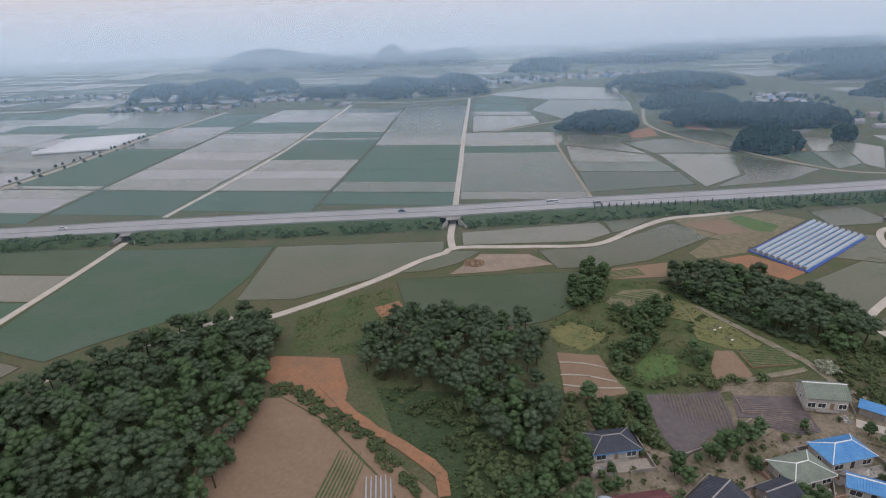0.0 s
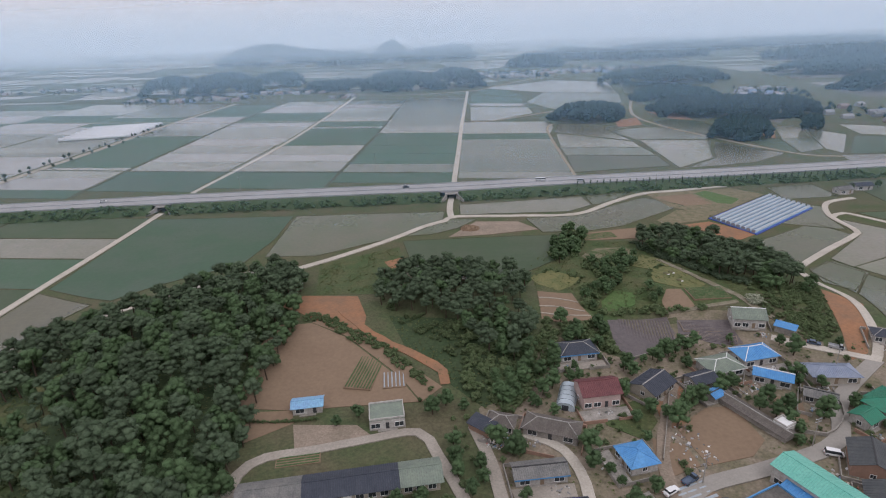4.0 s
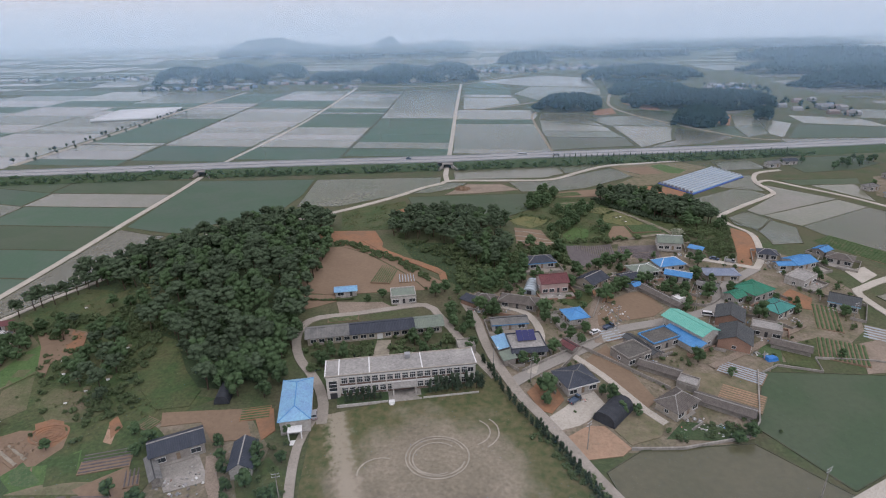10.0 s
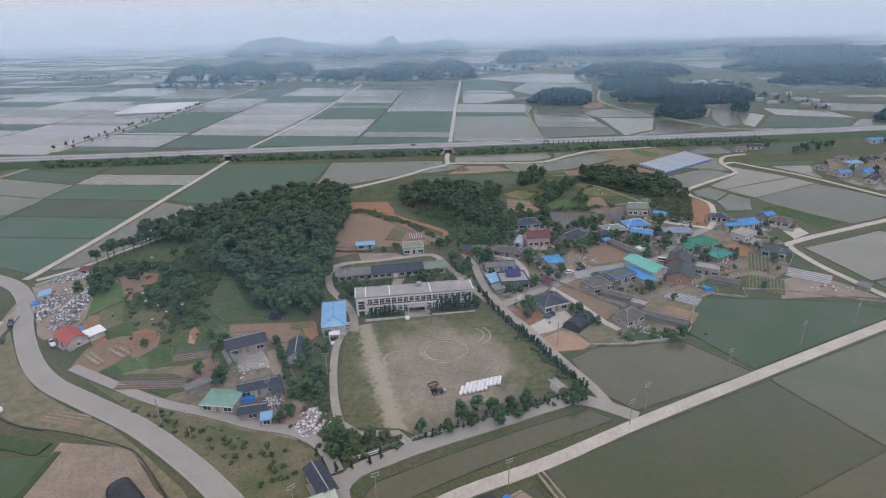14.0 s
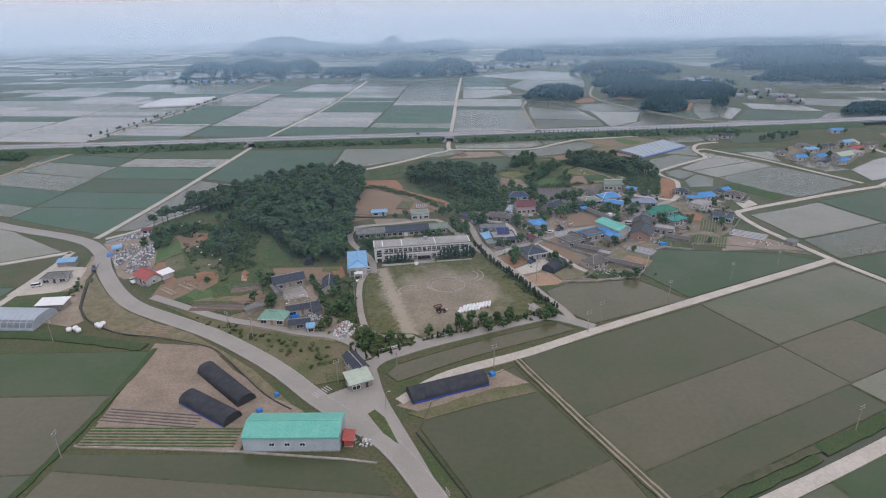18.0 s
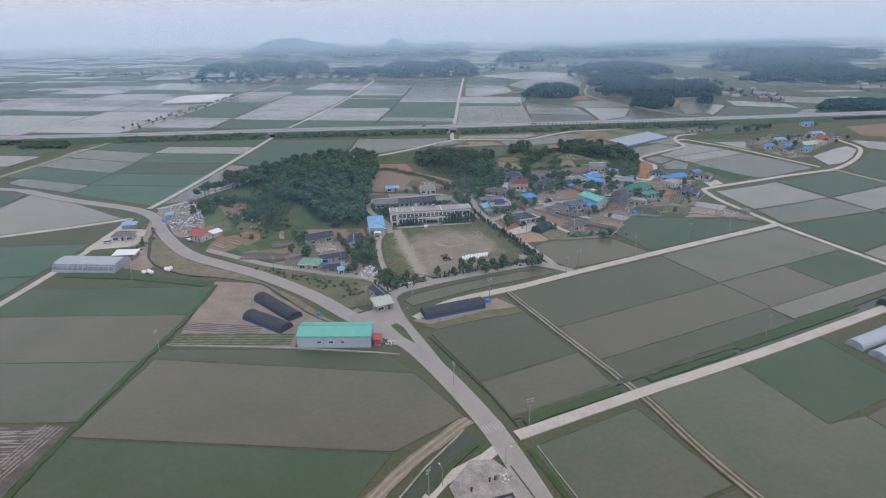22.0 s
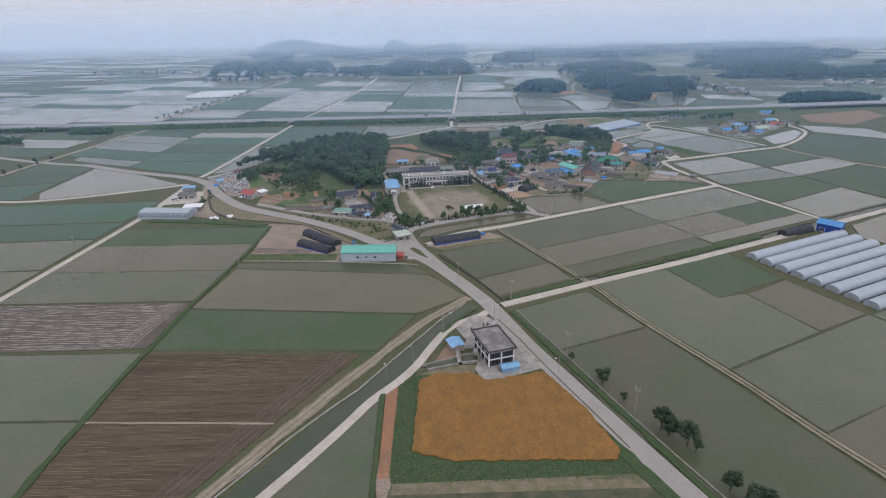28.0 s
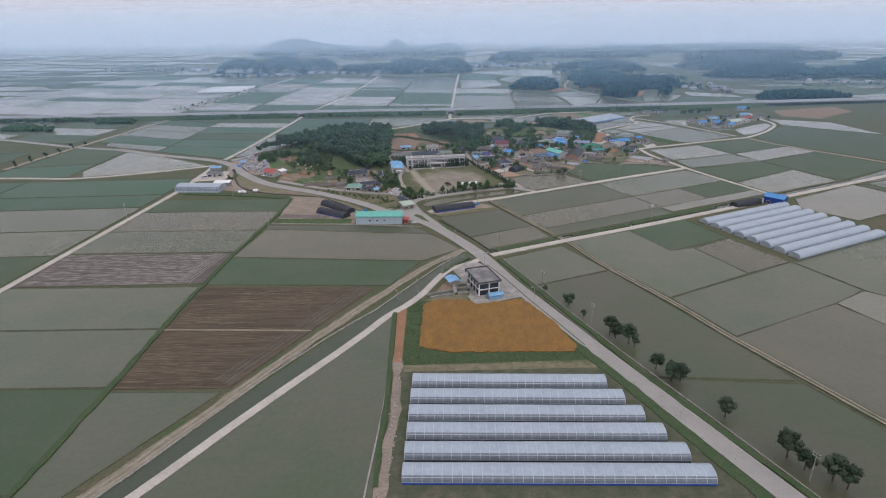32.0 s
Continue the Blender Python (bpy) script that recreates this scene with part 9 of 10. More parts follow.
def car(label, x, y, yaw, paint, length=4.4, van=False, truck=False):
    z = height(x, y) + 0.26
    ob = empty("pickup_truck" if truck else "car", pose(x, y, z, 0, 0, yaw), label, "truck" if truck else "car", "parked vehicles")
    L, Wd = length / 2, 0.88
    bm = boxed(-L, L, -Wd, Wd, 0.3, 0.95)
    bmesh.ops.bevel(bm, geom=bm.edges[:], offset=0.12, segments=2, affect="EDGES")
    part("body", bm, paint, ob)
    x0, x1 = (L - 1.7, L - 0.25) if truck else (-L + (0.15 if van else 0.7), L - (0.5 if van else 1.25))
    bm = bmesh.new()
    vs = box(bm, x0, x1, -Wd * 0.94, Wd * 0.94, 0.95, 1.75 if (van or truck) else 1.45)
    for v in vs[4:]:
        v.co.x += (0.18 if v.co.x < 0.5 * (x0 + x1) else -0.42)
        v.co.y *= 0.86
    cab = part("cabin", bm, "glass", ob, "dark glazed cabin")
    top = 1.75 if (van or truck) else 1.45
    part("roof", boxed(x0 + 0.2, x1 - 0.45, -Wd * 0.8, Wd * 0.8, top, top + 0.05), paint, cab)
    if truck:
        for y0, y1 in ((-Wd, -Wd + 0.06), (Wd - 0.06, Wd)):
            part("tray_side", boxed(-L, L - 1.8, y0, y1, 0.95, 1.3), paint, ob)
    for sx in (-L + 0.8, L - 0.8):
        for sy in (-Wd + 0.05, Wd - 0.05):
            wheel(ob, sx, sy, 0.33, 0.22)
    for sy in (-0.6, 0.6):
        part("headlight", boxed(L - 0.05, L + 0.02, sy - 0.16, sy + 0.16, 0.6, 0.76), "white_trim", ob)
        part("tail_light", boxed(-L - 0.02, -L + 0.05, sy - 0.16, sy + 0.16, 0.65, 0.85), "roof_red", ob)
    return ob


car("silver car parked beside the school hall", -43.8, 452.5, 100, "car_silver")
car("dark blue pickup parked on the forecourt", 35, 457, 40, "car_dark", 4.8, truck=True)
car("white car parked by the village road", 51, 497, 30, "car_white")
car("dark pickup by the village lane", 57, 500.5, 30, "car_dark", 4.8, truck=True)
car("white car parked by the lane wall", 88, 517, -55, "car_white")
car("white van beside the green-roofed hall", 97.5, 508.5, -20, "car_white", 4.6, van=True)
car("white pickup on the road by the scrapyard", -153, 445, 130, "car_white", 4.8, truck=True)
car("dark truck on the drive", -181, 463, 120, "car_dark", 5.2, truck=True)
car("dark car behind the chalet house", 124, 563, -30, "car_dark")
car("silver pickup behind the chalet house", 130, 560, -30, "car_silver", 4.8, truck=True)
car("white van in the farmyard", -198, 445, 20, "car_white", 4.6, van=True)
for x, y, p, l, s in ((62, 776.5, "car_white", "white lorry on the highway", 8.0), (-230, 757, "car_white", "white car on the highway", 4.5), (88, 771, "car_silver", "silver van on the highway", 5.0), (-30, 768.5, "car_dark", "dark car on the highway", 4.5)):
    c = car(l, x, y, 4, p, s, van=s > 4.6)
    c.location.z = 4.62
tr = empty("tractor", pose(-9.5, 409.6, height(-9.5, 409.6) + 0.2, 0, 0, 15), "rusty red-brown farm tractor with a front loader", "tractor")
part("bonnet", boxed(0.0, 1.9, -0.45, 0.45, 0.8, 1.5), "tractor_red", tr)
part("seat_deck", boxed(-1.3, 0.0, -0.6, 0.6, 0.7, 1.2), "dark_trim", tr)
cabm = bmesh.new()
for v in box(cabm, -1.2, 0.0, -0.6, 0.6, 1.2, 2.5)[4:]:
    v.co.x *= 0.9
part("cab", cabm, "glass", tr)
part("cab_roof", boxed(-1.3, 0.1, -0.7, 0.7, 2.5, 2.62), "tractor_red", tr)
part("loader", boxed(2.2, 3.0, -0.9, 0.9, 0.2, 0.9), "steel", tr)
for sx, r in ((-0.9, 0.75), (1.5, 0.45)):
    for sy in (-0.85, 0.85):
        wheel(tr, sx, sy, r, 0.4)
tl = empty("farm_trailer", pose(-10.6, 413.2, height(-10, 413) + 0.2, 0, 0, 30), "brown farm trailer with low sides", "trailer")
part("bed", boxed(-1.6, 1.6, -0.9, 0.9, 0.6, 0.75), "wood", tl)
for x0, x1, y0, y1 in ((-1.6, 1.6, -0.9, -0.84), (-1.6, 1.6, 0.84, 0.9), (-1.6, -1.54, -0.84, 0.84), (1.54, 1.6, -0.84, 0.84)):
    part("side_board", boxed(x0, x1, y0, y1, 0.75, 1.15), "tractor_red", tl)
for sy in (-0.8, 0.8):
    wheel(tl, 0, sy, 0.35, 0.2)


# ---- poles ----
def utility_pole(x, y, h=9.5, yaw=0, lamp=False):
    z = height(x, y)
    ob = empty("lamp_post" if lamp else "utility_pole", pose(x, y, z, 0, 0, yaw), "slim grey street lamp post" if lamp else "concrete utility pole with cross-arms", "street lamp" if lamp else "utility pole", "poles along the roads")
    bm = bmesh.new()
    tube(bm, (0, 0, -0.4), (0, 0, h), 0.17 if not lamp else 0.09, 0.1 if not lamp else 0.06, 8)
    part("pole", bm, "concrete" if not lamp else "steel", ob)
    if lamp:
        bm = bmesh.new()
        tube(bm, (0, 0, h), (1.3, 0, h + 0.25), 0.05, 0.04, 6)
        arm = part("arm", bm, "steel", ob)
        part("lamp_head", boxed(1.1, 1.7, -0.12, 0.12, h + 0.15, h + 0.28), "white_trim", arm)
        return
    for zz in (h - 0.4, h - 1.3):
        arm = part("cross_arm", boxed(-1.0, 1.0, -0.06, 0.06, zz, zz + 0.12), "steel", ob)
        for k in (-0.9, 0, 0.9):
            bm = bmesh.new()
            tube(bm, (k, 0, zz + 0.12), (k, 0, zz + 0.36), 0.06, 0.05, 6)
            part("insulator", bm, "white_trim", arm)


for x, y, yaw in ((47.5, 394.5, 25), (54.5, 402, 25), (88, 419.5, 25), (122, 436, 25), (150, 449, 25), (14.5, 285.5, 20), (-15.5, 257, 60), (29.5, 240, -60), (-8, 306, -60), (-44.5, 364, 40), (9, 370.8, 25), (-24.5, 367, 25), (34, 436.5, 40), (66.5, 530, 20), (23, 467.5, 30), (-82, 394, -30), (-93, 399.5, -30), (43.5, 206, -60),
                  (112, 335, 25), (60, 500, 20), (94, 512, 20), (120, 545, 30), (148, 500, 20), (-46, 420, 10), (-62, 408, 60), (-170, 462, 50), (-212, 350, 90), (-160, 395, 0), (80, 120, -60), (-118, 330, 90), (135, 760, 0), (-60, 850, 0), (-58, 935, 0), (-150, 790, 0)):
    utility_pole(x, y, 9.5 if y < 700 else 11, yaw)
for x, y, yaw in ((-35, 225, 120), (-26.5, 236, 120), (-12, 260.5, 120), (5.5, 268, 0), (24, 228, 200), (-27, 349, 30), (12, 478, 0), (-40, 388, 60)):
    utility_pole(x, y, 6.5, yaw, True)

# ---- heaps and clutter ----
def heap(name, label, c, rx, ry, h, n, size, mat, seed, poly=None):
    r = random.Random(seed)
    V, F = [], []
    for _ in range(n):
        a, q = r.uniform(0, 6.283), math.sqrt(r.random())
        x, y = c[0] + rx * q * math.cos(a), c[1] + ry * q * math.sin(a)
        if poly and not inside(x, y, poly):
            continue
        z = height(x, y) + h * (1 - q * q) * r.uniform(0.3, 1)
        m = Matrix.Translation((x, y, z)) @ Euler((r.uniform(-0.7, 0.7), r.uniform(-0.7, 0.7), r.uniform(0, 6.3))).to_matrix().to_4x4()
        sx, sy, sz = (size * r.uniform(0.3, 1.2) for _ in range(3))
        b = len(V)
        for p in ((-1, -1, -1), (1, -1, -1), (1, 1, -1), (-1, 1, -1), (-1, -1, 1), (1, -1, 1), (1, 1, 1), (-1, 1, 1)):
            V.append(tuple(m @ Vector((p[0] * sx, p[1] * sy, p[2] * sz * 0.7))))
        F += [tuple(b + i for i in f) for f in ((3, 2, 1, 0), (4, 5, 6, 7), (0, 1, 5, 4), (1, 2, 6, 5), (2, 3, 7, 6), (3, 0, 4, 7))]
    tagged(raw(name, V, F, mat), label, "rubbish", kind="stuff")


YARD = [(-194, 497), (-187, 488), (-164, 454), (-160, 451), (-155, 456), (-152, 464), (-161, 487), (-170, 506), (-181, 510), (-188, 504)]
heap("rubbish_heap", "heap of white and coloured sacks and rubbish", (-47, 397.5), 4.5, 6.5, 2.4, 420, 0.42, "rubbish", 3)
heap("scrap_pile", "white appliances and machine parts along the scrapyard's edge", (-181, 505), 13, 4, 1.8, 900, 0.5, "junk", 4, YARD)
heap("scrap_pile", "scrap and appliances piled along the bank", (-161, 482), 6, 24, 2.2, 1300, 0.5, "junk", 5, YARD)
heap("scrap_pile", "grey scrap heap at the yard's end", (-158, 461), 6, 6, 2.6, 420, 0.5, "junk", 22, YARD)
heap("scrap_pile", "scrap heaped beside the road", (-174, 472), 6, 17, 1.8, 800, 0.48, "junk", 6, YARD)
heap("scrap_pile", "scrap scattered over the yard", (-174, 488), 20, 18, 0.5, 160, 0.4, "junk", 7, YARD)
heap("scrap_pile", "farm scrap and tarpaulins", (-62, 408), 4.0, 5.0, 1.4, 190, 0.45, "junk", 8)
heap("scrap_pile", "clutter in the farmyard", (-74, 428), 7, 6, 0.5, 40, 0.34, "junk", 9)
heap("rubbish_heap", "clutter behind the brick shed", (10, 518), 5, 4, 0.7, 110, 0.35, "rubbish", 10)
heap("clutter", "pots, crates and tools round the brick houses", (98, 498), 9, 6, 0.4, 110, 0.3, "rubbish", 11)
heap("clutter", "crates and machinery by the paddy", (161, 479), 12, 3, 0.6, 50, 0.4, "junk", 12)
heap("clutter", "pots and sheds in the paddy garden", (70, 443), 8, 3, 0.4, 26, 0.4, "rubbish", 13)
heap("clutter", "clutter along the village lanes", (62, 512), 6, 10, 0.3, 70, 0.35, "junk", 14)
heap("clutter", "stones and planks by the steel shed", (-33, 335), 5, 3, 0.5, 60, 0.35, "junk", 15)
heap("clutter", "pale stones along the greenhouse ditch", (-32, 150), 1.3, 38, 0.3, 170, 0.34, "concrete", 16)
heap("spoil_heap", "heap of dark earth on the dirt pad", (10, 696), 5, 4, 2.0, 160, 0.8, "soil", 17)
heap("clutter", "sleepers and posts by the canal house", (4, 263), 3, 1.6, 0.6, 40, 0.4, "junk", 18)
heap("clutter", "garden clutter by the terraces", (86, 540), 8, 5, 0.3, 60, 0.35, "junk", 19)
heap("clutter", "stacked planks beside the dug beds", (-126, 440), 8, 5, 0.3, 50, 0.5, "wood", 20)
heap("clutter", "white sheets and frames in the bare strip", (0, 626), 16, 3, 0.2, 50, 0.6, "rubbish", 21)
for k, (home, size) in enumerate(HOMES):
    p = home.matrix_world @ Vector(((k % 3 - 1) * size[0] * 0.3, -size[1] / 2 - 2.2, 0))
    heap("clutter", "crates, pots and tools before a village house", (p.x, p.y), 3.2, 1.6, 0.5, 16, 0.34, "junk" if k % 2 else "rubbish", 300 + k)
for k, (x, y) in enumerate(((91.7, 617.6), (94.4, 619.2), (94.8, 610.5), (-123, 462), (-120, 468), (-126, 474), (-133, 478), (-116, 474), (-138, 486), (-118, 492), (-160, 520), (-152, 526))):
    g = empty("grave_mound", pose(x, y, height(x, y), 0, 0, 20), "low grassy burial mound with a pale stone", "grave", "burial mounds on the slopes")
    bm = bmesh.new()
    bmesh.ops.create_icosphere(bm, subdivisions=2, radius=1.3)
    for v in bm.verts:
        v.co.z *= 0.55
    part("mound", bm, "lawn", g, smooth=True)
    part("stone", boxed(-0.5, 0.5, -1.9, -1.6, 0, 0.5), "white_trim", g)
for x, y, w, d, yaw in ((-70, 411, 4.5, 3.5, 10), (-147.5, 453.5, 5.0, 3.5, -37), (-182, 480, 4.0, 3.0, -60), (106, 478, 4, 3, 10), (8, 366.5, 2.0, 2.0, 30), (-67, 349.5, 2.0, 1.6, 30), (-63.5, 357.5, 1.6, 1.6, 30)):
    tp = empty("tarpaulin", pose(x, y, height(x, y), 0, 0, yaw), "blue tarpaulin thrown over a stack", "tarpaulin", "tarpaulins in the yards")
    bm = bmesh.new()
    for v in box(bm, -w / 2, w / 2, -d / 2, d / 2, 0, 1.2)[4:]:
        v.co.x *= 0.8
        v.co.y *= 0.75
        v.co.z += RNG.uniform(-0.3, 0.2)
    bmesh.ops.subdivide_edges(bm, edges=bm.edges[:], cuts=2, use_grid_fill=True)
    for v in bm.verts:
        v.co += Vector((RNG.uniform(-0.1, 0.1), RNG.uniform(-0.1, 0.1), RNG.uniform(-0.08, 0.08)))
    part("sheet", bm, "plastic_blue", tp)

# shrubs and small trees in the gaps between the houses
VILLAGE = [(14, 480), (30, 452), (60, 438), (80, 442), (104, 478), (128, 482), (150, 500), (168, 532), (164, 560), (130, 566), (112, 584), (84, 586), (58, 562), (36, 574), (8, 534)]
LANES = [p for line in ([(38, 407), (34, 427), (23, 452), (17, 466), (31, 477), (56, 491), (80, 505), (102, 514), (114, 532), (139, 553), (153, 572)], [(51, 490), (54, 511), (66, 538)], [(24, 472), (31, 496), (28, 513)], [(30, 476), (50, 462), (62, 444), (70, 430)], [(139, 553), (122, 562), (112, 568)], [(84, 474), (112, 490)]) for p in smooth_line(line, 3)]
KEEP = [[(42, 479), (53, 490), (56, 480), (61, 457), (56, 451), (48, 466)], [(69, 467), (78, 474), (101, 470), (94, 458), (88, 450), (78, 454)], [(41, 448), (53, 453), (59, 447), (55, 439), (46, 436)], [(82, 538), (98, 541), (106, 548), (100, 530)], [(76, 532), (87, 529), (82, 509), (64, 498), (57, 512)], [(55, 586), (104, 586), (104, 564), (82, 568), (59, 553)], [(86, 474), (104, 484), (98, 464), (80, 450)], [(24, 452), (31, 461), (44, 463), (45, 455), (30, 446)], [(128, 478), (152, 517), (138, 518), (120, 480)], [(125, 540), (146, 552), (143, 518)], [(51, 490), (54, 507), (64, 497)], [(66, 472), (84, 472), (78, 455), (66, 459)]]
put = []
rs3 = random.Random(11)
for _ in range(2600):
    x, y = rs3.uniform(8, 170), rs3.uniform(436, 586)
    if len(put) > 170 or not inside(x, y, VILLAGE) or any(inside(x, y, k) for k in KEEP) or any((x - a) ** 2 + (y - b) ** 2 < (r * 0.95 + 0.6) ** 2 for a, b, r in FOOT) or any((x - p.x) ** 2 + (y - p.y) ** 2 < 12 for p in LANES) or any((x - a) ** 2 + (y - b) ** 2 < 9 for a, b in put):
        continue
    put.append((x, y))
    tree("broadleaf_tree" if rs3.random() < 0.3 else "shrub", x, y, rs3.uniform(0.35, 0.6) if rs3.random() < 0.3 else rs3.uniform(0.5, 1.1), "garden plants in the village")


# ---- yards of the village houses: a paved apron and a low wall with a gap to the lane ----
def yard(ob, size, seed):
    r = random.Random(seed)
    w, d = size
    m = ob.matrix_world
    me_x, me_y = ob.location.x, ob.location.y
    px, py0, py1 = w / 2 + r.uniform(1.0, 2.6), -d / 2 - r.uniform(3.5, 6.5), d / 2 + r.uniform(0.8, 2.0)
    corner_pts = [m @ Vector(p) for p in ((-px + 0.4, -d / 2 - 0.2, 0), (px - 0.4, -d / 2 - 0.2, 0), (px - 0.8, py0 + 0.6, 0), (-px + 0.9, py0 + 0.4, 0))]
    def taken(p, slack):
        return any((p.x - a) ** 2 + (p.y - b) ** 2 < (q * 0.8 + slack) ** 2 for a, b, q in FOOT if abs(a - me_x) + abs(b - me_y) > 0.1) or any((p.x - q.x) ** 2 + (p.y - q.y) ** 2 < 7.5 for q in LANES) or any(inside(p.x, p.y, k) for k in KEEP)
    if not any(taken(p, 0.0) for p in corner_pts):
        plot("yard", r.choice(("concrete", "yard", "lane", "concrete")), "swept yard before a village house", *[(p.x, p.y) for p in corner_pts], category="yard")
    V, F = [], []
    gate = r.uniform(-0.4, 0.4) * px
    for a, b in (((-px, py0), (px, py0)), ((px, py0), (px, py1)), ((-px, py1), (-px, py0)), ((px, py1), (-px, py1))):
        L = math.dist(a, b)
        n = max(1, int(L / 1.6))
        for k in range(n):
            p, q = (Vector((a[0] + (b[0] - a[0]) * t / n, a[1] + (b[1] - a[1]) * t / n, 0)) for t in (k, k + 1))
            if a[1] == b[1] == py0 and abs((p.x + q.x) / 2 - gate) < 1.8:
                continue
            p, q = m @ p, m @ q
            if taken(p, 0.6) or taken(q, 0.6):
                continue
            t = (q - p).normalized()
            side = Vector((-t.y, t.x, 0)) * 0.12
            i = len(V)
            for c in (p, q):
                z = height(c.x, c.y)
                V += [(c.x + side.x, c.y + side.y, z - 0.3), (c.x - side.x, c.y - side.y, z - 0.3), (c.x + side.x, c.y + side.y, z + 1.15), (c.x - side.x, c.y - side.y, z + 1.15)]
            F += [tuple(i + v for v in f) for f in ((0, 4, 6, 2), (5, 1, 3, 7), (2, 6, 7, 3), (1, 0, 2, 3), (4, 5, 7, 6))]
    if V:
        tagged(raw("garden_wall", V, F, r.choice(("concrete", "grey_wall", "brick_wall", "concrete"))), "low block wall round a village yard", "wall", "walls of the village yards")


for k, (ob, size) in enumerate(HOMES):
    yard(ob, size, 300 + k)

# ---- rank grass and thickets ----
def tufts(label, polys, density, size, mat, seed, avoid=(), clear=(), up=0.1):
    """Loose tufts of tall grass and weeds over plots of ground."""
    r = random.Random(seed)
    V, F = [], []
    for poly in polys:
        xs, ys = [p[0] for p in poly], [p[1] for p in poly]
        for _ in range(int((max(xs) - min(xs)) * (max(ys) - min(ys)) * density)):
            x, y = r.uniform(min(xs), max(xs)), r.uniform(min(ys), max(ys))
            if not inside(x, y, poly) or any(inside(x, y, c) for c in clear) or noise.noise(Vector((x * 0.11, y * 0.11, seed))) < r.uniform(-0.5, 0.35) or any((x - a) ** 2 + (y - b) ** 2 < (q * 0.9) ** 2 for a, b, q in avoid):
                continue
            z, s = height(x, y) + up, size * r.uniform(0.5, 1.3)
            for j in range(3):
                a = r.uniform(0, 6.283)
                dx, dy, b = math.cos(a) * s, math.sin(a) * s, len(V)
                V += [(x - dx, y - dy, z), (x + dx, y + dy, z + 0.08), (x - dy * 0.9, y + dx * 0.9, z + s * r.uniform(0.3, 0.8))]
                F.append((b, b + 1, b + 2))
    return tagged(raw("weeds", V, F, mat), label, "weeds", kind="stuff")


def thicket(label, polys, spacing, size, seed, avoid=(), lift=None, mat="bush"):
    """Dense scrub: many leafy clumps run together."""
    r = random.Random(seed)
    V, F = [], []
    base = [(np.array([v.co[:] for v in me.vertices]), [tuple(p.vertices) for p in me.polygons]) for _, me in TREES["scrub"]]
    for poly in polys:
        xs, ys = [p[0] for p in poly], [p[1] for p in poly]
        for _ in range(int((max(xs) - min(xs)) * (max(ys) - min(ys)) / spacing ** 2)):
            x, y = r.uniform(min(xs), max(xs)), r.uniform(min(ys), max(ys))
            if not inside(x, y, poly) or any((x - a) ** 2 + (y - b) ** 2 < (q * 0.9 + 0.8) ** 2 for a, b, q in avoid):
                continue
            P, T = r.choice(base)
            s, a, b = r.uniform(*size), r.uniform(0, 6.283), len(V)
            c, n = math.cos(a) * s, math.sin(a) * s
            Q = np.stack((P[:, 0] * c - P[:, 1] * n + x, P[:, 0] * n + P[:, 1] * c + y, P[:, 2] * s + (lift(x, y) if lift else height(x, y))), 1)
            V += Q.tolist()
            F += [tuple(b + i for i in t) for t in T]
    return tagged(raw("thicket", V, F, mat), label, "shrubs", kind="stuff")


ISLAND = [(-32, 347), (-30.5, 348.5), (-27.5, 344.5), (-23, 334), (-27, 339)]
BANK = [(-128, 422), (-96, 406.5), (-80, 401), (-65, 395), (-52, 391), (-43, 385), (-40, 378), (-42, 366), (-52, 363), (-66, 377), (-86, 393), (-104, 405)]
WEST = [(-175, 520), (-168, 545), (-145, 540), (-122, 534), (-110, 500), (-104, 466), (-90, 460), (-96, 446), (-110, 448), (-130, 462), (-140, 480), (-150, 500)]
tufts("rank grass and weeds on the village slopes", [WEST, BANK, ISLAND, [(-66, 652), (-28, 672), (-24, 648), (-34, 612), (-60, 614)], [(-26, 590), (16, 580), (30, 550), (8, 532), (-4, 546), (-18, 566)], [(36, 640), (56, 672), (92, 670), (122, 600), (116, 590), (80, 590), (46, 585), (34, 600)], [(-72, 592), (-72, 640), (-120, 600), (-165, 550), (-120, 530), (-108, 480), (-72, 470)]], 0.6, 0.42, "tuft", 31, (), [[(33, 611), (53, 608), (54, 587), (46, 582), (30, 583)], [(82, 604), (112, 606), (110, 588), (82, 588)]])
tufts("weeds between the village houses", [VILLAGE], 0.5, 0.38, "tuft", 32, FOOT + [(p.x, p.y, 3.0) for p in LANES], KEEP)
tufts("dry grass tufts round the schoolyard", [[(-44, 452), (-30, 456), (-34, 440), (-30, 420), (-24, 398), (-36, 394), (-42, 420)], [(-10, 462), (10, 470), (22, 443), (37, 413), (34, 407), (10, 398), (24, 416), (14, 440), (4, 452)]], 0.6, 0.3, "lawn", 33)
tufts("green weeds round the barley and canal", [[(-31, 222), (-25, 227), (-24, 186), (-31, 178)], [(-31, 184), (36, 186), (42, 180), (-31, 178)], [(38, 192), (46, 190), (70, 112), (62, 112)]], 1.2, 0.45, "tuft", 34)
tufts("tall weeds along the highway bank", [[(-340, 728), (-190, 735), (-188, 750), (-340, 742)], [(-182, 736), (-4, 745), (-4, 756), (-182, 750)], [(6, 746), (84, 752), (200, 766), (300, 776), (300, 782), (6, 757)]], 0.35, 0.8, "weeds", 35)
thicket("dense scrub below the middle woods", [[(-1, 582), (29, 581), (38, 581), (36, 561), (30, 546), (20, 530), (8, 532), (-1, 542), (4, 562)]], 2.6, (0.8, 1.7), 41, FOOT)
tufts("uneven ears over the barley field", [BARLEY], 3.2, 0.26, "barley_ears", 36, up=0.5)
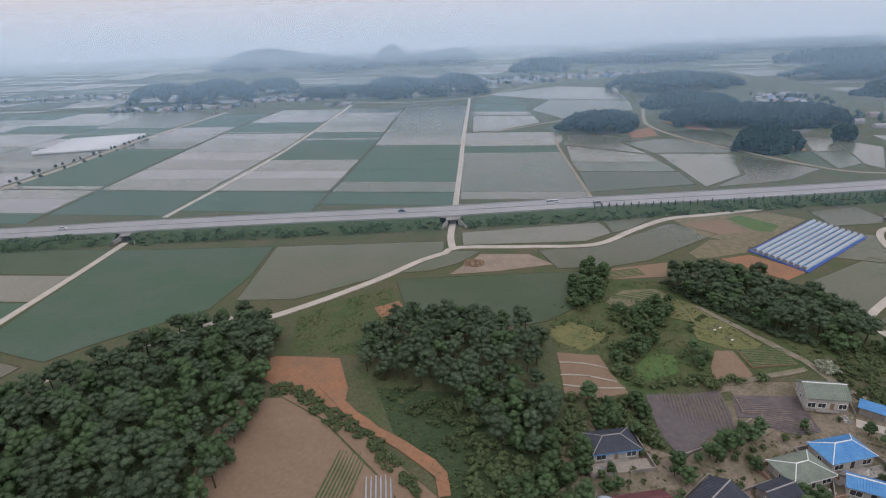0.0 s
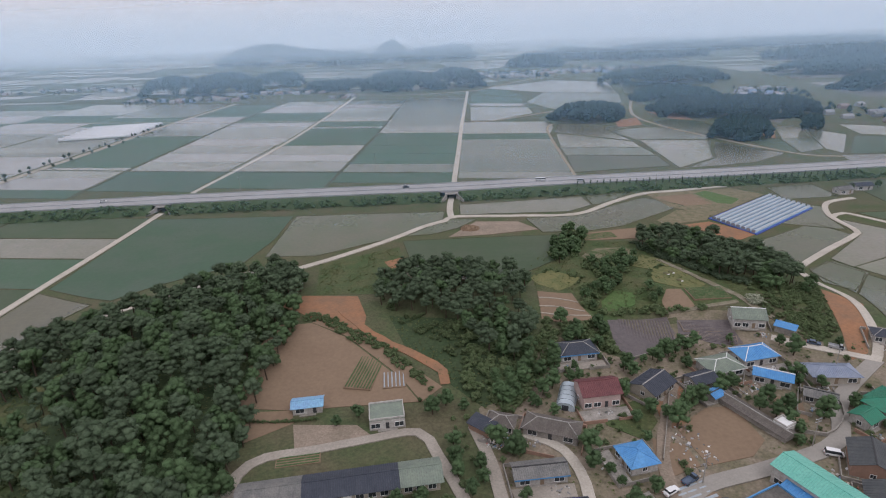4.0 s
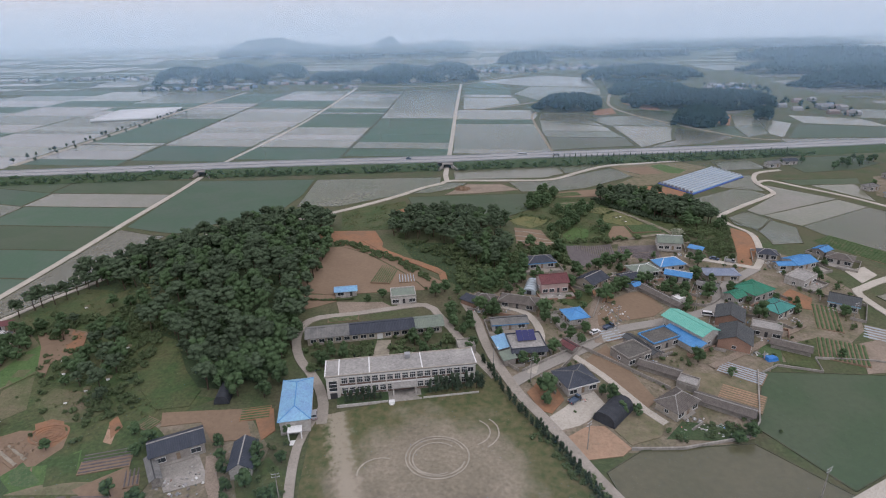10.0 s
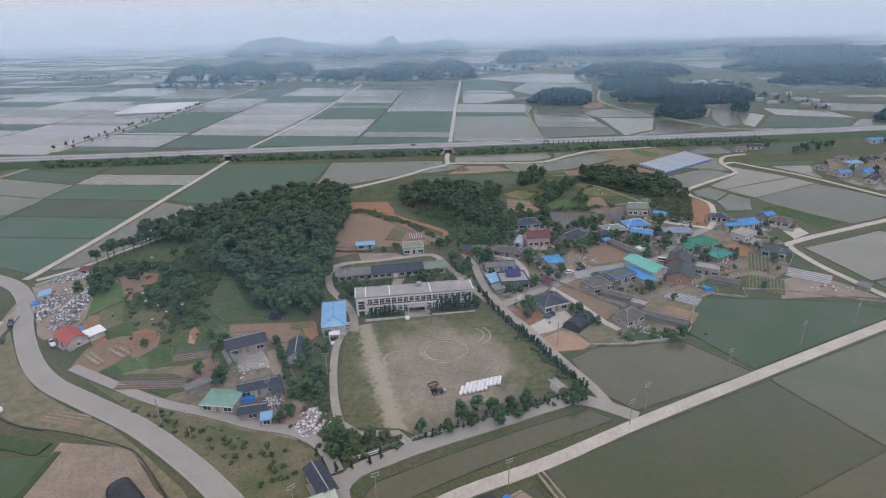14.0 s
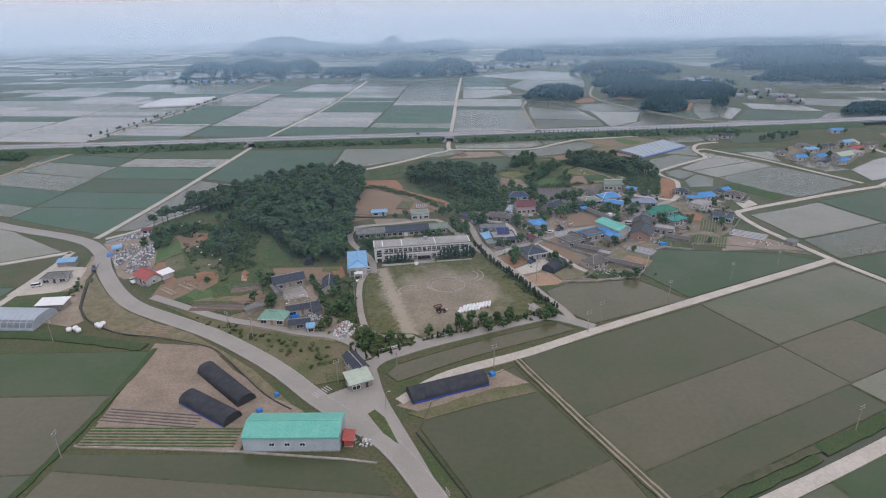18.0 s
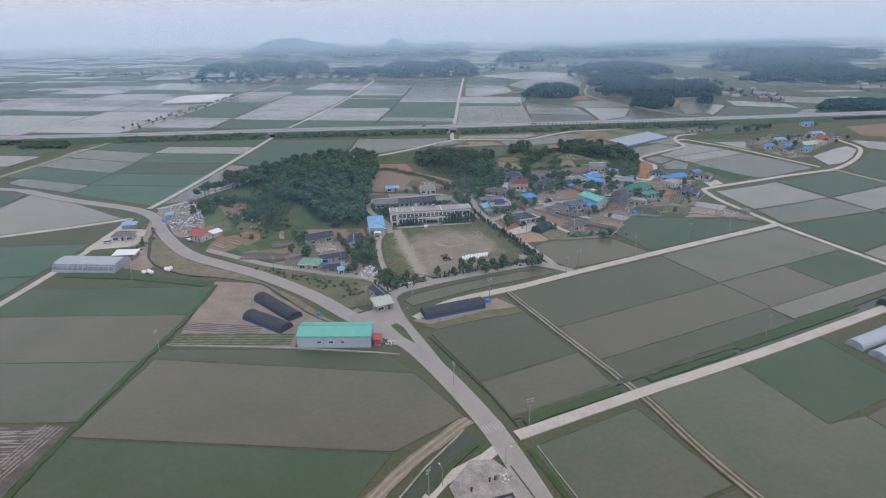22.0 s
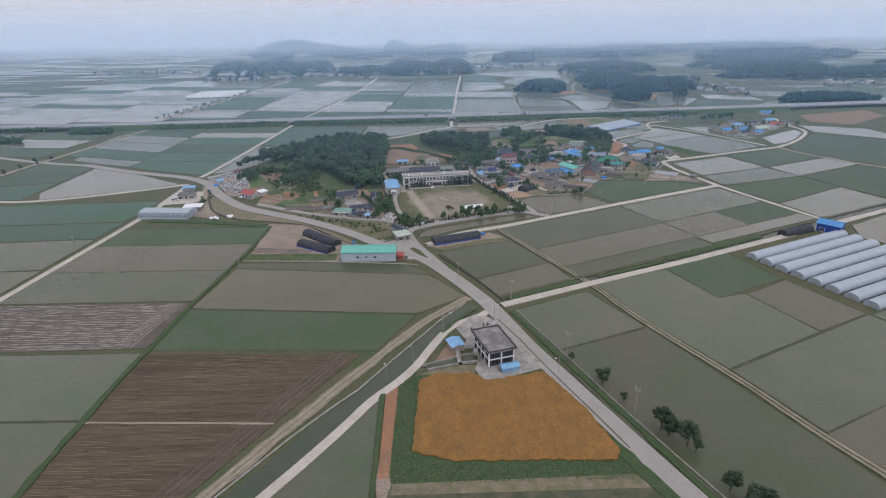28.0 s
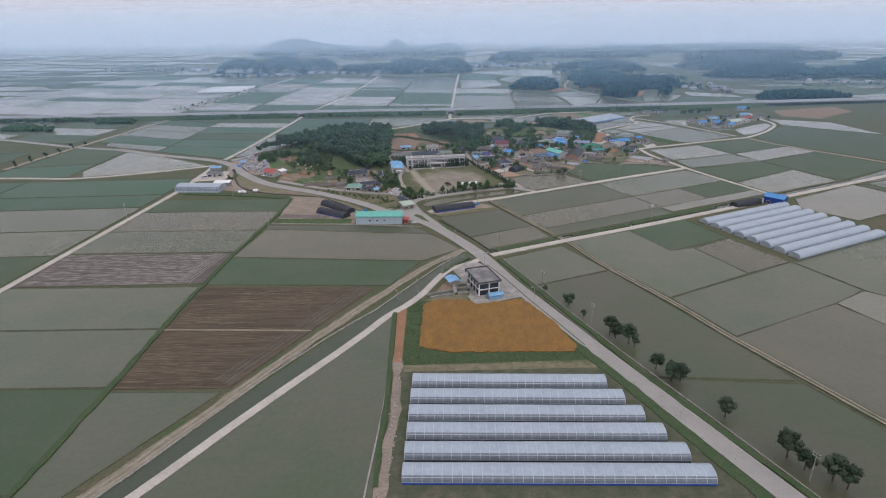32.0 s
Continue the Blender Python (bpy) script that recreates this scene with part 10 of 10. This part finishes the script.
tufts("thick green weeds round the barley", [[(-31, 228), (-25, 233), (-24, 184), (-31, 178)], [(-31, 185.5), (36, 185.5), (42, 178), (-31, 178)]], 5.0, 0.34, "crop", 37, up=0.15)
thicket("scrub along the red clay track", [[(-60, 596), (-49, 591), (-40, 581.5), (-29, 572), (-19, 560.5), (-10, 546), (-7, 540), (-20.5, 554.5), (-31, 566.5), (-42, 575.5), (-50, 585), (-60, 590)]], 1.7, (0.6, 1.1), 42)
thicket("scattered scrub on the western slope", [[(-150, 500), (-128, 500), (-112, 480), (-104, 462), (-100, 447), (-112, 440), (-128, 455), (-140, 470)], [(-164, 512), (-150, 512), (-140, 500), (-152, 494)]], 5.2, (0.5, 1.2), 52, FOOT)
thicket("weeds and scrub on the road bank", [[(-112, 412), (-96, 405), (-80, 399), (-62, 392), (-50, 386), (-46, 376), (-56, 372), (-70, 384), (-90, 398)]], 4.2, (0.4, 0.8), 53, FOOT)
thicket("overgrown hedge inside the schoolyard", [[(18, 443), (22, 436), (27, 427), (30, 419), (38, 411), (39, 414), (34, 425), (27, 438), (22, 446)]], 2.0, (0.5, 1.0), 50)
thicket("bushes of the garden by the paddy", [[(60, 438), (80, 441), (85, 447), (82, 449), (74, 444), (60, 441)]], 2.0, (0.5, 0.9), 51)
thicket("shrubs in the grass below the middle woods", [[(-26, 588), (-12, 572), (-2, 560), (4, 551), (12, 560), (2, 578), (-14, 590)], [(-34, 610), (-24, 600), (-20, 592), (-30, 596)]], 3.4, (0.6, 1.4), 49)
thicket("scrub at the edge of the western woods", [[(-82, 592), (-72, 594), (-70, 560), (-68, 530), (-62, 500), (-60, 486), (-70, 470), (-64, 520), (-76, 560)], [(-164, 520), (-150, 516), (-128, 524), (-112, 512), (-104, 480), (-110, 470), (-118, 490), (-130, 506), (-150, 508)], [(-166, 508), (-156, 512), (-146, 506), (-150, 498), (-158, 502)], [(-120, 462), (-104, 470), (-98, 456), (-108, 450)]], 2.5, (0.7, 1.4), 43)
thicket("shrubs over the eastern bank", [[(119, 607), (150, 606), (144, 592), (137, 570), (126, 563), (116, 580)]], 2.4, (0.6, 1.2), 44, FOOT)
thicket("thick planting along the school fence", [[(-40, 402), (-36, 392), (-20, 390), (-18, 386), (-30, 382), (-38, 380), (-42, 388)], [(8, 397), (14, 403), (22, 406), (34, 413), (36, 411), (22, 402)], [(-57, 412), (-47, 408), (-46, 398), (-42, 392), (-46, 424), (-52, 420)]], 2.0, (0.6, 1.3), 45, FOOT)
thicket("garden shrubs behind the school", [[(-52, 477), (-55, 490), (-50, 493), (-30, 496), (-29, 478), (-44, 474)], [(-24, 478), (-24, 497), (-8, 500), (2, 494), (2, 482), (-10, 478)]], 3.0, (0.6, 1.3), 46)
thicket("dense green shrubs on the terraces", [[(44, 641), (50.5, 668), (64, 688), (73, 688), (67, 664), (58, 645), (50, 637)], [(57, 632), (63, 638.5), (86, 645), (82, 629), (73, 615), (63, 615)], [(55, 613), (61, 613), (71, 610), (65, 606), (58, 600), (55, 588), (52, 594)], [(74, 602), (84, 606), (84, 596), (79, 595)], [(56, 592), (100, 590), (100, 586), (56, 587)], [(40, 580), (56, 583), (55, 566), (56, 553), (51, 550), (51, 562), (39, 568)]], 3.3, (0.9, 1.8), 47, FOOT)
thicket("low clipped shrubs round the garden plots", [[(84, 620), (93, 629), (96, 627.5), (93, 627), (85.5, 618)], [(83, 611), (84, 620), (85.4, 619), (84.4, 610)], [(33, 626), (44, 632), (56, 620), (55, 618.5), (44, 630), (34, 624.5)], [(51, 613), (56, 620), (56.8, 619), (52, 612.4)]], 1.3, (0.45, 0.7), 61)
thicket("rank bright green scrub on the eastern bank", [[(121.2, 593), (128, 598), (142, 594), (137.2, 571.8), (132.2, 565), (121.5, 566)]], 1.7, (0.5, 0.9), 62, FOOT)
thicket("dark undergrowth along the foot of the eastern wood", [[(91, 668), (94, 670), (103, 643), (114, 614), (122, 607), (120, 604), (110, 611), (99, 640)]], 1.6, (0.9, 1.7), 63, (), None, "pine")
thicket("white-flowering bush beside the dirt lane", [[(114.5, 587.5), (114.5, 593), (119, 593), (119, 587.5)]], 1.3, (0.9, 1.4), 64, (), None, "blossom")
thicket("dark trees below the highway junction", [[(-420, 706), (-430, 728), (-386, 724), (-372, 706)], [(-506, 664), (-508, 688), (-462, 680), (-442, 660)], [(-560, 722), (-440, 727), (-440, 733), (-560, 728)]], 4.2, (1.8, 3.4), 65, (), None, "broad")
FOOT_X, FOOT_Y = [p[0] for p in HW], [p[1] - 19 for p in HW]
thicket("dark scrub along the highway bank", [[(-340, 728), (-192, 738), (-192, 746), (-340, 736)], [(-182, 739), (-5, 747), (-5, 754), (-182, 746)], [(5, 748), (80, 754), (200, 763), (300, 772), (300, 779), (200, 770), (80, 761), (5, 755)]], 3.2, (0.8, 1.8), 48, (), lambda x, y: max(0.0, min(4.2, (y - float(np.interp(x, FOOT_X, FOOT_Y))) * 0.42)), "broad")
